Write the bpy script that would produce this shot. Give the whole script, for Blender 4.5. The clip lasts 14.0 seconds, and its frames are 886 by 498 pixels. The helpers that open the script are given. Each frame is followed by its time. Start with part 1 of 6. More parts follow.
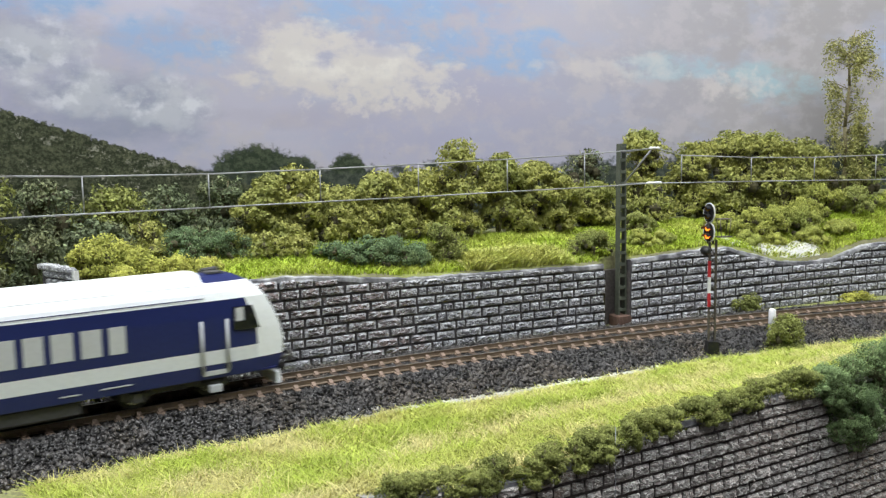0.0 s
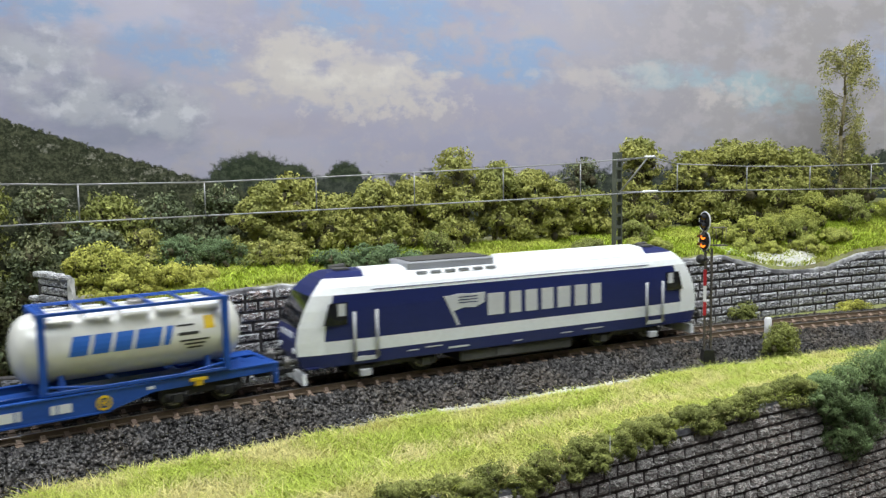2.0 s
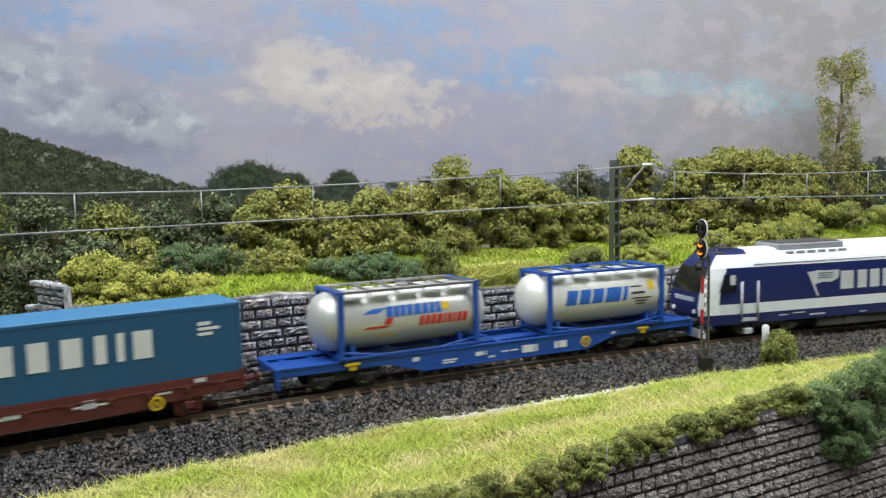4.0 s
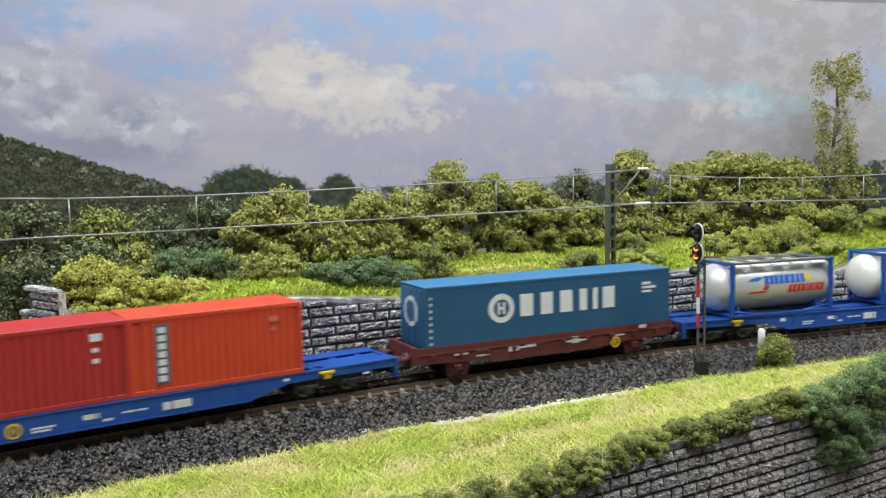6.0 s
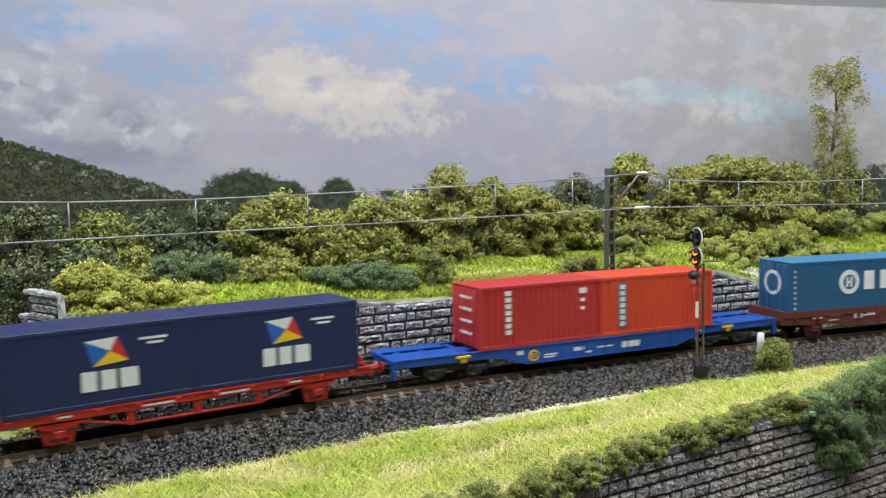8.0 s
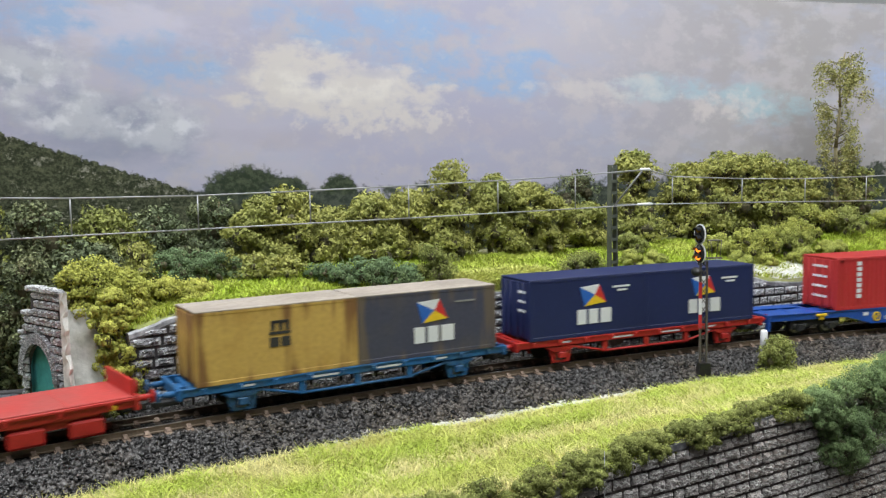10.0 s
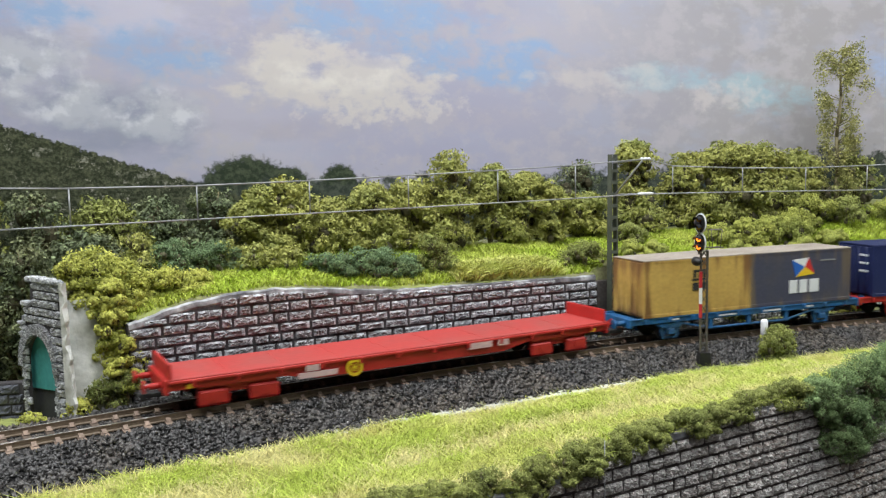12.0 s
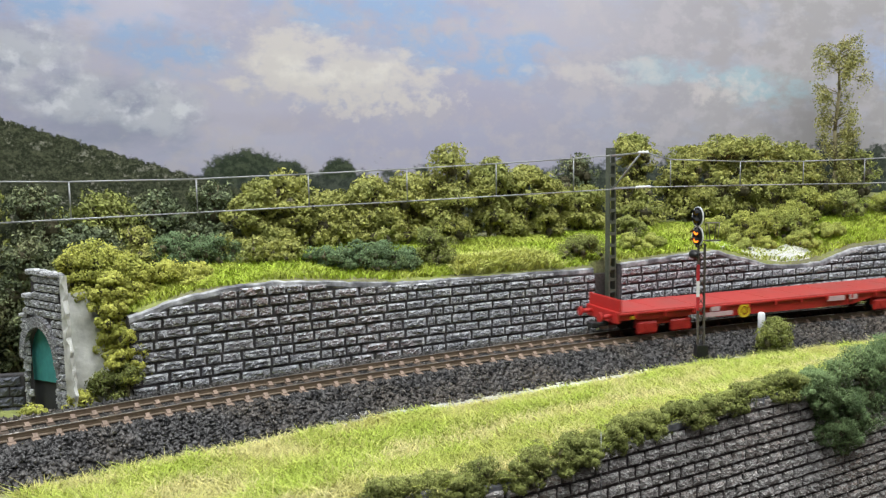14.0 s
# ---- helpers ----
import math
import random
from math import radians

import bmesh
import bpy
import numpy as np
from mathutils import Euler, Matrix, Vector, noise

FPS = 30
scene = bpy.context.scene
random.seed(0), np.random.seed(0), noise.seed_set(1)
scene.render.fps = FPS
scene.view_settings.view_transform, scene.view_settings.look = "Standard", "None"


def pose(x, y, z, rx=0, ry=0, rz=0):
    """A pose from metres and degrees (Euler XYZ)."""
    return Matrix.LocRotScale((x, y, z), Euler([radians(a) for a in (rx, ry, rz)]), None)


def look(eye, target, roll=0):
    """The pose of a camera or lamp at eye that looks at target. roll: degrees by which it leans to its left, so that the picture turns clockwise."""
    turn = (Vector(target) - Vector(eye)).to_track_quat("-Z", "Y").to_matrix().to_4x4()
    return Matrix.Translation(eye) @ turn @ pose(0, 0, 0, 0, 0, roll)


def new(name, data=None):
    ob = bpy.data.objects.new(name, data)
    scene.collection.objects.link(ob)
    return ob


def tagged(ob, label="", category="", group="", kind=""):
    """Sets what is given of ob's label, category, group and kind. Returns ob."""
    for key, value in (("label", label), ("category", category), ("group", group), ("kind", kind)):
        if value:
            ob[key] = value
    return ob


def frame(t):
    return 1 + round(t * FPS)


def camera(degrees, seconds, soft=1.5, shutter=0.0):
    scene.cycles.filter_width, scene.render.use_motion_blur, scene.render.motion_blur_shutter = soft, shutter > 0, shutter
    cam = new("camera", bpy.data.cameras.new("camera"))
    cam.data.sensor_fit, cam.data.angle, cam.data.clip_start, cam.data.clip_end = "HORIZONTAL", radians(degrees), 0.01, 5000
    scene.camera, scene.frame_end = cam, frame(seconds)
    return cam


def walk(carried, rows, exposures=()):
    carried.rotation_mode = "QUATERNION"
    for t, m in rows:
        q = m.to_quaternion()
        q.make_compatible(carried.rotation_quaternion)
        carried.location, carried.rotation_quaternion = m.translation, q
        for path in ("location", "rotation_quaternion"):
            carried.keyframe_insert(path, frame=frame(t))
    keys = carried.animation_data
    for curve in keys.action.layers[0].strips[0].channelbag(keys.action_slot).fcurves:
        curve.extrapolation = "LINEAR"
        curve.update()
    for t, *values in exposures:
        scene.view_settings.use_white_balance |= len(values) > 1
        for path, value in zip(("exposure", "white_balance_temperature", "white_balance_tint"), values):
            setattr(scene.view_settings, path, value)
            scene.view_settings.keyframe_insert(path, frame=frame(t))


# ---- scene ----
# A model railway at 1:87. Lengths below are written in full-size metres and brought to the model's size by K.
K = 1 / 87.0
cam = camera(54.11, 14.0, soft=1.3, shutter=0.5)
PATH = [
    # seconds, eye x, y, z (full-size metres), turn to the left, tilt, roll (degrees)
    (0, -0.262, 0.020, 8.292, 0.392, -6.394, -1.060),
    (0.5, -0.226, -0.018, 8.301, 0.340, -6.263, -1.045),
    (1, -0.208, -0.025, 8.308, 0.318, -6.138, -1.010),
    (1.5, -0.186, -0.017, 8.311, 0.303, -6.005, -0.975),
    (2, -0.160, -0.018, 8.323, 0.275, -5.897, -0.965),
    (2.5, -0.140, -0.030, 8.341, 0.240, -5.785, -0.985),
    (3, -0.116, -0.030, 8.352, 0.240, -5.645, -1.025),
    (5.5, -0.045, 0.040, 8.387, 0.065, -5.250, -1.090),
    (6, -0.015, 0.022, 8.400, 0.020, -5.205, -1.102),
    (6.5, 0.005, 0.000, 8.412, 0.000, -5.160, -1.102),
    (7, 0.025, -0.022, 8.421, -0.015, -5.098, -1.089),
    (7.5, 0.026, -0.027, 8.430, -0.025, -5.035, -1.068),
    (8, 0.012, -0.004, 8.427, 0.005, -4.985, -1.040),
    (10.5, -0.035, 0.118, 8.374, 0.116, -5.275, -1.015),
    (11, -0.028, 0.142, 8.350, 0.110, -5.405, -1.045),
    (11.5, -0.022, 0.158, 8.342, 0.116, -5.577, -1.095),
    (12, -0.020, 0.152, 8.331, 0.133, -5.742, -1.140),
    (12.5, -0.011, 0.125, 8.318, 0.166, -5.885, -1.162),
    (13, 0.008, 0.090, 8.311, 0.198, -6.010, -1.157),
    (13.5, 0.034, 0.038, 8.317, 0.196, -6.105, -1.148),
    (14, 0.055, -0.030, 8.318, 0.165, -6.152, -1.145),
]
walk(cam, [(t, pose(x * K, y * K, z * K, 90 + tilt, 0, turn) @ pose(0, 0, 0, 0, 0, roll)) for t, x, y, z, turn, tilt, roll in PATH],
     [(0, 0.0), (1.5, -0.1), (3, -0.2), (4.4, -0.12), (6, -0.02), (10.5, 0.0), (14, 0.0)])

# ---- light ----
world = bpy.data.worlds.new("room_light")
scene.world = world
world.use_nodes = True
world.node_tree.nodes["Background"].inputs[0].default_value = (0.9, 0.95, 1.0, 1)
world.node_tree.nodes["Background"].inputs[1].default_value = 0.2
scene.view_settings.exposure = 0.0


def area_lamp(name, x, y, z, tx, ty, tz, sx, sy, watts, colour):
    data = bpy.data.lights.new(name, "AREA")
    data.shape, data.size, data.size_y, data.energy, data.color = "RECTANGLE", sx, sy, watts, colour
    ob = new(name, data)
    ob.matrix_world = look((x, y, z), (tx, ty, tz))
    return ob


LED_WATTS, ROOM_WATTS = 11.8, 18.5
# a strip of lamps hung above the layout, a little on the spectator's side, and the room's ceiling lamp
area_lamp("led_strip_light", -0.08, 0.31, 0.60, -0.08, 0.42, 0.0, 1.8, 0.16, LED_WATTS, (0.95, 0.985, 1.0))
area_lamp("ceiling_panel_light", -0.2, -0.55, 1.38, 0.0, 0.3, 0.0, 1.2, 0.6, ROOM_WATTS, (0.90, 0.97, 1.0))

# ---- plan: places along the track ----
CX, CY, RADIUS, START = 59.395, -76.275, 126.46, radians(118)
SPEED = 9.95


def at(s, off, z=0.0):
    """A place s metres along the track, off metres beyond its middle, in full-size metres."""
    a = START - s / RADIUS
    return Vector((CX + (RADIUS + off) * math.cos(a), CY + (RADIUS + off) * math.sin(a), z))


def put(s, off, z=0.0, turn=0.0):
    """The pose there, in the model's metres: x runs along the track, y away from the spectator."""
    p = at(s, off, z) * K
    return pose(p.x, p.y, p.z, 0, 0, math.degrees(START - s / RADIUS) - 90 + turn)


def ramp(x, *pairs):
    """Straight lines between (place, value) pairs."""
    return float(np.interp(x, [p[0] for p in pairs], [p[1] for p in pairs]))


def wall_off(s):
    return 2.35 if s < 9.9 else ramp(s, (9.9, 2.0), (15, 2.5), (21, 3.05), (28, 3.8), (60, 5))


def wall_top(s):
    return ramp(s, (-12, 2.68), (-10.2, 3.17), (-8.5, 3.4), (-6.5, 3.47), (-4.5, 3.3), (-1.1, 2.93), (2.2, 2.88), (7.5, 2.8), (9.2, 2.78), (9.3, 2.78), (10.4, 2.95),
                (14, 3.12), (16.4, 3.17), (18, 2.75), (19.9, 2.2), (22, 2.0), (23.8, 2.1), (26, 2.7), (30, 2.9))


def front_off(s):
    return ramp(s, (-46.7, -6.23), (-25.8, -10.90), (-13.8, -12.05), (-10.0, -12.19), (-7.9, -12.23), (-5.7, -12.23), (-4.0, -12.21), (-2.0, -12.16), (1.7, -11.99), (4.4, -11.80), (7.4, -11.52), (10.7, -11.15), (14.8, -10.58), (23.3, -8.97), (52.4, 1.42))


def front_top(s):
    return ramp(s, (-46.7, 0.14), (-25.8, 0.14), (-13.8, 0.14), (-10.0, 0.14), (-7.9, -0.05), (-5.7, -0.31), (-4.0, -0.17), (-2.0, -0.03), (1.7, 0.25), (4.4, 0.36), (7.4, 0.41), (10.7, 0.36), (14.8, 0.46), (23.3, 0.46), (52.4, 0.36))


def bank_top(s):
    return ramp(s, (-12, 3.9), (-4, 4.15), (2, 3.85), (10, 3.85), (16, 4.0), (22, 4.0), (27, 4.6), (31, 5.2), (45, 5.2))


def ground_z(s, off):
    """Height of the scenery's surface."""
    if off < -3.45:
        edge = front_off(s)
        k = min(1, max(0, (off - edge) / (-3.45 - edge)))
        k = 1 - (1 - k) ** 1.5
        low = front_top(s) - 0.06
        return low + (-0.92 - low) * k
    if off < -1.55:
        return -0.92 + (off + 3.45) / 1.9 * 0.60
    if off < 1.5:
        return -0.34
    w = 3.35 if 9.1 < s < 10.4 else wall_off(s)
    low = -0.345
    if off < w + 0.12:
        return low
    if s < -11.9:
        # plastered slope between the portal and the wall, low ground beyond the portal
        if s < -13.3:
            return -0.9
        return low + (3.5 - low) * min(1, (off - w - 0.12) / 1.4)
    t = wall_top(s) - 0.06
    return t + (bank_top(s) - t) * min(1, (off - w) / 5.2) ** 0.8


# ---- mesh building ----
class Shape:
    """Gathers the faces of one mesh, in full-size metres."""

    def __init__(self):
        self.v, self.f, self.m, self.s = [], [], [], []

    def add(self, verts, faces, m=0, smooth=False):
        n = len(self.v)
        self.v += [tuple(p) for p in verts]
        self.f += [tuple(n + i for i in face) for face in faces]
        self.m += [m] * len(faces)
        self.s += [smooth] * len(faces)
        return self

    def box(self, x0, x1, y0, y1, z0, z1, m=0, b=0.0):
        if b <= 0:
            v = [(x, y, z) for x in (x0, x1) for y in (y0, y1) for z in (z0, z1)]
            return self.add(v, [(0, 1, 3, 2), (4, 6, 7, 5), (0, 4, 5, 1), (2, 3, 7, 6), (0, 2, 6, 4), (1, 5, 7, 3)], m)
        lo, hi, v, index = (x0, y0, z0), (x1, y1, z1), [], {}
        for c in [(i, j, k) for i in (0, 1) for j in (0, 1) for k in (0, 1)]:
            for axis in range(3):
                p = [(hi[n] - b if c[n] else lo[n] + b) if n != axis else (hi[n] if c[n] else lo[n]) for n in range(3)]
                index[c, axis] = len(v)
                v.append(p)
        faces = []
        for axis in range(3):
            a, d = (axis + 1) % 3, (axis + 2) % 3
            for side in (0, 1):
                loop = []
                for p, q in ((0, 0), (1, 0), (1, 1), (0, 1)):
                    c = [0, 0, 0]
                    c[axis], c[a], c[d] = side, p, q
                    loop.append(index[tuple(c), axis])
                faces.append(tuple(loop if side else loop[::-1]))
            for p in (0, 1):
                for q in (0, 1):
                    c0, c1 = [0, 0, 0], [0, 0, 0]
                    c0[axis], c1[axis] = 0, 1
                    c0[a] = c1[a] = p
                    c0[d] = c1[d] = q
                    loop = [index[tuple(c0), a], index[tuple(c1), a], index[tuple(c1), d], index[tuple(c0), d]]
                    faces.append(tuple(loop if p != q else loop[::-1]))
        for c in [(i, j, k) for i in (0, 1) for j in (0, 1) for k in (0, 1)]:
            loop = [index[c, 0], index[c, 1], index[c, 2]]
            faces.append(tuple(loop if sum(c) % 2 else loop[::-1]))
        return self.add(v, faces, m)

    def tube(self, p0, p1, r0, r1=None, seg=8, m=0, caps=True, smooth=True):
        p0, p1 = Vector(p0), Vector(p1)
        r1 = r0 if r1 is None else r1
        w = (p1 - p0).normalized()
        u = w.orthogonal().normalized()
        d = w.cross(u)
        v = [p + (u * math.cos(2 * math.pi * i / seg) + d * math.sin(2 * math.pi * i / seg)) * r for p, r in ((p0, r0), (p1, r1)) for i in range(seg)]
        self.add(v, [(i, (i + 1) % seg, seg + (i + 1) % seg, seg + i) for i in range(seg)], m, smooth)
        if caps:
            n = len(self.v) - 2 * seg
            self.f += [tuple(n + i for i in reversed(range(seg))), tuple(n + seg + i for i in range(seg))]
            self.m += [m, m]
            self.s += [False, False]
        return self

    def lathe(self, rings, seg=24, m=0, axis="x", smooth=True, caps=True):
        """rings of (place along the axis, radius), about the origin's axis."""
        v = []
        for a, r in rings:
            for i in range(seg):
                c, d = r * math.cos(2 * math.pi * i / seg), r * math.sin(2 * math.pi * i / seg)
                v.append({"x": (a, c, d), "y": (d, a, c), "z": (c, d, a)}[axis])
        n = len(rings)
        faces = [(k * seg + i, k * seg + (i + 1) % seg, (k + 1) * seg + (i + 1) % seg, (k + 1) * seg + i) for k in range(n - 1) for i in range(seg)]
        self.add(v, faces, m, smooth)
        if caps:
            b = len(self.v) - n * seg
            self.f += [tuple(b + i for i in reversed(range(seg))), tuple(b + (n - 1) * seg + i for i in range(seg))]
            self.m += [m, m]
            self.s += [False, False]
        return self

    def prism(self, outline, a, b, m=0, axis="y"):
        """An outline of (p, q) drawn out from a to b along an axis."""
        n = len(outline)
        turn = {"y": lambda p, q, r: (p, r, q), "x": lambda p, q, r: (r, p, q), "z": lambda p, q, r: (p, q, r)}[axis]
        v = [turn(p, q, r) for r in (a, b) for p, q in outline]
        return self.add(v, [tuple(range(n)), tuple(reversed(range(n, 2 * n)))] + [(i, n + i, n + (i + 1) % n, (i + 1) % n) for i in range(n)], m)

    def moved(self, matrix):
        self.v = [tuple(matrix @ Vector(p)) for p in self.v]
        return self

    def mesh(self, name, mats):
        data = bpy.data.meshes.new(name)
        data.from_pydata([(x * K, y * K, z * K) for x, y, z in self.v], [], self.f)
        for item in mats if isinstance(mats, (list, tuple)) else [mats]:
            data.materials.append(item)
        data.polygons.foreach_set("material_index", self.m)
        data.polygons.foreach_set("use_smooth", self.s)
        if len(self.f) < 3000:
            b = bmesh.new()
            b.from_mesh(data)
            bmesh.ops.recalc_face_normals(b, faces=b.faces)
            b.to_mesh(data)
            b.free()
        return data


def part(name, shape, mats, parent=None, label="", m=None):
    """One mesh object, under a thing or a part where there is one."""
    ob = new(name, shape.mesh(name, mats) if isinstance(shape, Shape) else shape)
    if parent is not None:
        ob.parent = parent
    if m is not None:
        ob.matrix_basis = m
    if label:
        ob["label"] = label
    return ob


def quick_mesh(name, verts, faces, mats, smooth=False):
    """A large mesh out of arrays; verts in full-size metres, faces all of one size."""
    data = bpy.data.meshes.new(name)
    n, k = faces.shape
    data.vertices.add(len(verts))
    data.vertices.foreach_set("co", (np.asarray(verts) * K).astype(np.float32).ravel())
    data.loops.add(n * k)
    data.loops.foreach_set("vertex_index", faces.astype(np.int32).ravel())
    data.polygons.add(n)
    data.polygons.foreach_set("loop_start", np.arange(0, n * k, k, dtype=np.int32))
    for item in mats if isinstance(mats, (list, tuple)) else [mats]:
        data.materials.append(item)
    data.update(calc_edges=True)
    if smooth:
        data.polygons.foreach_set("use_smooth", np.ones(n, bool))
    return data


def empty(name, m, label, category, group="", kind=""):
    ob = new(name)
    ob.empty_display_size = 0.01
    ob.matrix_basis = m
    return tagged(ob, label, category, group, kind)


# ---- materials ----
def mat(name, colour, rough=0.6, metal=0.0, var=0.18, fine=900.0, broad=60.0, bump=0.15, other=None, mix=0.5, island=0.0, random_object=0.0, coat=0.0, rise=0.0006, veins=None, streak=1.0, still=False):
    """A surface with variation at two scales; other: a second colour in broad patches; island and random_object: change from piece to piece."""
    made = bpy.data.materials.new(name)
    made.use_nodes = True
    tree = made.node_tree
    n, link = tree.nodes, tree.links.new
    shader = n["Principled BSDF"]
    shader.inputs["Roughness"].default_value, shader.inputs["Metallic"].default_value = rough, metal
    shader.inputs["Coat Weight"].default_value = coat
    # still things take their pattern from the place, so that it runs on from piece to piece
    where = n.new("ShaderNodeNewGeometry").outputs["Position"] if still else n.new("ShaderNodeTexCoord").outputs["Object"]
    noises = []
    for scale, detail in ((fine, 3), (broad, 4)):
        tex = n.new("ShaderNodeTexNoise")
        tex.inputs["Scale"].default_value, tex.inputs["Detail"].default_value = scale, detail
        if streak != 1.0:
            place = n.new("ShaderNodeMapping")
            place.inputs["Scale"].default_value = (1, 1, streak)
            link(where, place.inputs["Vector"])
            link(place.outputs[0], tex.inputs["Vector"])
        else:
            link(where, tex.inputs["Vector"])
        noises.append(tex.outputs["Fac"])
    blend = n.new("ShaderNodeMix")
    blend.data_type = "RGBA"
    blend.inputs[6].default_value = (*colour, 1)
    blend.inputs[7].default_value = (*(other or [c * (1 - var) for c in colour]), 1)
    edge = n.new("ShaderNodeMapRange")
    edge.inputs["From Min"].default_value, edge.inputs["From Max"].default_value = 0.62 - 0.35 * mix, 0.85 - 0.35 * mix
    link(noises[1], edge.inputs["Value"])
    link(edge.outputs["Result"], blend.inputs[0])
    value = n.new("ShaderNodeMapRange")
    value.inputs["From Min"].default_value, value.inputs["From Max"].default_value = 0.25, 0.75
    value.inputs["To Min"].default_value, value.inputs["To Max"].default_value = 1 - var, 1 + var
    link(noises[0], value.inputs["Value"])
    grain = value.outputs["Result"]
    for amount, kind, slot in ((island, "ShaderNodeNewGeometry", "Random Per Island"), (random_object, "ShaderNodeObjectInfo", "Random")):
        if amount:
            more = n.new("ShaderNodeMapRange")
            more.inputs["To Min"].default_value, more.inputs["To Max"].default_value = 1 - amount, 1 + amount
            link(n.new(kind).outputs[slot], more.inputs["Value"])
            times = n.new("ShaderNodeMath")
            times.operation = "MULTIPLY"
            link(grain, times.inputs[0])
            link(more.outputs["Result"], times.inputs[1])
            grain = times.outputs[0]
    scaled = n.new("ShaderNodeVectorMath")
    scaled.operation = "SCALE"
    link(blend.outputs[2], scaled.inputs[0])
    link(grain, scaled.inputs["Scale"])
    link(scaled.outputs[0], shader.inputs["Base Color"])
    height = noises[0]
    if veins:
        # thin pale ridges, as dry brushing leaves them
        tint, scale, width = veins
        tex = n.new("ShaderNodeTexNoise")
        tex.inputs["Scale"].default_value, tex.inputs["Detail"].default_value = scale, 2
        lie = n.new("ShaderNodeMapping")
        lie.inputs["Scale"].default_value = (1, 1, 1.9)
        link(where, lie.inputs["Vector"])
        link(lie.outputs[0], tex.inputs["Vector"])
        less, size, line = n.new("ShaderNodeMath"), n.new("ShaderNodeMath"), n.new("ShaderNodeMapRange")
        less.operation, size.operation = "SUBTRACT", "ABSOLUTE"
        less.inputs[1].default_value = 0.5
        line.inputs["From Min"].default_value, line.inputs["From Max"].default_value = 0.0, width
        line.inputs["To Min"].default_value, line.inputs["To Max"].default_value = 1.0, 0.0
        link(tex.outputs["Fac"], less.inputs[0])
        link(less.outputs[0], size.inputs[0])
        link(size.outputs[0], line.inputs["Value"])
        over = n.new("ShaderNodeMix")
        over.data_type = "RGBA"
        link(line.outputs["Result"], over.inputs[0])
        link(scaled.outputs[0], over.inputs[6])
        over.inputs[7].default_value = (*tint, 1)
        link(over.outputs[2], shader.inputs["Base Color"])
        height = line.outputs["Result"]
    if bump:
        relief = n.new("ShaderNodeBump")
        relief.inputs["Strength"].default_value, relief.inputs["Distance"].default_value = bump, rise
        link(height, relief.inputs["Height"])
        link(relief.outputs["Normal"], shader.inputs["Normal"])
    return made


def glow(name, colour, strength):
    made = bpy.data.materials.new(name)
    made.use_nodes = True
    shader = made.node_tree.nodes["Principled BSDF"]
    shader.inputs["Base Color"].default_value = (*colour, 1)
    shader.inputs["Emission Color"].default_value = (*colour, 1)
    shader.inputs["Emission Strength"].default_value = strength
    return made


EARTH = mat("earth", (0.20, 0.19, 0.10), 0.95, var=0.25, fine=700, broad=45, bump=0.4, other=(0.30, 0.33, 0.10), mix=0.6)
PLASTER = mat("plaster", (0.60, 0.59, 0.55), 0.9, var=0.14, fine=400, broad=55, bump=0.5, other=(0.34, 0.335, 0.26), mix=0.45)
BALLAST = mat("ballast_stone", (0.046, 0.043, 0.042), 0.36, var=0.35, fine=1200, broad=26, bump=0.4, island=1.0, other=(0.070, 0.058, 0.047), still=True)
# Far darker than the stones: puts shade into the gaps between them.
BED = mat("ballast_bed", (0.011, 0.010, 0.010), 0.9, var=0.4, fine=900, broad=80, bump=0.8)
RAIL_RUST = mat("rail_rust", (0.165, 0.118, 0.078), 0.55, var=0.2, fine=900, bump=0.15)
RAIL_HEAD = mat("rail_head", (0.48, 0.45, 0.42), 0.28, 0.9, var=0.12, fine=1500, bump=0.05)
SLEEPER = mat("sleeper_wood", (0.105, 0.076, 0.056), 0.85, var=0.3, fine=900, broad=150, bump=0.4, random_object=0.2)
CHAIR = mat("rail_chair", (0.28, 0.20, 0.15), 0.8, var=0.3, fine=900, broad=40, bump=0.3, other=(0.20, 0.145, 0.11), still=True)
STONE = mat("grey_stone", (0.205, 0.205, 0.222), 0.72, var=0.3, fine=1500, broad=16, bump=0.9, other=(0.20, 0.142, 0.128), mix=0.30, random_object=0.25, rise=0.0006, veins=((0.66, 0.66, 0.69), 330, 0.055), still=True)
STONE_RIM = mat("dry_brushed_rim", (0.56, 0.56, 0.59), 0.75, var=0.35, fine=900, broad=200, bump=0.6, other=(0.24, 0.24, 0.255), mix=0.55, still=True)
JOINT = mat("wall_joint", (0.072, 0.066, 0.070), 0.9, var=0.25, fine=900, bump=0.4)
STONE_WARM = mat("warm_grey_stone", (0.45, 0.40, 0.385), 0.8, var=0.3, fine=1500, broad=22, bump=0.9, other=(0.40, 0.32, 0.27), random_object=0.25, rise=0.0008, veins=((0.82, 0.78, 0.75), 470, 0.10), still=True)
JOINT_WARM = mat("pinkish_wall_joint", (0.10, 0.082, 0.078), 0.9, var=0.25, fine=900, bump=0.4)
COPING = mat("painted_coping", (0.46, 0.46, 0.48), 0.8, var=0.35, fine=420, broad=90, bump=0.7, other=(0.11, 0.108, 0.12), mix=0.75)
TURQUOISE = mat("turquoise_foam", (0.055, 0.30, 0.31), 0.7, var=0.15, fine=500, broad=60, bump=0.4)
# Near-black for the arch's low part, painted in place of tunnel shade.
DARK = mat("painted_tunnel_shade", (0.03, 0.03, 0.035), 0.9, bump=0)


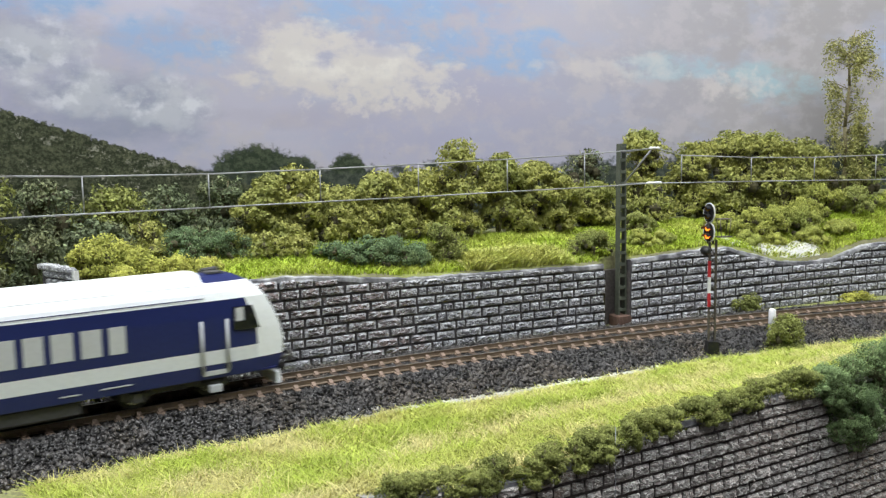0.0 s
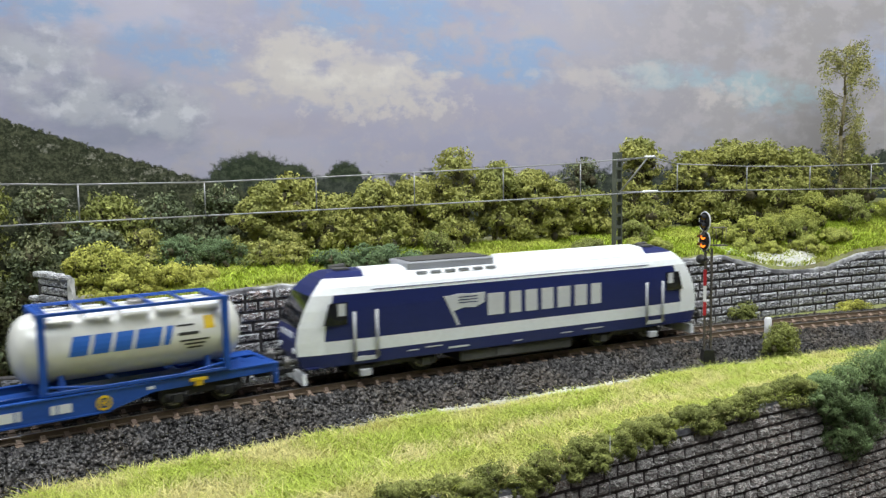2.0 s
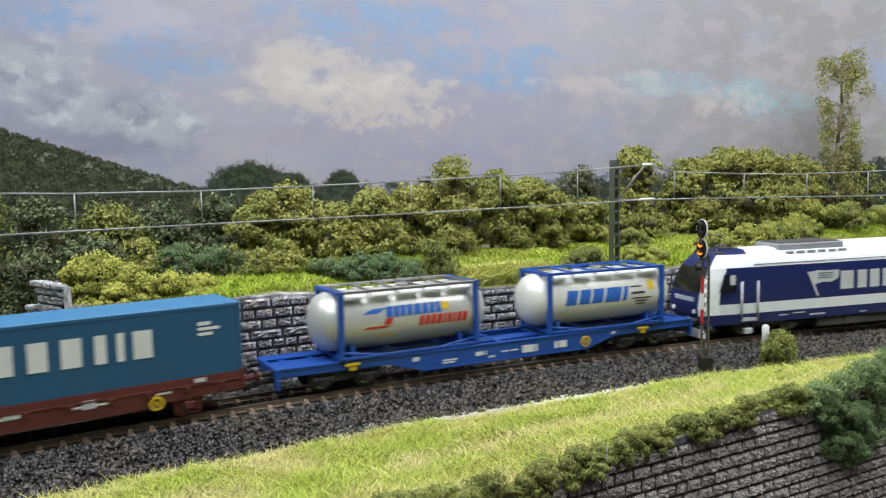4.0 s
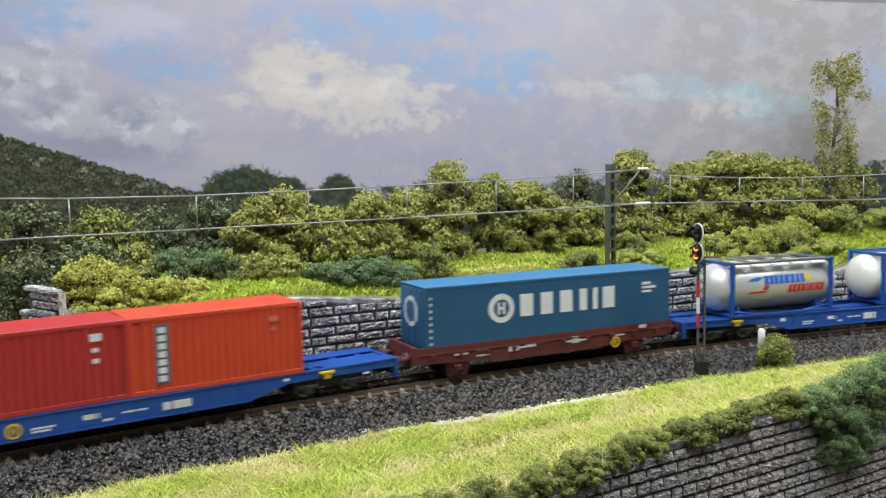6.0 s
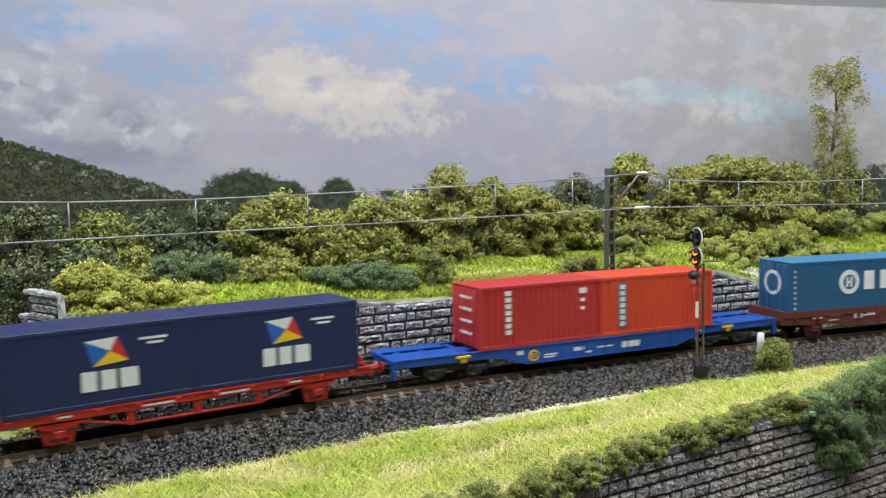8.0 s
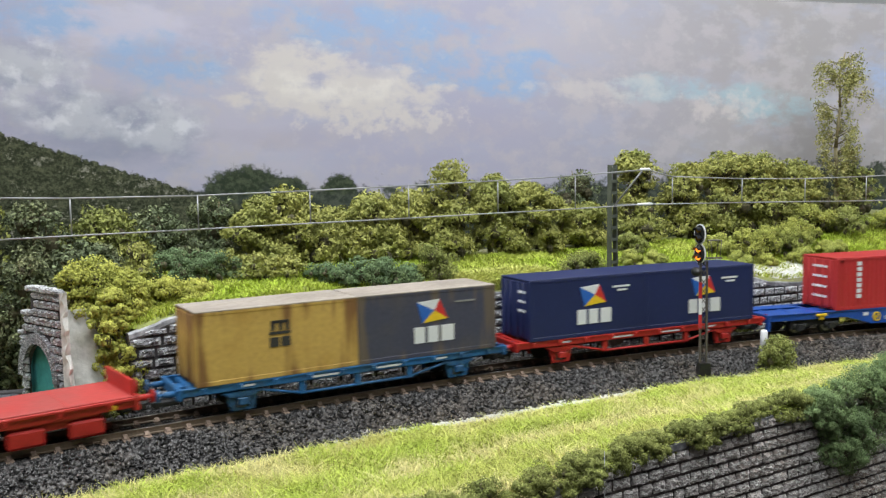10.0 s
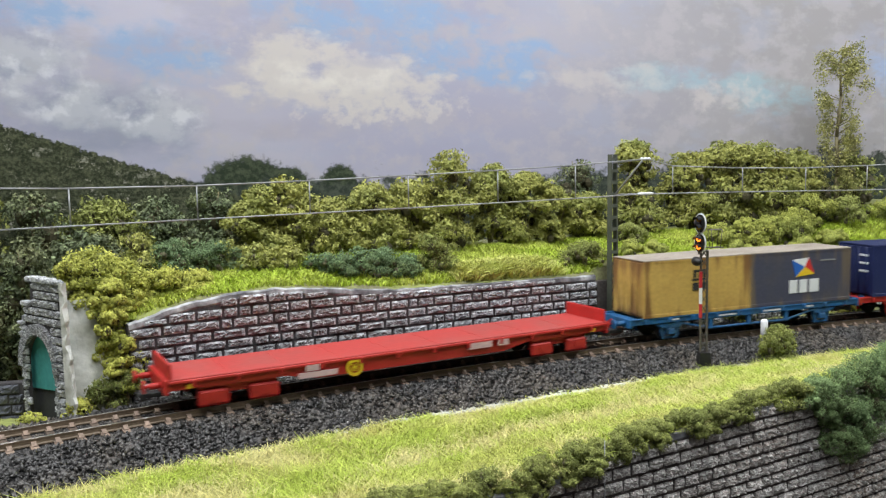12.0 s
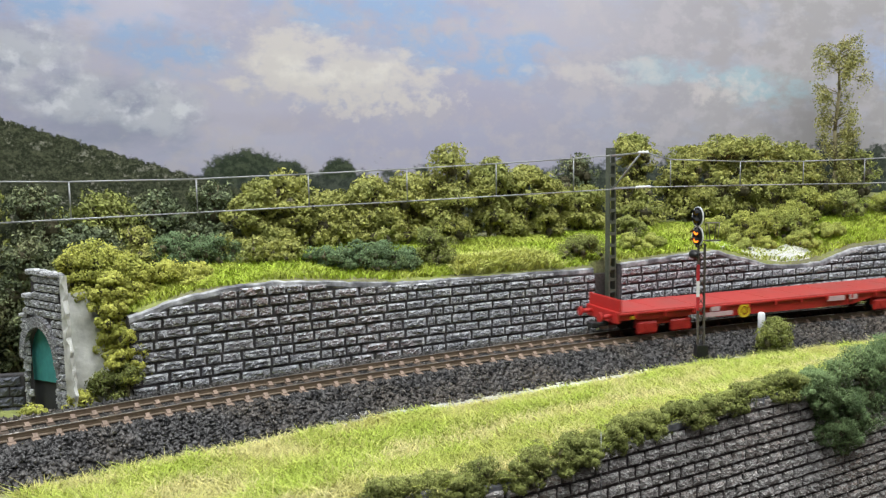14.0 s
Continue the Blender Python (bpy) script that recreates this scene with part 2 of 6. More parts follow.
def backdrop_paint():
    """The printed sky: lavender grey with cream clouds, blue gaps and a wooded hill. Its map gives metres along and up."""
    made = bpy.data.materials.new("printed_sky")
    made.use_nodes = True
    tree = made.node_tree
    n, link = tree.nodes, tree.links.new
    shader = n["Principled BSDF"]
    shader.inputs["Roughness"].default_value = 0.9
    shader.inputs["Specular IOR Level"].default_value = 0.1
    uv = n.new("ShaderNodeUVMap").outputs["UV"]
    split = n.new("ShaderNodeSeparateXYZ")
    link(uv, split.inputs[0])

    def math_node(op, a, b=0.0):
        node = n.new("ShaderNodeMath")
        node.operation = op
        for slot, value in enumerate((a, b)):
            if isinstance(value, (int, float)):
                node.inputs[slot].default_value = value
            else:
                link(value, node.inputs[slot])
        return node.outputs[0]

    def clouds(scale, detail, stretch=1.6, rough=0.55, shift=0.0):
        tex = n.new("ShaderNodeTexNoise")
        tex.inputs["Scale"].default_value, tex.inputs["Detail"].default_value, tex.inputs["Roughness"].default_value = scale, detail, rough
        place = n.new("ShaderNodeMapping")
        place.inputs["Scale"].default_value = (1 / stretch, 1, 1)
        place.inputs["Location"].default_value = (shift, shift * 0.7, 0)
        link(uv, place.inputs["Vector"])
        link(place.outputs[0], tex.inputs["Vector"])
        return tex.outputs["Fac"]

    def smooth(value, low, high):
        node = n.new("ShaderNodeMapRange")
        node.interpolation_type = "SMOOTHSTEP"
        node.inputs["From Min"].default_value, node.inputs["From Max"].default_value = low, high
        link(value, node.inputs["Value"])
        return node.outputs["Result"]

    wisps, puffs, veil, leafy = clouds(0.42, 7, 1.9, 0.62), clouds(0.62, 6, 1.2, 0.6, 7.0), clouds(0.13, 3, 2.2, 0.5, 3.0), clouds(2.6, 6, 1.0, 0.7, 1.0)

    curls, tears = clouds(1.1, 6, 1.1, 0.6, 4.0), clouds(0.8, 6, 1.5, 0.6, 11.0)

    def blob(cx, cz, rx, rz, rough, soft=0.5, grain=None):
        # a soft-edged patch, torn by the clouds
        a = math_node("DIVIDE", math_node("SUBTRACT", split.outputs[0], cx), rx)
        b = math_node("DIVIDE", math_node("SUBTRACT", split.outputs[1], cz), rz)
        r = math_node("ADD", math_node("MULTIPLY", a, a), math_node("MULTIPLY", b, b))
        v = math_node("ADD", math_node("SUBTRACT", 1.0, r), math_node("MULTIPLY", math_node("SUBTRACT", grain or wisps, 0.5), rough))
        return smooth(v, 0.0, soft)

    def over(base, tint, mask, strength=1.0):
        node = n.new("ShaderNodeMix")
        node.data_type = "RGBA"
        link(math_node("MULTIPLY", mask, strength), node.inputs[0])
        if isinstance(base, tuple):
            node.inputs[6].default_value = (*base, 1)
        else:
            link(base, node.inputs[6])
        node.inputs[7].default_value = (*tint, 1)
        return node.outputs[2]

    billow, grainy = clouds(0.85, 5, 1.1, 0.55, 21.0), clouds(7.0, 5, 1.0, 0.7, 2.0)
    grey, cream, blue, slate, white = (0.395, 0.385, 0.495), (0.60, 0.555, 0.535), (0.30, 0.405, 0.60), (0.27, 0.29, 0.38), (0.66, 0.66, 0.70)
    torn = smooth(tears, 0.36, 0.60)
    sky = over(grey, (0.46, 0.44, 0.525), smooth(veil, 0.42, 0.62))
    # Warm grey of the print to the right, darkened to paint lamp falloff.
    sky = over(sky, (0.365, 0.345, 0.345), smooth(split.outputs[0], 6.0, 28.0), 0.92)
    sky = over(sky, (0.40, 0.415, 0.53), smooth(wisps, 0.48, 0.64), 0.45)
    sky = over(sky, (0.48, 0.445, 0.475), smooth(puffs, 0.46, 0.62), 0.6)
    # pale lavender high up, and the blue gaps
    sky = over(sky, (0.52, 0.50, 0.60), blob(-9.0, 15.2, 5.5, 1.3, 5.0, 1.2), 0.8)
    for x, z, rx, rz, tint in ((-7.7, 13.5, 2.6, 1.5, blue), (3.0, 15.9, 6.0, 1.5, blue), (6.2, 14.2, 2.2, 1.2, blue), (-13.0, 15.4, 2.4, 1.0, blue), (9.6, 13.9, 3.6, 1.3, blue),
                               (18.8, 13.2, 3.2, 0.9, (0.36, 0.465, 0.535)), (26.4, 12.3, 3.4, 1.2, (0.36, 0.465, 0.52)), (36.0, 13.2, 3.2, 2.0, (0.34, 0.42, 0.60))):
        sky = over(sky, tint, math_node("MULTIPLY", blob(x, z, rx * 1.25, rz * 1.25, 4.0, 1.0), torn), 1.0)
        sky = over(sky, tint, blob(x, z, rx * 0.8, rz * 0.8, 6.0, 1.6, curls), 0.6)
    # heaped clouds over the hill, with slate undersides
    sky = over(sky, slate, blob(-10.2, 10.6, 5.2, 2.2, 2.4, 1.0), 0.75)
    sky = over(sky, slate, blob(-14.0, 13.2, 2.6, 1.4, 2.4, 1.0), 0.6)
    heap = math_node("MAXIMUM", math_node("MAXIMUM", blob(-13.2, 12.9, 2.6, 1.8, 1.6, 0.7), blob(-11.4, 11.2, 2.8, 1.4, 1.8, 0.7)), blob(-8.0, 10.9, 2.4, 1.6, 1.8, 0.7))
    sky = over(sky, (0.52, 0.53, 0.58), math_node("MULTIPLY", heap, smooth(puffs, 0.38, 0.58)), 0.7)
    sky = over(sky, white, math_node("MULTIPLY", heap, smooth(billow, 0.50, 0.64)), 0.7)
    sky = over(sky, (0.36, 0.37, 0.45), math_node("MULTIPLY", heap, smooth(curls, 0.53, 0.68)), 0.5)
    # low lavender banks
    sky = over(sky, (0.40, 0.37, 0.45), blob(-2.0, 10.2, 6.0, 0.8, 3.0, 1.2), 0.55)
    sky = over(sky, (0.41, 0.38, 0.46), blob(8.0, 10.8, 6.0, 1.0, 3.4, 1.4), 0.5)
    # the large cream cloud: a peak, a broad body and a torn foot
    body = math_node("MAXIMUM", math_node("MAXIMUM", blob(0.0, 12.6, 6.4, 1.7, 4.2, 0.9, tears), blob(-1.8, 13.7, 3.6, 1.6, 4.2, 0.9, tears)), blob(2.4, 11.3, 4.8, 1.0, 6.0, 1.2, curls))
    sky = over(sky, cream, body, 0.9)
    sky = over(sky, (0.74, 0.70, 0.66), math_node("MULTIPLY", blob(-0.2, 13.1, 4.6, 1.4, 2.5, 0.9), smooth(puffs, 0.42, 0.62)), 0.6)
    sky = over(sky, (0.47, 0.45, 0.51), blob(1.9, 13.6, 1.7, 0.34, 3.0, 1.2), 0.7)
    sky = over(sky, (0.48, 0.46, 0.52), math_node("MULTIPLY", body, smooth(curls, 0.52, 0.70)), 0.4)
    sky = over(sky, cream, blob(15.8, 13.1, 5.0, 1.0, 6.0, 1.4, tears), 0.6)
    sky = over(sky, cream, blob(23.4, 12.2, 3.6, 1.1, 6.0, 1.4, curls), 0.6)
    sky = over(sky, (0.53, 0.50, 0.52), smooth(curls, 0.56, 0.74), 0.3)
    # two soft dark trees of the print behind the hedge
    for x, z, rx, rz in ((-4.4, 6.9, 2.5, 1.95), (-2.6, 7.0, 1.5, 1.3), (0.15, 6.9, 1.15, 1.45)):
        crown = over((0.030, 0.042, 0.026), (0.085, 0.10, 0.062), smooth(leafy, 0.42, 0.66))
        shade = blob(x, z, rx, rz * 1.06, 1.3, 0.34, leafy)
        node = n.new("ShaderNodeMix")
        node.data_type = "RGBA"
        link(shade, node.inputs[0])
        link(sky, node.inputs[6])
        link(crown, node.inputs[7])
        sky = node.outputs[2]
    # blurred dark woods low on the print
    woods = over((0.035, 0.045, 0.035), (0.085, 0.095, 0.075), smooth(leafy, 0.4, 0.65))
    low = math_node("ADD", math_node("MULTIPLY", math_node("SUBTRACT", curls, 0.5), 4.2), math_node("MULTIPLY", smooth(split.outputs[0], 8.0, 32.0), 0.9))
    mask = smooth(math_node("SUBTRACT", math_node("ADD", low, 7.5), split.outputs[1]), -0.25, 0.5)
    node = n.new("ShaderNodeMix")
    node.data_type = "RGBA"
    link(mask, node.inputs[0])
    link(sky, node.inputs[6])
    link(woods, node.inputs[7])
    sky = node.outputs[2]
    # the hill
    hill = over((0.028, 0.034, 0.020), (0.115, 0.122, 0.074), smooth(math_node("ADD", math_node("MULTIPLY", leafy, 0.5), math_node("MULTIPLY", grainy, 0.5)), 0.42, 0.62))
    hill = over(hill, (0.36, 0.34, 0.29), math_node("MULTIPLY", smooth(grainy, 0.52, 0.62), smooth(curls, 0.53, 0.60)), 0.8)
    for x, z, rx, rz in ((-13.0, 9.1, 0.7, 0.25), (-11.4, 8.8, 0.35, 0.2), (-9.2, 8.0, 1.0, 0.22), (-8.3, 7.6, 0.5, 0.18)):
        hill = over(hill, (0.40, 0.38, 0.33), math_node("MULTIPLY", blob(x, z, rx, rz, 2.0, 0.8, grainy), smooth(leafy, 0.48, 0.60)), 0.45)
    line = math_node("SUBTRACT", 5.05, math_node("MULTIPLY", split.outputs[0], 0.372))
    line = math_node("ADD", line, math_node("MULTIPLY", math_node("SUBTRACT", leafy, 0.5), 0.9))
    line = math_node("ADD", line, math_node("MULTIPLY", math_node("SUBTRACT", wisps, 0.5), 0.5))
    mask = smooth(math_node("SUBTRACT", line, split.outputs[1]), 0.0, 0.10)
    node = n.new("ShaderNodeMix")
    node.data_type = "RGBA"
    link(mask, node.inputs[0])
    link(sky, node.inputs[6])
    link(hill, node.inputs[7])
    link(node.outputs[2], shader.inputs["Base Color"])
    return made


SKY_PRINT = backdrop_paint()
BOARD = mat("backdrop_board", (0.62, 0.60, 0.57), 0.8, var=0.05, bump=0.1)
ROOM_WALL = mat("white_room_wall", (0.80, 0.80, 0.82), 0.8, var=0.04, fine=200, broad=3, bump=0.1)
ROOM_FLOOR = mat("room_floor", (0.30, 0.27, 0.24), 0.6, var=0.2, fine=60, broad=5, bump=0.1)
TIMBER = mat("layout_timber", (0.42, 0.32, 0.21), 0.7, var=0.2, fine=200, broad=20, bump=0.2)

# ---- the room and the layout's board ----
def room():
    for name, box in (("floor", (-3.2, 3.6, -2.6, 1.5, -1.05, -1.0)), ("ceiling", (-3.2, 3.6, -2.6, 1.5, 1.45, 1.5)), ("wall_north", (-3.2, 3.6, 1.5, 1.6, -1.0, 1.45)),
                      ("wall_south", (-3.2, 3.6, -2.7, -2.6, -1.0, 1.45)), ("wall_east", (3.6, 3.7, -2.6, 1.5, -1.0, 1.45)), ("wall_west", (-3.3, -3.2, -2.6, 1.5, -1.0, 1.45))):
        ob = part(name, Shape().box(*[c / K for c in box]), ROOM_FLOOR if name == "floor" else ROOM_WALL)
        tagged(ob, "wooden room floor" if name == "floor" else "plain white painted room " + name.split("_")[0], name.split("_")[0], kind="structure")


room()


def layout_board():
    """A timber frame that carries the scenery, down to the room's floor."""
    top = Shape()
    ss = np.arange(-150, 215, 4.0)
    for a, b in zip(ss[:-1], ss[1:]):
        v = [at(s, o, z) for s in (a, b) for o, z in ((-5.5, -9.0), (13, -9.0), (13, -8.0), (-5.5, -8.0))]
        top.add(v, [(0, 1, 5, 4), (1, 2, 6, 5), (2, 3, 7, 6), (3, 0, 4, 7)])
    table = empty("layout_table", Matrix(), "timber baseboard table carrying the model scenery", "table")
    part("tabletop", top, TIMBER, table)
    for s in (-140, -80, -30, 20, 70, 130, 200):
        for o in (-3, 10):
            p = at(s, o)
            part("leg", Shape().box(p.x - 2.5, p.x + 2.5, p.y - 2.5, p.y + 2.5, -87.0, -9.0, b=0.3), TIMBER, table)


layout_board()


def ground():
    """One sheet of scenery, fine where it is seen."""
    ss = np.concatenate([np.arange(-150, -20, 6.0), np.arange(-20, 8.8, 0.4), np.array([9.08, 9.13, 10.37, 10.43]), np.arange(10.8, 40, 0.4), np.arange(40, 216, 6.0)])
    shape, rows = Shape(), []
    noise.seed_set(3)
    for s in ss:
        edge, w = front_off(s), (3.35 if 9.1 < s < 10.4 else wall_off(s))
        offs = [edge + 0.02, *np.linspace(edge + 0.3, -3.5, 14), -3.0, -2.3, -1.6, -0.8, 0, 0.8, 1.5, w - 0.1, w + 0.10, w + 0.2, *np.linspace(w + 0.5, w + 2.0, 6), *np.linspace(w + 2.6, 12.0, 8)]
        row = []
        for o in offs:
            p = at(s, o, ground_z(s, o))
            if (o < -3 or o > w + 0.4) and -20 < s < 40:
                p.z += 0.16 * noise.noise(Vector((s * 0.7, o * 0.7, 0))) + 0.05 * noise.noise(Vector((s * 3, o * 3, 5)))
            row.append(p)
        rows.append(row)
    k = len(rows[0])
    shape.add([p for row in rows for p in row], [(a * k + b, (a + 1) * k + b, (a + 1) * k + b + 1, a * k + b + 1) for a in range(len(rows) - 1) for b in range(k - 1)], smooth=True)
    under = [(at(s, 12.0, -8.0), at(s, 12.0, ground_z(s, 12.0))) for s in ss]
    shape.add([p for pair in under for p in pair], [(2 * a, 2 * a + 1, 2 * a + 3, 2 * a + 2) for a in range(len(under) - 1)])
    tagged(part("ground", shape, EARTH), "earth and grass-mat scenery beside the model track", "ground", kind="structure")


ground()


def backdrop():
    ss = np.arange(-46, 80, 2.0)
    shape = Shape()
    v, f = [], []
    for s in ss:
        for o in (12.1, 12.45):
            for z in (-8.0, 18.9):
                v.append(at(s, o, z))
    shape.add([v[4 * i + j] for i in range(len(ss)) for j in (0, 1)], [(2 * i, 2 * i + 1, 2 * i + 3, 2 * i + 2) for i in range(len(ss) - 1)], smooth=True)
    shape.add(v, [face for i in range(len(ss) - 1) for face in ((4 * i + 1, 4 * i + 3, 4 * i + 7, 4 * i + 5), (4 * i + 2, 4 * i + 3, 4 * i + 7, 4 * i + 6))], m=1)
    data = shape.mesh("backdrop", [SKY_PRINT, BOARD])
    layer = data.uv_layers.new(name="metres")
    for loop in data.loops:
        p = data.vertices[loop.vertex_index].co / K
        a = math.atan2(p.y - CY, p.x - CX)
        layer.data[loop.index].uv = ((START - a) * RADIUS, p.z)
    tagged(part("backdrop", data, None), "curved board printed with a cloudy sky and a hill", "backdrop", kind="structure")


backdrop()

# ---- track ----
def railway_track():
    track = empty("railway_track", put(0, 0, 0), "model railway track with brown weathered rails on sleepers", "track", kind="structure")
    back = track.matrix_basis.inverted()
    for side in (-0.72, 0.72):
        profile = [(-0.095, -0.235), (0.095, -0.235), (0.095, -0.20), (0.042, -0.17), (0.038, -0.07), (0.05, -0.045), (0.05, -0.004), (-0.05, -0.004), (-0.05, -0.045), (-0.038, -0.07), (-0.042, -0.17), (-0.095, -0.20)]
        ss = np.concatenate([np.arange(-150, -20, 3.0), np.arange(-20, 40, 1.0), np.arange(40, 213, 3.0)])
        for name, outline, paint in (("rail", profile, RAIL_RUST), ("rail_running_face", [(-0.044, -0.004), (0.044, -0.004), (0.038, 0.0), (-0.038, 0.0)], RAIL_HEAD)):
            k = len(outline)
            v = [at(s, side + o, z) for s in ss for o, z in outline]
            shape = Shape().add(v, [(i * k + j, i * k + (j + 1) % k, (i + 1) * k + (j + 1) % k, (i + 1) * k + j) for i in range(len(ss) - 1) for j in range(k)])
            part(name, shape, paint, track, m=back)
    tie = Shape().box(-0.13, 0.13, -1.28, 1.28, -0.42, -0.24, b=0.02)
    data = tie.mesh("sleeper", [SLEEPER])
    chair = Shape()
    for side in (-0.72, 0.72):
        chair.box(-0.12, 0.12, side - 0.20, side + 0.20, -0.24, -0.205, b=0.01)
        chair.box(-0.12, 0.12, min(side, side * 1.65), max(side, side * 1.65), -0.239, -0.225, b=0.006)
        for d in (-1, 1):
            near, far = side + d * 0.05, side + d * 0.24
            v = [(x, y, z) for x in (-0.075, 0.075) for y, z in ((near, -0.21), (near, -0.10), (side + d * 0.10, -0.10), (far, -0.20), (far, -0.21))]
            chair.add(v, [(0, 1, 2, 3, 4), (5, 9, 8, 7, 6), (1, 6, 7, 2), (2, 7, 8, 3), (3, 8, 9, 4)])
    chairs = chair.mesh("rail_chair", [CHAIR])
    s = -20.0
    rng = random.Random(5)
    while s < 40:
        m = back @ put(s, 0, rng.uniform(-0.008, 0.0), rng.uniform(-0.6, 0.6))
        one = part("sleeper", data, None, track, m=m)
        part("rail_chair", chairs, None, one)
        s += 0.70
    far = Shape()
    for s in [*np.arange(-150, -20, 0.66), *np.arange(40.2, 212, 0.66)]:
        m = put(s, 0, 0)
        v = [(m @ (Vector(p) * K)) / K for p in [(x, y, z) for x in (-0.13, 0.13) for y in (-1.28, 1.28) for z in (-0.42, -0.24)]]
        far.add(v, [(0, 1, 3, 2), (4, 6, 7, 5), (0, 4, 5, 1), (2, 3, 7, 6), (1, 5, 7, 3)])
    tagged(part("sleepers_beyond_view", far, SLEEPER, track, m=back), kind="stuff")
    # ballast bed, near-black so that the gaps between stones look shaded
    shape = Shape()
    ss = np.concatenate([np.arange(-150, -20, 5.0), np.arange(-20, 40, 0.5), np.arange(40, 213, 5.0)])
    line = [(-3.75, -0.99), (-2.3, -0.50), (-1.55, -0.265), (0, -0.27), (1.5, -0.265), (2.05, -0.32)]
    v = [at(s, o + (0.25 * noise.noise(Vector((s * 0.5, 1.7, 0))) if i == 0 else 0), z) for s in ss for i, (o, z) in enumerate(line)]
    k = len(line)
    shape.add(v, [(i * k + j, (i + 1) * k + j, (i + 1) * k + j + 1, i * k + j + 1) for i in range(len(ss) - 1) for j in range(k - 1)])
    tagged(part("ballast_bed", shape, BED), "near-black ballast bed under the track, shade painted between its stones", "ballast", kind="structure")
    # stones
    gen = np.random.default_rng(8)
    n = 50000
    s = gen.uniform(-18, 30, n)
    o = gen.uniform(-3.75, 2.05, n)
    keep = ~((np.abs(np.abs(o) - 0.72) < 0.13) | ((np.abs(((s + 20) / 0.70) % 1.0 - 0.0) < 0.24) & (np.abs(o) < 1.2) & (gen.random(n) < 0.9)))
    keep &= ~((np.abs(((s + 20) / 0.70) % 1.0 - 1.0) < 0.24) & (np.abs(o) < 1.2))
    keep &= gen.random(n) < np.where(o < -3.35, 0.4, 1.0)
    s, o = s[keep], o[keep]
    z = np.interp(o, [p[0] for p in line], [p[1] for p in line]) + np.where(np.abs(o) < 1.2, -0.02, 0.02) + gen.uniform(-0.02, 0.06, len(s)) * (np.abs(o) > 1.5)
    scatter_crumbs("ballast_stones", s, o, z, gen.uniform(0.05, 0.135, len(s)) * np.where(np.abs(o) < 1.5, 0.7, 1.0), BALLAST, gen, "sharp dark grey ballast stones beside the rails", "ballast")


def scatter_crumbs(name, s, o, z, r, paint, gen, label, category):
    """Many small uneven stones in one mesh."""
    n = len(s)
    a = START - s / RADIUS
    centre = np.stack([CX + (RADIUS + o) * np.cos(a), CY + (RADIUS + o) * np.sin(a), z], 1)
    base = np.array([(1, 0, 0), (-1, 0, 0), (0, 1, 0), (0, -1, 0), (0, 0, 1), (0, 0, -1)], float)
    v = base[None] * gen.uniform(0.55, 1.3, (n, 6, 1)) + gen.normal(0, 0.22, (n, 6, 3))
    v = v * gen.uniform(0.5, 1.45, (n, 1, 3))
    ang = gen.uniform(0, 2 * np.pi, n)
    c, d = np.cos(ang)[:, None], np.sin(ang)[:, None]
    v = np.stack([v[..., 0] * c - v[..., 1] * d, v[..., 0] * d + v[..., 1] * c, v[..., 2] * 0.8], -1)
    v = v * r[:, None, None] + centre[:, None]
    tri = np.array([(0, 2, 4), (2, 1, 4), (1, 3, 4), (3, 0, 4), (2, 0, 5), (1, 2, 5), (3, 1, 5), (0, 3, 5)])
    f = (tri[None] + 6 * np.arange(n)[:, None, None]).reshape(-1, 3)
    return tagged(part(name, quick_mesh(name, v.reshape(-1, 3), f, paint), None), label, category, kind="stuff")


railway_track()

# ---- stone walls ----
def stone_variants(count, paints, seed):
    """Rough-hewn blocks of unit length and height, 0.17 m proud of the wall."""
    made = []
    rng = random.Random(seed)
    for _ in range(count):
        nx, nz = 8, 5
        shape, grid = Shape(), []
        for i in range(nx + 1):
            for j in range(nz + 1):
                rim = i in (0, nx) or j in (0, nz)
                x = i / nx + (0 if i in (0, nx) else rng.uniform(-0.05, 0.05)) + (rng.uniform(0.0, 0.03) if i == 0 else 0) - (rng.uniform(0.0, 0.03) if i == nx else 0)
                z = j / nz + (0 if j in (0, nz) else rng.uniform(-0.07, 0.07)) + (rng.uniform(0.0, 0.06) if j == 0 else 0) - (rng.uniform(0.0, 0.06) if j == nz else 0)
                grid.append((x, -0.05 if rim else -rng.uniform(0.07, 0.22), z))
        k = nz + 1
        n = len(grid)
        back = [(x, 0.03, z) for x, y, z in grid]
        faces = [(i * k + j, (i + 1) * k + j, (i + 1) * k + j + 1, i * k + j + 1) for i in range(nx) for j in range(nz)]
        shape.add(grid, faces, 0)
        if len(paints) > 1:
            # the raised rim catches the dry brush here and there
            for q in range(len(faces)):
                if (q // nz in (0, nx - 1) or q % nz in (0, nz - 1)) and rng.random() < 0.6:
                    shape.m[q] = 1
        loop = [i * k for i in range(nx + 1)] + [nx * k + j for j in range(1, k)] + [i * k + nz for i in range(nx - 1, -1, -1)] + [j for j in range(nz - 1, 0, -1)]
        m = len(loop)
        shape.add([grid[i] for i in loop] + [back[i] for i in loop], [(i, m + i, m + (i + 1) % m, (i + 1) % m) for i in range(m)], 0)
        made.append(shape.mesh("stone_block", paints))
    return made


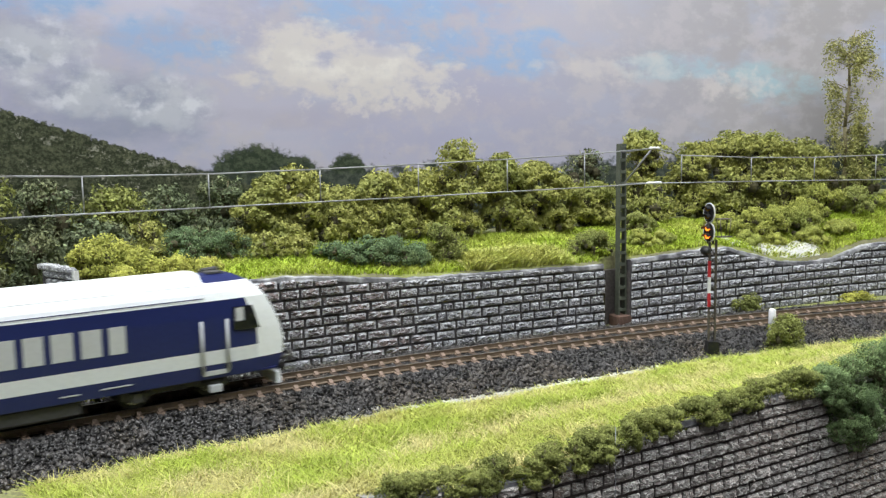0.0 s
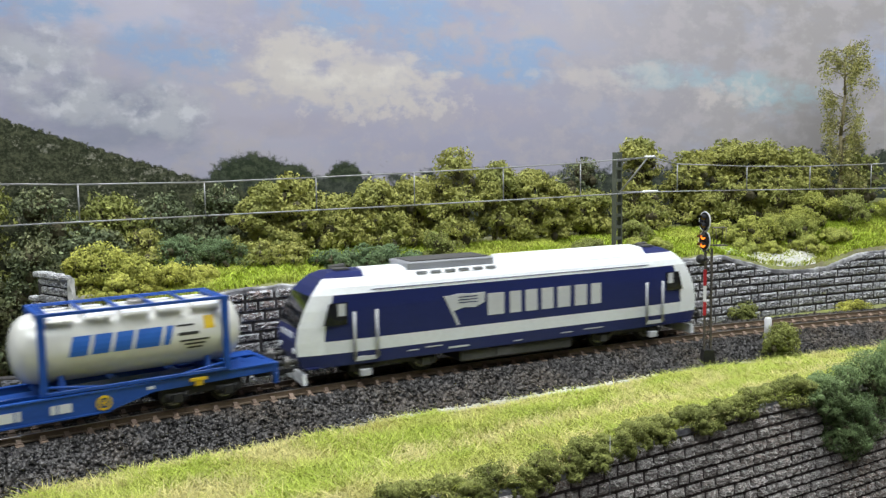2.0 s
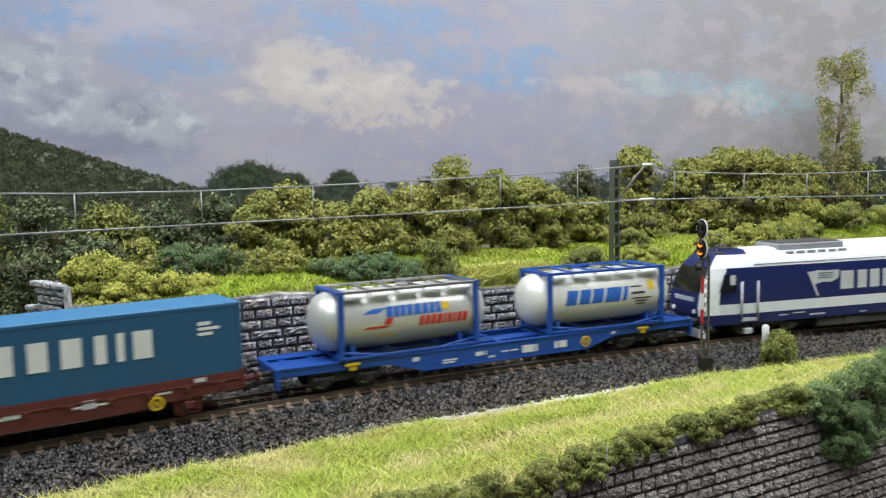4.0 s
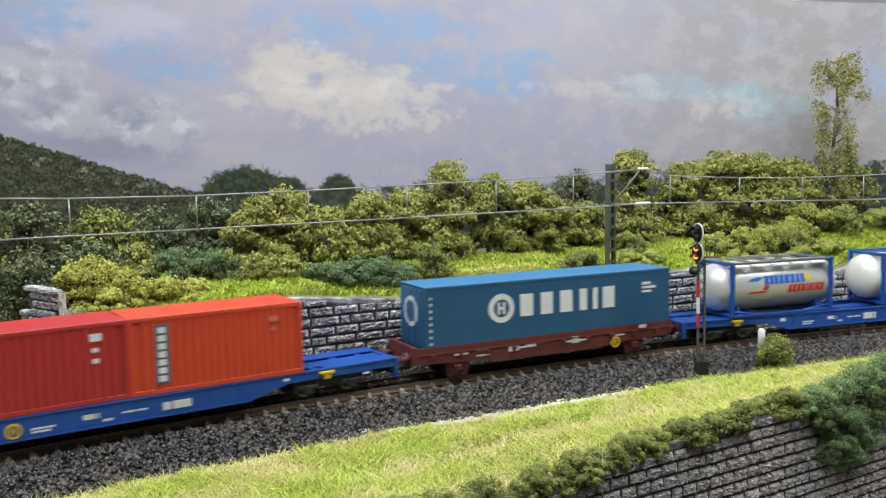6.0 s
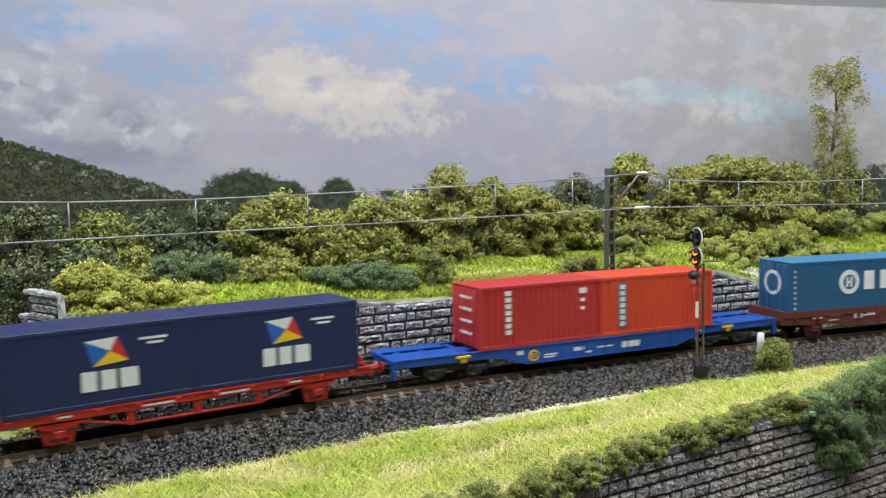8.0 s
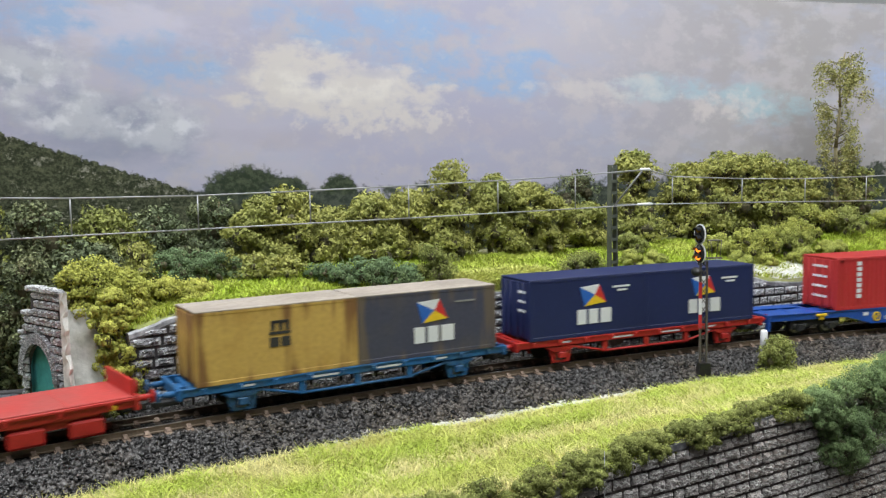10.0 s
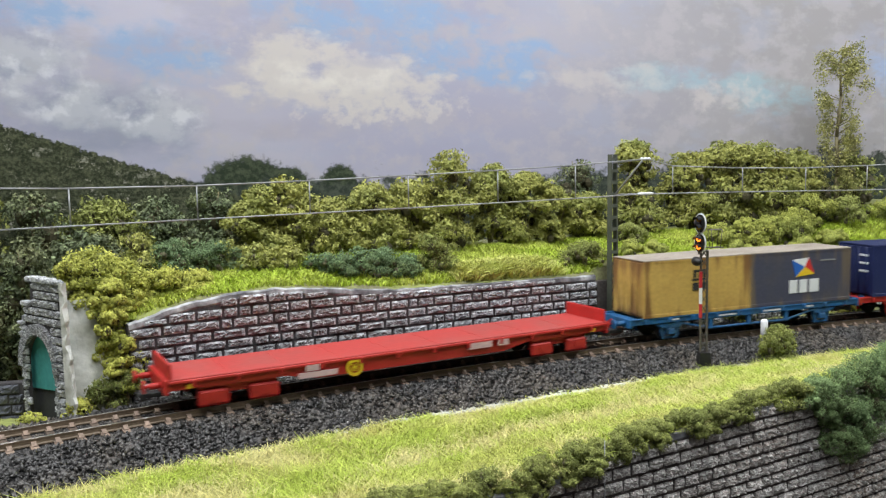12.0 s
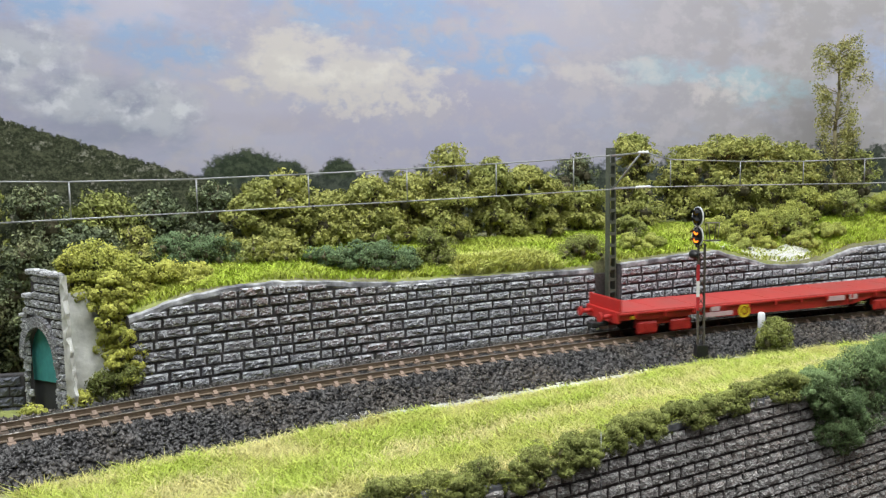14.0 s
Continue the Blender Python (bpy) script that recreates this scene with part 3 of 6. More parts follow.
def stone_wall(name, s0, s1, off, low, top, course, paints, label, seed, thick=0.4, lengths=(0.42, 1.35), shown=None, proud=0.65, gap=0.09, first_z=None, joint=JOINT):
    """A wall of courses of rough blocks along a line beside the track."""
    rng = random.Random(seed)
    wall = empty(name, Matrix(), label, "wall", kind="structure")
    shape = Shape()
    ss = np.arange(s0, s1 + 0.01, 0.25)
    v = []
    for s in ss:
        t = top(s) + 0.05 * noise.noise(Vector((s * 2.3, seed, 0))) + 0.06 * noise.noise(Vector((s * 7.3, seed, 4)))
        v += [at(s, off(s), low), at(s, off(s), t - 0.30), at(s, off(s) - 0.05, t - 0.22), at(s, off(s) - 0.03, t - 0.05), at(s, off(s) + 0.06, t), at(s, off(s) + thick, t - 0.03), at(s, off(s) + thick, low)]
    shape.add(v, [(i * 7 + j, (i + 1) * 7 + j, (i + 1) * 7 + j + 1, i * 7 + j + 1) for i in range(len(ss) - 1) for j in (0, 5)], 0)
    shape.add(v, [(i * 7 + j, (i + 1) * 7 + j, (i + 1) * 7 + j + 1, i * 7 + j + 1) for i in range(len(ss) - 1) for j in (1, 2, 3, 4)], 1)
    for e in (0, len(ss) - 1):
        shape.add(v[e * 7:e * 7 + 7], [(0, 1, 2, 3, 4, 5, 6)], 0)
    part("wall_body", shape, [joint, COPING], wall)
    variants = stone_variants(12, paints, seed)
    end = min(s1, shown or s1)
    row, z = 0, (low if first_z is None else first_z)
    while True:
        s = s0 + 0.03
        h = course * rng.uniform(0.9, 1.1)
        first = True
        any_block = False
        while s < end - 0.25:
            length = min(rng.uniform(*lengths) * (0.5 if first and row % 2 else 1), end - s)
            first = False
            ceiling_z = min(top(s), top(s + length)) - 0.10
            hh = min(h - gap, ceiling_z - z)
            if hh > 0.16 and length > 0.3:
                any_block = True
                a, b = at(s, off(s)), at(s + length, off(s + length))
                way = math.degrees(math.atan2(b.y - a.y, b.x - a.x))
                part("stone_block", rng.choice(variants), None, wall, m=pose(a.x * K, a.y * K, z * K, 0, 0, way) @ Matrix.Diagonal(((b - a).length - gap, proud * rng.uniform(0.8, 1.2), hh, 1)))
            s += length
        z += h
        row += 1
        if z > max(top(s) for s in ss):
            return wall


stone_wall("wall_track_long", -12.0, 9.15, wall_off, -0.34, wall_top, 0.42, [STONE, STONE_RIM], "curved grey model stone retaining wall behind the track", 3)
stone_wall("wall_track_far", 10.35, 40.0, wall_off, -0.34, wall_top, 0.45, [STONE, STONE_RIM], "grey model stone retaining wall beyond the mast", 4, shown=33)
stone_wall("wall_front", -10.5, 34.0, lambda s: front_off(s) - 0.1, -8.0, front_top, 0.385, [STONE_WARM], "warm grey stone retaining wall below the grass verge", 6, lengths=(0.46, 0.86), shown=17, proud=0.75, gap=0.085, first_z=-4.6, joint=JOINT_WARM)

# ---- the train ----
NAVY = mat("navy_paint", (0.013, 0.021, 0.112), 0.36, var=0.08, fine=700, broad=40, bump=0.04)
WHITE = mat("white_paint", (0.88, 0.90, 0.93), 0.4, var=0.04, fine=700, broad=40, bump=0.04)
LETTER = mat("pale_grey_print", (0.56, 0.57, 0.60), 0.5, var=0.06, bump=0)
STRIPE = mat("pale_stripe_paint", (0.74, 0.76, 0.79), 0.45, var=0.05, bump=0.03)
GLASS = mat("dark_window_glass", (0.012, 0.013, 0.016), 0.08, var=0.05, bump=0, coat=0.5)
GREY = mat("running_gear_grey", (0.085, 0.083, 0.080), 0.7, var=0.25, fine=700, bump=0.2)
BLACK = mat("running_gear_black", (0.018, 0.018, 0.019), 0.65, var=0.25, fine=700, bump=0.2)
STEEL = mat("dull_steel", (0.35, 0.34, 0.33), 0.4, 0.8, var=0.15, bump=0.1)
ROOF_GREY = mat("roof_grille_grey", (0.30, 0.31, 0.34), 0.6, var=0.12, bump=0.1)
BLUE = mat("wagon_blue", (0.012, 0.075, 0.36), 0.42, var=0.14, fine=800, broad=60, bump=0.08)
BLUE_OLD = mat("weathered_wagon_blue", (0.014, 0.115, 0.30), 0.6, var=0.3, fine=700, broad=90, bump=0.15, other=(0.03, 0.09, 0.17))
BROWN = mat("wagon_oxide_brown", (0.115, 0.022, 0.020), 0.6, var=0.2, fine=800, broad=80, bump=0.1)
RED = mat("wagon_red", (0.47, 0.024, 0.019), 0.5, var=0.14, fine=800, broad=60, bump=0.08)
# Paler than the sides' red: the deck's sheen is put into its colour.
RED_DECK = mat("red_deck", (0.42, 0.046, 0.040), 0.6, var=0.12, fine=500, broad=40, bump=0.08, other=(0.36, 0.062, 0.054))
C_RED = mat("container_red", (0.44, 0.028, 0.030), 0.5, var=0.08, fine=600, broad=50, bump=0.05)
C_ORANGE = mat("container_orange_red", (0.60, 0.060, 0.026), 0.5, var=0.08, fine=600, broad=50, bump=0.05)
C_BLUE = mat("container_blue", (0.018, 0.088, 0.195), 0.5, var=0.07, fine=600, broad=50, bump=0.05)
C_NAVY = mat("container_navy", (0.010, 0.018, 0.085), 0.5, var=0.08, fine=600, broad=50, bump=0.05)


def weathered(name, colour, stain, dust, ends):
    """Container paint with rust run down from the roof edge and dirt gathered at the ends."""
    made = mat(name, colour, 0.68, var=0.14, fine=500, broad=45, bump=0.1, other=dust)
    tree = made.node_tree
    n, link = tree.nodes, tree.links.new
    shader = n["Principled BSDF"]
    plain = shader.inputs["Base Color"].links[0].from_socket
    where = n.new("ShaderNodeTexCoord").outputs["Object"]
    axes = n.new("ShaderNodeSeparateXYZ")
    link(where, axes.inputs[0])

    def calc(op, p, q=0.0):
        node = n.new("ShaderNodeMath")
        node.operation = op
        for slot, value in enumerate((p, q)):
            if isinstance(value, (int, float)):
                node.inputs[slot].default_value = value
            else:
                link(value, node.inputs[slot])
        return node.outputs[0]

    def fade(value, low, high):
        node = n.new("ShaderNodeMapRange")
        node.interpolation_type = "SMOOTHSTEP"
        node.inputs["From Min"].default_value, node.inputs["From Max"].default_value = low, high
        link(value, node.inputs["Value"])
        return node.outputs["Result"]

    def runs(scale, squash):
        place, tex = n.new("ShaderNodeMapping"), n.new("ShaderNodeTexNoise")
        place.inputs["Scale"].default_value = (1, 1, squash)
        tex.inputs["Scale"].default_value, tex.inputs["Detail"].default_value = scale, 4
        link(where, place.inputs["Vector"])
        link(place.outputs[0], tex.inputs["Vector"])
        return tex.outputs["Fac"]

    high = fade(axes.outputs[2], 2.7 * K, 3.8 * K)
    low = calc("SUBTRACT", 1.0, fade(axes.outputs[2], 1.2 * K, 1.7 * K))
    side = fade(calc("ABSOLUTE", axes.outputs[0]), 2.2 * K, 3.1 * K)
    rust = calc("ADD", calc("ADD", runs(190, 0.12), calc("MULTIPLY", high, 0.13)), calc("ADD", calc("MULTIPLY", low, 0.07), calc("MULTIPLY", side, ends)))
    cover = n.new("ShaderNodeMix")
    cover.data_type = "RGBA"
    link(calc("MULTIPLY", fade(rust, 0.56, 0.80), 0.9), cover.inputs[0])
    link(plain, cover.inputs[6])
    cover.inputs[7].default_value = (*stain, 1)
    link(cover.outputs[2], shader.inputs["Base Color"])
    return made


C_OCHRE = weathered("container_weathered_ochre", (0.52, 0.335, 0.085), (0.17, 0.075, 0.025), (0.44, 0.265, 0.06), 0.16)
C_DULL = weathered("container_dusty_navy", (0.050, 0.052, 0.085), (0.125, 0.095, 0.068), (0.070, 0.064, 0.075), 0.24)
DUSTY_TOP = mat("dusty_container_roof", (0.34, 0.29, 0.245), 0.75, var=0.2, fine=500, broad=60, bump=0.15)
TANK_WHITE = mat("tank_cream_white", (0.74, 0.735, 0.70), 0.26, 0.1, var=0.05, fine=300, broad=40, bump=0.03)
TANK_SILVER = mat("tank_silver", (0.62, 0.62, 0.60), 0.33, 0.35, var=0.05, fine=300, broad=40, bump=0.03)
YELLOW = mat("yellow_mark", (0.75, 0.50, 0.02), 0.5, var=0.1, bump=0)
MARK_WHITE = mat("white_print", (0.70, 0.71, 0.73), 0.5, var=0.06, bump=0)
MARK_BLUE = mat("blue_print", (0.02, 0.12, 0.48), 0.5, var=0.06, bump=0)
MARK_RED = mat("red_print", (0.58, 0.03, 0.03), 0.5, var=0.06, bump=0)
MARK_DARK = mat("dark_print", (0.03, 0.03, 0.03), 0.6, var=0.1, bump=0)

SPUN = []
TRAIN = []


def wheelset(parent, x, r=0.46, paint=BLACK):
    shape = Shape()
    shape.tube((0, -0.8, 0), (0, 0.8, 0), 0.08, seg=8)
    for side in (-1, 1):
        for a, b, q in ((0.66, 0.69, r + 0.03), (0.69, 0.80, r)):
            lo, hi = sorted((side * a, side * b))
            shape.lathe([(lo, q), (hi, q)], 20, axis="y", smooth=False)
        shape.lathe([(side * 0.80, r * 0.72), (side * 0.815, r * 0.70)], 20, m=1, axis="y", smooth=False)
        for k in range(3):
            c, d = math.cos(k * 2.094), math.sin(k * 2.094)
            shape.box(c * r * 0.4 - 0.05, c * r * 0.4 + 0.05, side * 0.80 - 0.03, side * 0.80 + 0.03, d * r * 0.4 - 0.05, d * r * 0.4 + 0.05, m=1)
    ob = part("wheelset", shape, [paint, STEEL if paint is BLACK else GREY], parent, m=pose(x * K, 0, r * K))
    SPUN.append((ob, x, r))
    return ob


def bogie(parent, x, paint, base=1.8, r=0.46):
    """A two-axle bogie with side frames, axle boxes and springs, and its turning wheelsets."""
    s = Shape()
    for y in (-1.0, 1.0):
        yy = sorted((y, y * 1.12))
        s.prism([(-base / 2 - 0.55, 0.42), (-base / 2 - 0.5, 0.78), (-0.45, 0.82), (0.45, 0.82), (base / 2 + 0.5, 0.78), (base / 2 + 0.55, 0.42), (base / 2 + 0.3, 0.36), (0.5, 0.52), (-0.5, 0.52), (-base / 2 - 0.3, 0.36)], yy[0], yy[1])
        for a in (-base / 2, base / 2):
            y0, y1 = sorted((y * 1.08, y * 1.24))
            s.box(a - 0.2, a + 0.2, y0, y1, 0.30, 0.64, b=0.03)
            for d in (-0.3, 0.3):
                s.tube((a + d, y * 1.12, 0.36), (a + d, y * 1.12, 0.66), 0.09, seg=8)
    s.box(-0.35, 0.35, -1.0, 1.0, 0.5, 0.85, b=0.03)
    ob = part("bogie", s, paint, parent, m=pose(x * K, 0, 0))
    for a in (-base / 2, base / 2):
        wheelset(ob, a, r)
    return ob


def buffers(parent, end, z=1.0, paint=BLACK, head=STEEL):
    for side in (-0.88, 0.88):
        d = 1 if end > 0 else -1
        s = Shape().tube((end, side, z), (end + d * 0.4, side, z), 0.11, seg=10)
        s.tube((end + d * 0.4, side, z), (end + d * 0.55, side, z), 0.06, seg=8, m=1)
        s.tube((end + d * 0.55, side, z), (end + d * 0.62, side, z), 0.23, 0.21, seg=14, m=1)
        part("buffer", s, [paint, head], parent)


def coupler(parent, end):
    d = 1 if end > 0 else -1
    s = Shape()
    lo, hi = sorted((end - d * 0.2, end + d * 0.75))
    s.box(lo, hi, -0.16, 0.16, 0.42, 0.60, b=0.03)
    lo, hi = sorted((end + d * 0.5, end + d * 0.8))
    s.box(lo, hi, -0.26, 0.26, 0.38, 0.66, b=0.04)
    part("coupler", s, BLACK, parent)


def blocks(parent, name, x, z, widths, h, paint, y, gap=0.10, slant=0.0, label="", direction=1):
    """A word as plain bars on a side wall: one bar for each sign."""
    s = Shape()
    for w in widths:
        s.prism([(x, z), (x + w * 0.78, z), (x + w * 0.78 + slant, z + h), (x + slant, z + h)], y - 0.012, y + 0.03)
        x += w + gap
    return part(name, s, paint, parent, label)


def small_marks(parent, y, places, paint=MARK_WHITE):
    """Small stencilled notes that cannot be read, as bars."""
    for x, z, w, h in places:
        s = Shape()
        s.box(x, x + w, y - 0.012, y + 0.03, z, z + h)
        part("stencil", s, paint, parent)


def ring_mark(parent, x, z, r, paint, y, name="ring_mark", inner=0.62):
    s = Shape()
    k = 22
    v = [(x + q * math.cos(2 * math.pi * i / k), y + d, z + q * math.sin(2 * math.pi * i / k)) for d in (-0.012, 0.03) for q in (r, r * inner) for i in range(k)]
    s.add(v, [f for i in range(k) for j in [(i + 1) % k] for f in ((i, j, k + j, k + i), (i, 2 * k + i, 2 * k + j, j))])
    s.box(x - r * 0.3, x - r * 0.12, y - 0.012, y + 0.03, z - r * 0.42, z + r * 0.42)
    s.box(x + r * 0.12, x + r * 0.3, y - 0.012, y + 0.03, z - r * 0.42, z + r * 0.42)
    s.box(x - r * 0.12, x + r * 0.12, y - 0.012, y + 0.03, z - r * 0.09, z + r * 0.09)
    return part(name, s, paint, parent)


def vehicle(name, u, label, category, group):
    ob = empty(name, put(u, -0.1, 0), label, category, group)
    TRAIN.append((ob, u))
    return ob


def locomotive(u):
    loco = vehicle("diesel_locomotive", u, "navy and white model diesel locomotive on the track", "locomotive", "")
    ring = [(1.40, 0.75), (1.41, 1.22), (1.41, 1.70), (1.41, 2.25), (1.40, 2.85), (1.36, 3.40), (1.27, 3.66), (1.02, 3.98), (0.6, 4.16), (0.0, 4.22)]
    nose = [(0.75, 9.30), (1.22, 9.50), (1.70, 9.54), (2.25, 9.46), (2.85, 9.22), (3.40, 8.92), (3.66, 8.70), (3.98, 8.35), (4.16, 8.0), (4.22, 7.8)]
    fr = [0, 0.22, 0.42, 0.55, 0.68, 0.82, 0.93, 1.0]
    full = [(y, z) for y, z in ring] + [(-y, z) for y, z in ring[-2::-1]]
    n = len(full)
    stations = [(-1, f) for f in reversed(fr)] + [(1, f) for f in fr]
    v = []
    for sign, f in stations:
        for y, z in full:
            reach = float(np.interp(z, [p[0] for p in nose], [p[1] for p in nose]))
            v.append((sign * (6.3 + (reach - 6.3) * f), y * (1 - 0.17 * f ** 3), z))
    body = Shape()
    for i in range(len(stations) - 1):
        cab = max(stations[i][1], stations[i + 1][1])
        for j in range(n - 1):
            band = min(j, n - 2 - j)
            paint = 0 if band in (0, 2, 3, 4) else (2 if band == 1 else 1)
            if stations[i][0] == stations[i + 1][0]:
                if cab > 0.7 and band >= 1:
                    paint = 1
                if cab > 0.3 and band >= 7:
                    paint = 0
            body.add([v[i * n + j], v[i * n + j + 1], v[(i + 1) * n + j + 1], v[(i + 1) * n + j]], [(0, 1, 2, 3)], paint, smooth=band >= 5)
    for e in (0, len(stations) - 1):
        for j in range(len(ring) - 1):
            a, b = v[e * n + j], v[e * n + j + 1]
            c, d = v[e * n + n - 2 - j], v[e * n + n - 1 - j]
            body.add([a, b, c, d], [(0, 1, 2, 3)], 3 if j in (3, 4) else 0)
    body.box(-9.2, 9.2, -1.3, 1.3, 0.72, 0.78, 0)
    part("body", body, [NAVY, WHITE, STRIPE, GLASS], loco, "navy body with a white roof and white cab surrounds")
    # thin line under the roof, and roof fittings
    for y in (-1, 1):
        lo, hi = sorted((y * 1.345, y * 1.372))
        part("roof_seam", Shape().box(-6.6, 6.6, lo, hi, 3.50, 3.53), NAVY, loco)
    part("roof_hood", Shape().prism([(-1.08, 3.93), (-0.7, 4.26), (0, 4.32), (0.7, 4.26), (1.08, 3.93)], -0.2, 6.7, axis="x"), WHITE, loco)
    part("roof_fan_box", Shape().box(-4.9, -1.0, -0.88, 0.88, 4.02, 4.36, b=0.05), ROOF_GREY, loco, "grey roof fan box")
    for k in range(6):
        part("roof_vent", Shape().box(-4.6 + k * 0.62, -4.15 + k * 0.62, -1.13, -1.03, 3.90, 4.02, b=0.01), ROOF_GREY, loco)
    part("fan_grille", Shape().box(-4.7, -1.2, -0.75, 0.75, 4.36, 4.40), GREY, loco)
    for x in (-7.4, 7.4):
        part("horn", Shape().tube((x - 0.3, 0.2, 4.28), (x + 0.3, 0.2, 4.28), 0.06, 0.12).box(x - 0.3, x + 0.3, -0.4, 0.4, 4.2, 4.26), GREY, loco)
    for d in (-1, 1):
        for y in (-1, 1):
            lo, hi = sorted((y * 1.39, y * 1.425))
            a, b = sorted((d * 7.6, d * 8.55))
            part("cab_window", Shape().prism([(a, 2.30), (b, 2.30), (b - (0.25 if d > 0 else 0), 3.12), (a + (0.25 if d < 0 else 0), 3.12)], lo, hi), GLASS, loco)
            c, e = sorted((d * 7.68, d * 7.98))
            part("window_blind", Shape().box(c, e, min(y * 1.42, y * 1.432), max(y * 1.42, y * 1.432), 2.62, 3.08), LETTER, loco)
            for x in (6.45, 7.35):
                part("handrail", Shape().tube((d * x, y * 1.47, 0.95), (d * x, y * 1.47, 2.75), 0.055, seg=6).box(d * x - 0.02, d * x + 0.02, min(y * 1.40, y * 1.47), max(y * 1.40, y * 1.47), 0.93, 0.98).box(d * x - 0.02, d * x + 0.02, min(y * 1.40, y * 1.47), max(y * 1.40, y * 1.47), 2.70, 2.75), LETTER, loco)
            part("cab_step", Shape().box(d * 6.9 - 0.22, d * 6.9 + 0.22, min(y * 1.2, y * 1.40), max(y * 1.2, y * 1.40), 0.24, 0.50, b=0.02).box(d * 6.9 - 0.45, d * 6.9 + 0.45, min(y * 1.41, y * 1.43), max(y * 1.41, y * 1.43), 0.86, 1.02), LETTER, loco)
            part("headlight", Shape().lathe([(d * 9.50, 0.12), (d * 9.56, 0.11)], 12).moved(Matrix.Translation((0, y * 0.85, 1.40))), WHITE, loco)
        part("rail_guard", Shape().prism([(-1.3, 0.15), (1.3, 0.15), (1.25, 0.55), (-1.25, 0.55)], d * 9.2, d * 9.35, axis="x"), STRIPE, loco)
        part("front_lettering", Shape().box(d * 9.46, d * 9.53, -0.75, 0.75, 1.85, 2.05), LETTER, loco)
        part("wiper", Shape().tube((d * 9.35, 0.1, 2.35), (d * 9.06, 0.45, 2.9), 0.02, seg=5), BLACK, loco)
        buffers(loco, d * 9.3, 1.0, GREY, STEEL)
        coupler(loco, d * 9.2)
        bogie(loco, d * 5.6, GREY, 2.6, 0.55)
    part("fuel_tank", Shape().box(-2.8, 2.6, -1.25, 1.25, 0.22, 0.74, b=0.08).box(-1.2, -0.4, -1.32, 1.32, 0.3, 0.7, b=0.03), GREY, loco)
    # lettering as plain bars, and the flag beside it
    for y, sign in ((-1.41, 1),):
        blocks(loco, "lettering", -1.62, 2.06, (0.98, 0.70, 0.74, 0.74, 0.82, 0.80, 0.66), 0.88, LETTER, y, gap=0.05)
        flag = Shape().prism([(-3.45, 2.98), (-2.95, 3.05), (-2.4, 3.01), (-1.75, 3.02), (-1.77, 2.62), (-2.2, 2.45), (-2.7, 2.48), (-3.25, 2.36)], y - 0.012, y + 0.03)
        flag.prism([(-3.6, 3.0), (-3.45, 3.0), (-2.90, 1.80), (-3.02, 1.80)], y - 0.014, y + 0.03)
        part("flag_mark", flag, LETTER, loco)
        for k in range(3):
            part("flag_bar", Shape().box(-2.95, -2.1, y - 0.018, y, 2.88 - k * 0.11, 2.92 - k * 0.11), NAVY, loco)
        small_marks(loco, y, [(1.9, 0.94, 0.6, 0.04), (3.1, 0.98, 1.0, 0.04), (-3.4, 0.90, 0.9, 0.07), (-5.2, 1.0, 0.5, 0.04), (-7.2, 0.98, 0.3, 0.06), (-0.4, 0.86, 0.4, 0.04), (-4.4, 1.05, 0.7, 0.04)], LETTER)
    return loco


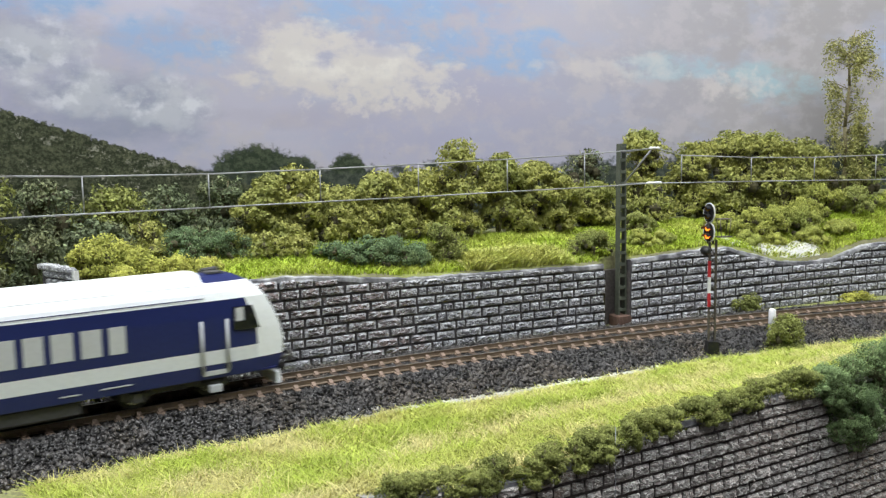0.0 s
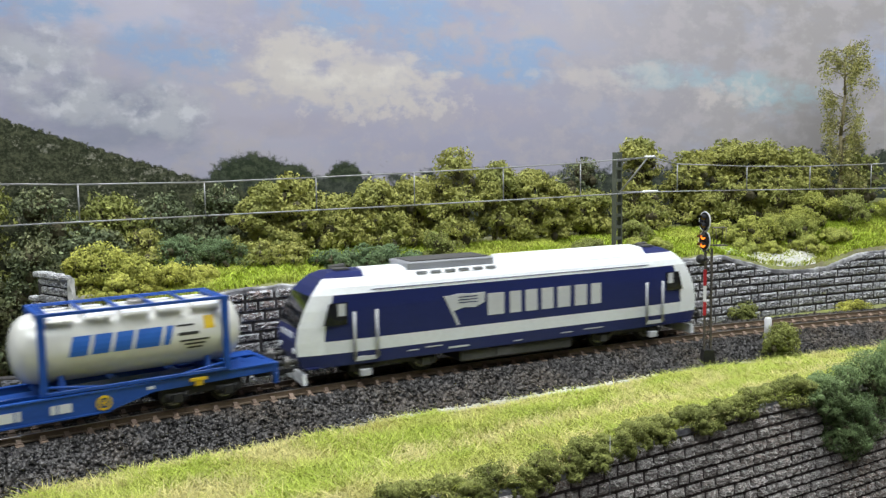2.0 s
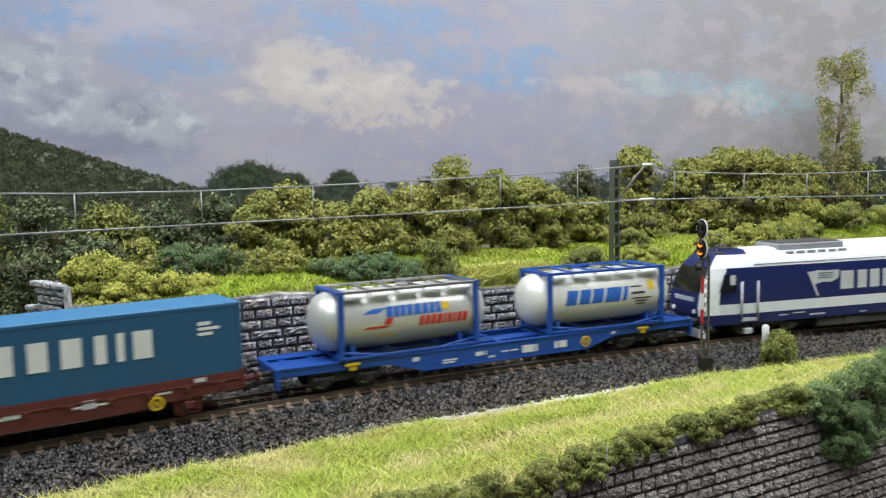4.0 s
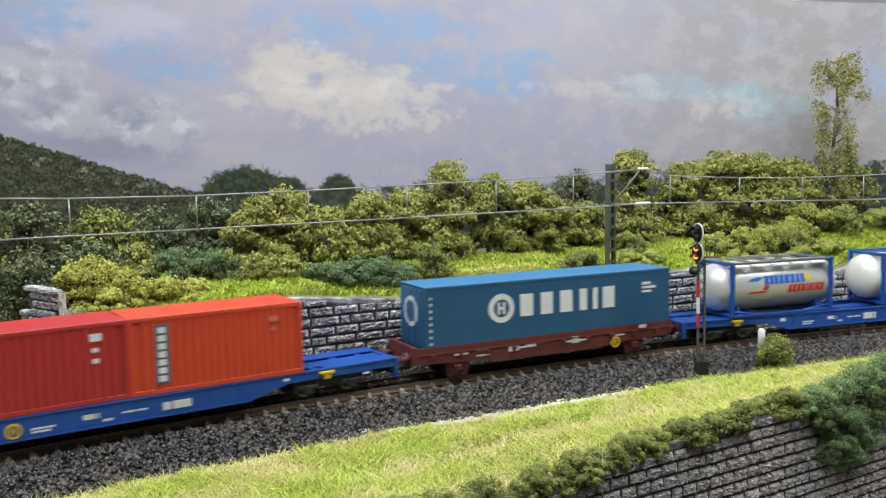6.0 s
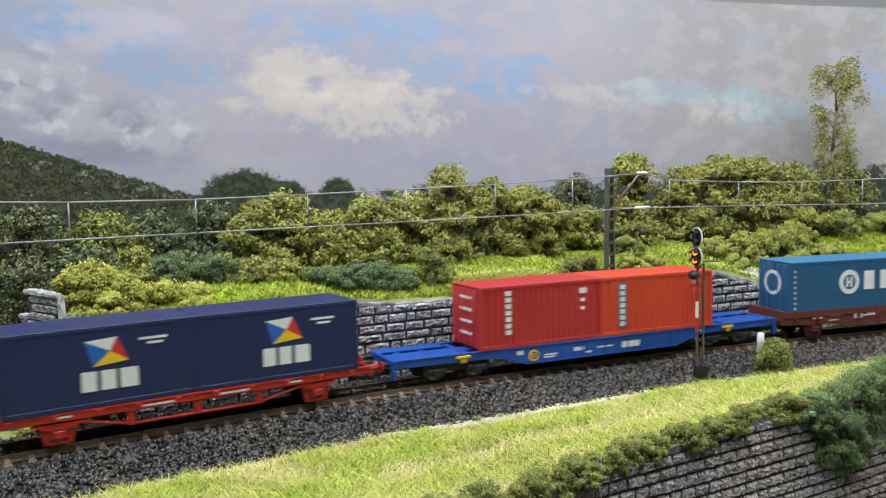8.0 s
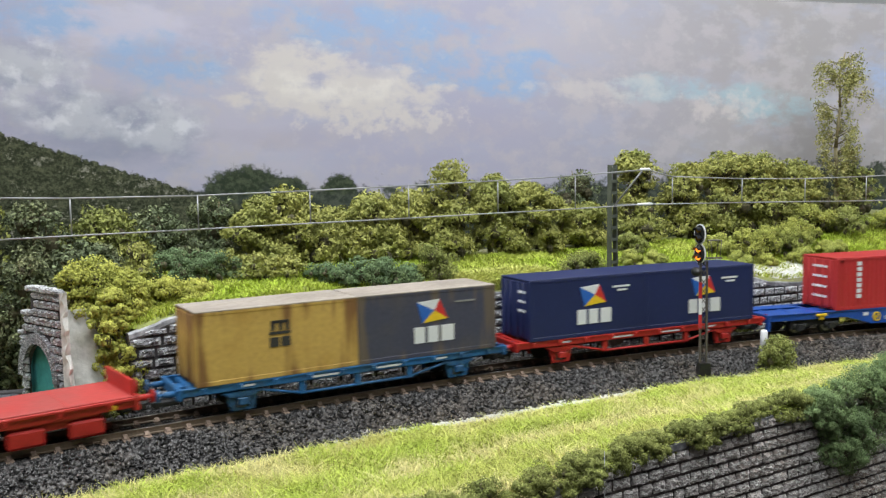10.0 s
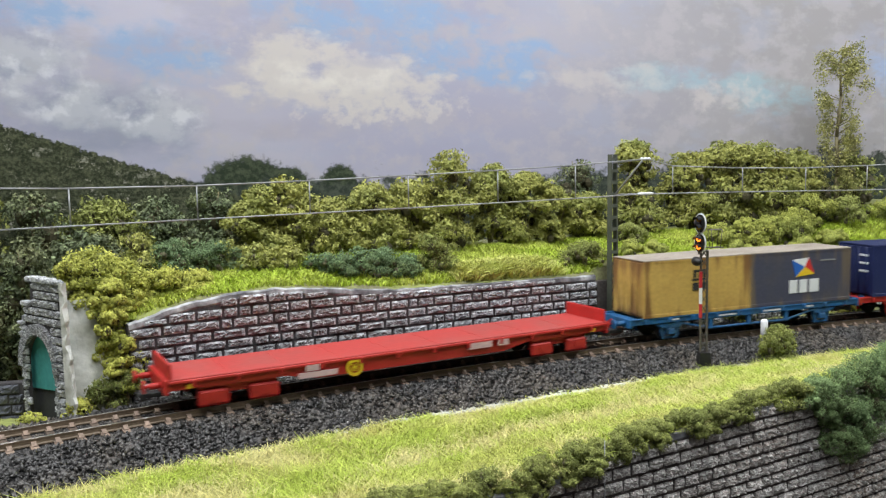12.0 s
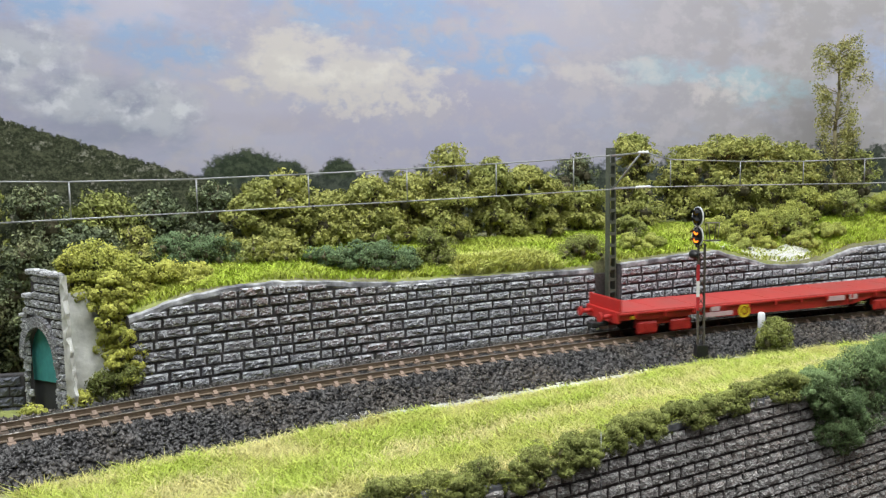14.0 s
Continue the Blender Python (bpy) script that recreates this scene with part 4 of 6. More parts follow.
def container(u, length, paint, top, label, ribs=True, name="shipping_container", floor=1.19):
    """A box container: ribbed or smooth sides, corner posts, rails, doors with bars."""
    ob = vehicle(name, u, label, "container", "containers on the train")
    h, w, x = 2.59, 1.22, length / 2
    z0, z1 = floor, floor + h
    s = Shape()
    if ribs:
        pitch = 0.28
        count = int((length - 0.5) / pitch)
        start = -count * pitch / 2
        for y, d in ((-w, 1), (w, -1)):
            line = [(start, 0.04)]
            for k in range(count):
                a = start + k * pitch
                line += [(a + 0.06, 0.04), (a + 0.10, 0.0), (a + 0.21, 0.0), (a + 0.25, 0.04)]
            line.append((start + count * pitch, 0.04))
            v = [(px, y + d * q, z) for px, q in line for z in (z0 + 0.15, z1 - 0.1)]
            s.add(v, [(2 * i, 2 * i + 2, 2 * i + 3, 2 * i + 1) for i in range(len(line) - 1)])
    else:
        s.box(-x + 0.15, x - 0.15, -w + 0.012, w - 0.012, z0 + 0.1, z1 - 0.08)
    s.box(-x + 0.05, x - 0.05, -w + 0.06, w - 0.06, z0 + 0.02, z1 - 0.04)
    part("side_panel", s, paint, ob)
    part("roof", Shape().box(-x, x, -w, w, z1 - 0.05, z1, b=0.015), top, ob)
    for dx in (-1, 1):
        for y in (-1, 1):
            xs, ys = sorted((dx * x, dx * (x - 0.17))), sorted((y * w, y * (w - 0.16)))
            part("corner_post", Shape().box(xs[0], xs[1], ys[0], ys[1], z0, z1 - 0.05, b=0.012), paint, ob)
    for y in (-1, 1):
        ys = sorted((y * w, y * (w - 0.08)))
        part("bottom_rail", Shape().box(-x + 0.17, x - 0.17, ys[0], ys[1], z0, z0 + 0.16, b=0.012), paint, ob)
        part("top_rail", Shape().box(-x + 0.17, x - 0.17, ys[0], ys[1], z1 - 0.15, z1 - 0.05, b=0.01), paint, ob)
        door = Shape().box(-x - 0.02, -x + 0.05, min(y * 0.02, y * 1.05), max(y * 0.02, y * 1.05), z0 + 0.12, z1 - 0.12, b=0.01)
        leaf = part("door", door, paint, ob)
        for q in (0.3, 0.75):
            part("lock_bar", Shape().tube((-x - 0.04, y * q, z0 + 0.1), (-x - 0.04, y * q, z1 - 0.1), 0.022, seg=6), paint, leaf)
    return ob


def flag_logo(ob, x, z, y, k=1.0):
    """A quartered flag and the word under it as plain shapes."""
    c = (x + 0.80 * k, z + 0.52 * k)
    corners = [(x - 0.05, z + 0.92 * k), (x + 1.05 * k, z + 1.0 * k), (x + 1.45 * k, z + 0.12 * k), (x + 0.2 * k, z)]
    for a, b, paint, name in ((0, 1, MARK_WHITE, "flag_white"), (1, 2, MARK_RED, "flag_red"), (2, 3, YELLOW, "flag_yellow"), (3, 0, MARK_BLUE, "flag_blue")):
        part(name, Shape().prism([corners[a], corners[b], c], y - 0.012, y + 0.03), paint, ob)
    blocks(ob, "lettering", x - 0.18, z - 0.86 * k, (0.66 * k, 0.66 * k, 0.80 * k), 0.70 * k, MARK_WHITE, y, gap=0.0)


def tank_container(u, shell, name_paint, rail_top, label):
    ob = vehicle("tank_container", u, label, "tank", "tank containers on the train")
    x, w, z0, z1 = 3.03, 1.22, 1.22, 3.81
    prof = [(-3.72, 0.02), (-3.70, 0.30), (-3.63, 0.62), (-3.50, 0.88), (-3.30, 1.06), (-3.02, 1.14), (3.02, 1.14), (3.30, 1.06), (3.50, 0.88), (3.63, 0.62), (3.70, 0.30), (3.72, 0.02)]
    part("tank_shell", Shape().lathe(prof, 40).moved(Matrix.Translation((0, 0, 2.55))), shell, ob)
    for a in (-2.35, 2.35):
        part("saddle", Shape().prism([(-1.0, z0), (1.0, z0), (0.8, 1.75), (0, 1.42), (-0.8, 1.75)], a - 0.08, a + 0.08, axis="x"), BLUE, ob)
    for dx in (-1, 1):
        a = dx * 2.92
        for y in (-1, 1):
            ys = sorted((y * w, y * (w - 0.16)))
            part("frame_post", Shape().box(a - 0.11, a + 0.11, ys[0], ys[1], z0, z1, b=0.015), BLUE, ob)
            part("frame_brace", Shape().tube((a, y * 1.14, 1.5), (dx * 1.2, y * 1.14, 1.28), 0.05, seg=6).tube((a, y * 1.12, 1.9), (a, y * 0.7, 1.3), 0.05, seg=6), BLUE, ob)
        for z in (z0 + 0.02, z1 - 0.16):
            part("frame_beam", Shape().box(a - 0.09, a + 0.09, -w + 0.16, w - 0.16, z, z + 0.14, b=0.012), BLUE, ob)
    for y in (-1, 1):
        ys = sorted((y * w, y * (w - 0.10)))
        part("bottom_rail", Shape().box(-2.95, 2.95, ys[0], ys[1], z0, z0 + 0.11, b=0.012), BLUE, ob)
        part("top_rail", Shape().box(-2.9, 2.9, ys[0], ys[1], z1 - 0.11, z1, b=0.012), rail_top, ob)
        # White plates by the walkway paint the lamp's reflections on the tank.
        for k in range(5):
            c = -2.3 + k * 1.15
            part("walkway_highlight", Shape().prism([(min(y * 1.10, y * 0.72), 3.56), (max(y * 1.10, y * 0.72), 3.56), (max(y * 0.98, y * 0.70), 3.63), (min(y * 0.98, y * 0.70), 3.63)], c - 0.45, c + 0.45, axis="x"), WHITE, ob)
    for k in range(6):
        c = -2.72 + k * 1.09
        part("walkway_bar", Shape().box(c - 0.05, c + 0.05, -w + 0.1, w - 0.1, z1 - 0.09, z1 - 0.02), rail_top, ob)
    part("manhole", Shape().lathe([(0, 0.28), (0.14, 0.28), (0.18, 0.2)], 16, axis="z").moved(Matrix.Translation((0.2, 0, 3.66))), STEEL, ob)
    return ob


def tank_marks(ob, rows):
    """Bars that follow the tank's round side: (x, z, widths, h, paint, gap, slant)."""
    for name, x, z, widths, h, paint, gap, slant in rows:
        s = Shape()
        for w in widths:
            v = []
            for i in range(5):
                zz = z + h * i / 4
                y = -math.sqrt(1.152 ** 2 - (zz - 2.55) ** 2)
                v += [(x + slant * i / 4, y, zz), (x + w + slant * i / 4, y, zz), (x + slant * i / 4, y + 0.03, zz), (x + w + slant * i / 4, y + 0.03, zz)]
            s.add(v, [f for i in range(4) for f in ((4 * i, 4 * i + 1, 4 * i + 5, 4 * i + 4), (4 * i, 4 * i + 4, 4 * i + 6, 4 * i + 2), (4 * i + 1, 4 * i + 3, 4 * i + 7, 4 * i + 5))] + [(0, 2, 3, 1), (16, 17, 19, 18)])
            x += w + gap
        part(name, s, paint, ob)


def pocket_wagon(u, label, length=18.9, ring=3.8, plates=((0.6, 0.62, 0.75, 0.30), (2.2, 0.64, 0.62, 0.28))):
    """A four-axle container wagon with deep-bellied side sills."""
    ob = vehicle("container_wagon", u, label, "wagon", "blue container wagons")
    x = length / 2
    for y in (-1, 1):
        ys = sorted((y * 1.26, y * 1.14))
        sill = part("side_sill", Shape().prism([(-x, 0.86), (-x, 1.16), (x, 1.16), (x, 0.86), (5.4, 0.84), (4.0, 0.46), (-4.0, 0.46), (-5.4, 0.84)], ys[0], ys[1]), BLUE, ob)
        ys = sorted((y * 1.30, y * 1.10))
        part("sill_flange", Shape().box(-x, x, ys[0], ys[1], 1.13, 1.18).box(-4.0, 4.0, ys[0], ys[1], 0.43, 0.48), BLUE, ob)
        for k in range(7):
            a = -3.6 + 1.2 * k
            part("sill_rib", Shape().box(a - 0.03, a + 0.03, min(y * 1.24, y * 1.285), max(y * 1.24, y * 1.285), 0.48, 1.13), BLUE, ob)
        for a in (-6.9, 6.9):
            part("brake_handle", Shape().box(a - 0.30, a + 0.30, min(y * 1.27, y * 1.36), max(y * 1.27, y * 1.36), 0.98, 1.10, b=0.02).box(a - 0.12, a + 0.16, min(y * 1.27, y * 1.33), max(y * 1.27, y * 1.33), 0.80, 0.99, b=0.02), YELLOW, ob, "yellow handle")
    part("centre_sill", Shape().box(-x, x, -0.35, 0.35, 0.80, 1.12, b=0.02), BLUE, ob)
    for a in (-9.1, -8.0, -6.6, -4.6, -2.4, -0.2, 2.2, 4.6, 6.6, 8.0, 9.1):
        part("crossbar", Shape().box(a - 0.12, a + 0.12, -1.15, 1.15, 1.02, 1.13, b=0.015), BLUE, ob)
    for d in (-1, 1):
        part("headstock", Shape().box(min(d * x, d * (x + 0.16)), max(d * x, d * (x + 0.16)), -1.3, 1.3, 0.78, 1.18, b=0.02).box(min(d * x, d * (x + 0.14)), max(d * x, d * (x + 0.14)), -1.33, -1.05, 0.40, 0.8, b=0.02), BLUE, ob)
        part("deck_plate", Shape().box(min(d * 6.9, d * x), max(d * 6.9, d * x), -1.2, -0.5, 1.14, 1.175).box(min(d * 6.9, d * x), max(d * 6.9, d * x), 0.5, 1.2, 1.14, 1.175), BLUE, ob)
        buffers(ob, d * (x + 0.16), 1.0)
        coupler(ob, d * x)
        bogie(ob, d * 7.1, BLACK)
    y = -1.26
    for place in plates:
        small_marks(ob, y - 0.012, [place])
    small_marks(ob, y, [(-3.1, 0.70, 0.7, 0.06), (-3.1, 0.60, 0.55, 0.06), (-1.6, 0.74, 0.5, 0.16), (-1.0, 0.60, 0.3, 0.08), (-4.4, 0.84, 0.3, 0.16), (5.2, 0.94, 0.22, 0.10), (-0.4, 0.76, 0.8, 0.06)])
    ring_mark(ob, ring, 0.76, 0.24, YELLOW, y - 0.03, "brake_wheel", 0.7)
    return ob


def two_axle_wagon(u, paint, label, length=13.0, truss=True):
    """A two-axle container wagon: open frame, axle guards with springs, trussed underframe."""
    ob = vehicle("container_wagon", u, label, "wagon", "two-axle container wagons")
    x = length / 2
    for y in (-1, 1):
        ys = sorted((y * 1.24, y * 1.12))
        if truss:
            part("side_sill", Shape().box(-x, x, ys[0], ys[1], 0.90, 1.17, b=0.02), paint, ob)
            bar = Shape().tube((-4.2, y * 1.14, 0.90), (-2.2, y * 1.14, 0.46), 0.055, seg=6).tube((-2.2, y * 1.14, 0.46), (2.2, y * 1.14, 0.46), 0.06, seg=6).tube((2.2, y * 1.14, 0.46), (4.2, y * 1.14, 0.90), 0.055, seg=6)
            part("truss_rod", bar, paint, ob)
            for a in (-2.2, 0, 2.2):
                part("truss_post", Shape().box(a - 0.12, a + 0.12, min(y * 1.09, y * 1.2), max(y * 1.09, y * 1.2), 0.42, 0.92, b=0.02), paint, ob)
        else:
            part("side_sill", Shape().prism([(-x, 0.78), (-x, 1.42), (x, 1.42), (x, 0.78), (3.4, 0.70), (2.6, 0.58), (-2.6, 0.58), (-3.4, 0.70)], ys[0], ys[1]), paint, ob)
        part("sill_flange", Shape().box(-x, x, min(y * 1.28, y * 1.1), max(y * 1.28, y * 1.1), 1.13, 1.18), paint, ob)
        for k in range(10):
            a = -x + 0.7 + k * (length - 1.4) / 9
            part("stanchion_bracket", Shape().box(a - 0.09, a + 0.09, min(y * 1.23, y * 1.32), max(y * 1.23, y * 1.32), 0.94, 1.14, b=0.015), paint, ob)
        for a in (-4.4, 4.4):
            guard = Shape().prism([(a - 0.62, 0.92), (a + 0.62, 0.92), (a + 0.42, 0.22), (a + 0.28, 0.22), (a + 0.2, 0.62), (a - 0.2, 0.62), (a - 0.28, 0.22), (a - 0.42, 0.22)], min(y * 1.02, y * 1.10), max(y * 1.02, y * 1.10))
            guard.box(a - 0.42, a + 0.42, min(y * 1.02, y * 1.1), max(y * 1.02, y * 1.1), 0.16, 0.25)
            guard.box(a - 0.18, a + 0.18, min(y * 1.05, y * 1.26), max(y * 1.05, y * 1.26), 0.36, 0.62, b=0.03)
            for q in range(4):
                guard.box(a - 0.75 + q * 0.12, a + 0.75 - q * 0.12, min(y * 1.08, y * 1.2), max(y * 1.08, y * 1.2), 0.80 - q * 0.05, 0.845 - q * 0.05)
            part("axle_guard", guard, paint, ob)
    for a in np.linspace(-x + 0.4, x - 0.4, 8):
        part("crossbar", Shape().box(a - 0.1, a + 0.1, -1.13, 1.13, 0.96, 1.13, b=0.015), paint, ob)
    part("centre_sill", Shape().box(-x, x, -0.3, 0.3, 0.82, 1.08, b=0.02), paint, ob)
    for d in (-1, 1):
        part("headstock", Shape().box(min(d * x, d * (x + 0.15)), max(d * x, d * (x + 0.15)), -1.28, 1.28, 0.80, 1.20 if truss else 1.5, b=0.02), paint, ob)
        buffers(ob, d * (x + 0.15), 1.0, paint, paint)
        coupler(ob, d * x)
        wheelset(ob, d * 4.4)
    small_marks(ob, -1.24, [(-1.9, 0.98, 1.1, 0.07), (0.6, 0.98, 1.2, 0.07), (3.3, 1.0, 0.5, 0.07), (-4.6, 1.0, 0.6, 0.07)])
    return ob


def flat_wagon(u):
    ob = vehicle("flat_wagon", u, "empty bright red four-axle flat wagon with low end boards", "wagon", "")
    x = 9.3
    part("deck", Shape().box(-x, x, -1.36, 1.36, 1.12, 1.24, b=0.02), RED_DECK, ob, "paler red deck with its sheen in the paint")
    for k in range(8):
        a = -x + (k + 1) * 2 * x / 9
        part("deck_seam", Shape().box(a - 0.02, a + 0.02, -1.3, 1.3, 1.238, 1.246), RED, ob)
    for y in (-1, 1):
        ys = sorted((y * 1.30, y * 1.18))
        part("side_sill", Shape().prism([(-x, 0.84), (-x, 1.13), (x, 1.13), (x, 0.84), (5.2, 0.82), (4.0, 0.58), (-4.0, 0.58), (-5.2, 0.82)], ys[0], ys[1]), RED, ob)
        part("edge_rail", Shape().box(-x, x, min(y * 1.34, y * 1.42), max(y * 1.34, y * 1.42), 1.08, 1.18, b=0.015), RED, ob)
        for k in range(12):
            a = -x + 0.8 + k * (2 * x - 1.6) / 11
            part("stake_pocket", Shape().box(a - 0.07, a + 0.07, min(y * 1.36, y * 1.45), max(y * 1.36, y * 1.45), 0.92, 1.16, b=0.015), RED, ob)
    for d in (-1, 1):
        part("end_board", Shape().box(min(d * (x - 0.1), d * x), max(d * (x - 0.1), d * x), -1.36, 1.36, 1.22, 1.78, b=0.02), RED, ob)
        part("headstock", Shape().box(min(d * x, d * (x + 0.16)), max(d * x, d * (x + 0.16)), -1.36, 1.36, 0.72, 1.24, b=0.02), RED, ob)
        buffers(ob, d * (x + 0.16), 1.0, RED, RED)
        coupler(ob, d * x)
        bogie(ob, d * 6.9, RED)
        for y in (-1, 1):
            for a in (-0.9, 0.9):
                c = d * 6.9 + a
                part("axle_cover", Shape().box(c - 0.56, c + 0.56, min(y * 1.12, y * 1.27), max(y * 1.12, y * 1.27), 0.12, 0.70, b=0.09).tube((c, y * 1.2, 0.46), (c, y * 1.31, 0.46), 0.16, seg=12), RED, ob)
        part("brake_handle", Shape().box(d * 8.6 - 0.12, d * 8.6 + 0.12, -1.38, -1.30, 0.86, 1.02, b=0.02), YELLOW, ob, "yellow handle")
    ring_mark(ob, -2.6, 0.80, 0.33, YELLOW, -1.40, "brake_wheel", 0.62)
    small_marks(ob, -1.42, [(-4.5, 0.90, 0.5, 0.22), (-4.8, 0.66, 1.5, 0.20), (2.3, 0.86, 1.1, 0.24), (3.7, 0.86, 0.5, 0.24)], mat("pink_print", (0.62, 0.42, 0.42), 0.6))
    part("air_tank", Shape().tube((1.2, -0.7, 0.62), (2.8, -0.7, 0.62), 0.18, seg=12), RED, ob)
    return ob


locomotive(-17.45)
pocket_wagon(-37.75, "bright blue container wagon carrying two tank containers", 19.4)
adami = tank_container(-32.7, TANK_WHITE, MARK_BLUE, BLUE, "cream-white tank container in a blue frame on the wagon")
tank_marks(adami, [("lettering", -2.15, 2.35, (0.55, 0.55, 0.55, 0.8, 0.22), 0.62, MARK_BLUE, 0.12, 0.16), ("hazard_plate", 2.2, 2.75, (0.34,), 0.42, YELLOW, 0, 0), ("note", 1.25, 2.9, (0.6,), 0.06, MARK_DARK, 0, 0), ("note", 1.3, 2.6, (0.7,), 0.10, MARK_DARK, 0, 0),
                   ("note", 1.35, 2.38, (1.0,), 0.06, MARK_DARK, 0, 0), ("note", 1.5, 2.25, (0.7,), 0.06, MARK_DARK, 0, 0), ("note", 1.6, 2.12, (0.5,), 0.06, MARK_DARK, 0, 0)])
silver = tank_container(-42.2, TANK_SILVER, MARK_RED, STEEL, "silver tank container with blue and red lettering in a blue frame")
tank_marks(silver, [("lettering", -1.05, 2.68, (0.26, 0.22, 0.22, 0.24, 0.30, 0.26, 0.24, 0.24), 0.40, MARK_BLUE, 0.06, 0.05), ("lettering", 0.35, 2.22, (0.20, 0.20, 0.20, 0.22, 0.12, 0.20, 0.12, 0.20, 0.20), 0.38, MARK_RED, 0.06, 0.05),
                    ("swoosh", -2.0, 2.86, (0.62,), 0.13, MARK_BLUE, 0, 0.25), ("swoosh", -1.75, 2.99, (1.5,), 0.05, MARK_BLUE, 0, 0.3), ("swoosh", -1.15, 2.42, (0.30,), 0.22, MARK_RED, 0, 0.1), ("swoosh", -2.05, 2.28, (1.0,), 0.09, MARK_RED, 0, 0.2),
                    ("hazard_plate", 1.35, 2.78, (0.34,), 0.28, YELLOW, 0, -0.02), ("note", -1.4, 1.93, (0.8,), 0.06, YELLOW, 0, 0)])
brown_wagon = two_axle_wagon(-55.35, BROWN, "oxide brown two-axle wagon carrying a long blue container", 12.5, truss=False)
ring_mark(brown_wagon, 3.3, 0.74, 0.24, YELLOW, -1.28, "brake_wheel", 0.66)
small_marks(brown_wagon, -1.25, [(-3.6, 0.86, 0.6, 0.05), (-3.6, 1.10, 0.6, 0.05), (-2.1, 0.90, 0.5, 0.22), (-1.3, 1.0, 0.5, 0.12), (1.0, 0.92, 0.4, 0.28), (4.6, 1.22, 0.4, 0.14)], LETTER)
# Roof is a lighter copy of the side blue, overhead light painted in.
blue_box = container(-55.1, 12.19, C_BLUE, mat("lit_blue_roof", (0.045, 0.185, 0.37), 0.5, var=0.06, bump=0.05), "long plain blue container with white lettering on a brown wagon", ribs=False, floor=1.24)
blocks(blue_box, "lettering", -1.75, 2.30, (0.78, 0.74, 0.78, 0.46, 0.30, 0.78), 0.92, MARK_WHITE, -1.22, gap=0.22)
ring_mark(blue_box, -2.65, 2.72, 0.60, MARK_WHITE, -1.22)
small_marks(blue_box, -1.22, [(4.55, 3.15, 0.45, 0.12), (4.55, 2.98, 0.75, 0.10), (4.55, 2.80, 0.5, 0.10)])
small_marks(blue_box, -1.22, [(-5.90, 1.5 + 0.26 * k, 0.10, 0.11) for k in range(8)], LETTER)
disc = Shape().lathe([(-6.13, 0.62), (-6.10, 0.62)], 24).moved(Matrix.Translation((0, 0.1, 2.75)))
part("ring_mark", disc, MARK_WHITE, blue_box)
part("ring_mark_centre", Shape().lathe([(-6.145, 0.45), (-6.11, 0.45)], 24).moved(Matrix.Translation((0, 0.1, 2.75))).box(-6.15, -6.11, -0.02, 0.22, 2.4, 3.1), C_BLUE, blue_box)
pocket_wagon(-72.45, "bright blue container wagon carrying two red containers", 19.6, -3.6, ((0.9, 0.64, 0.95, 0.26),))
box_a = container(-75.60, 6.06, C_RED, C_RED, "deep red ribbed container with pale vertical lettering")
for k in range(7):
    small_marks(box_a, -1.22, [(-1.82, 1.75 + k * 0.27, 0.26, 0.19)])
small_marks(box_a, -1.22, [(1.85, 3.2, 0.36, 0.24), (1.9, 2.85, 0.2, 0.14), (1.9, 2.5, 0.2, 0.14)])
for k in range(4):
    part("end_stencil", Shape().box(-3.075, -3.04, -0.55, 0.45, 1.75 + 0.5 * k, 1.86 + 0.5 * k), MARK_WHITE, box_a)
box_b = container(-69.48, 6.06, C_ORANGE, C_ORANGE, "orange-red ribbed container with a grey-blue lettered strip")
part("name_strip", Shape().box(-2.20, -1.74, -1.228, -1.18, 1.52, 3.50), mat("strip_blue_grey", (0.10, 0.13, 0.20), 0.6), box_b)
for k in range(7):
    small_marks(box_b, -1.234, [(-2.10, 1.60 + k * 0.27, 0.26, 0.19)])
small_marks(box_b, -1.22, [(1.75, 3.18, 0.4, 0.18), (1.85, 2.85, 0.2, 0.12)], mat("faded_print", (0.55, 0.16, 0.12), 0.6))
two_axle_wagon(-90.2, RED, "bright red two-axle wagon with trussed frame carrying navy containers", 13.0)
for u in (-93.22, -87.12):
    box = container(u, 6.06, C_NAVY, C_NAVY, "navy blue smooth container with a quartered flag mark", ribs=False)
    flag_logo(box, -0.50, 2.50, -1.22, 0.9)
    small_marks(box, -1.22, [(1.15, 3.20, 0.9, 0.08), (1.4, 3.04, 0.5, 0.08)])
    for k in range(3):
        part("end_stencil", Shape().box(-3.075, -3.04, -0.9, -0.3, 3.2 - 0.4 * k, 3.3 - 0.4 * k), MARK_WHITE, box)
two_axle_wagon(-104.1, BLUE_OLD, "weathered blue two-axle wagon carrying dusty containers", 13.0)
box = container(-101.0, 6.06, C_DULL, DUSTY_TOP, "dusty dark navy container with a quartered flag mark", ribs=False)
flag_logo(box, -0.50, 2.50, -1.22, 0.9)
small_marks(box, -1.22, [(1.15, 3.20, 0.9, 0.06)], mat("dull_print", (0.25, 0.25, 0.25), 0.7))
box = container(-107.12, 6.06, C_OCHRE, DUSTY_TOP, "rust-streaked ochre yellow container with a dark mark", ribs=False)
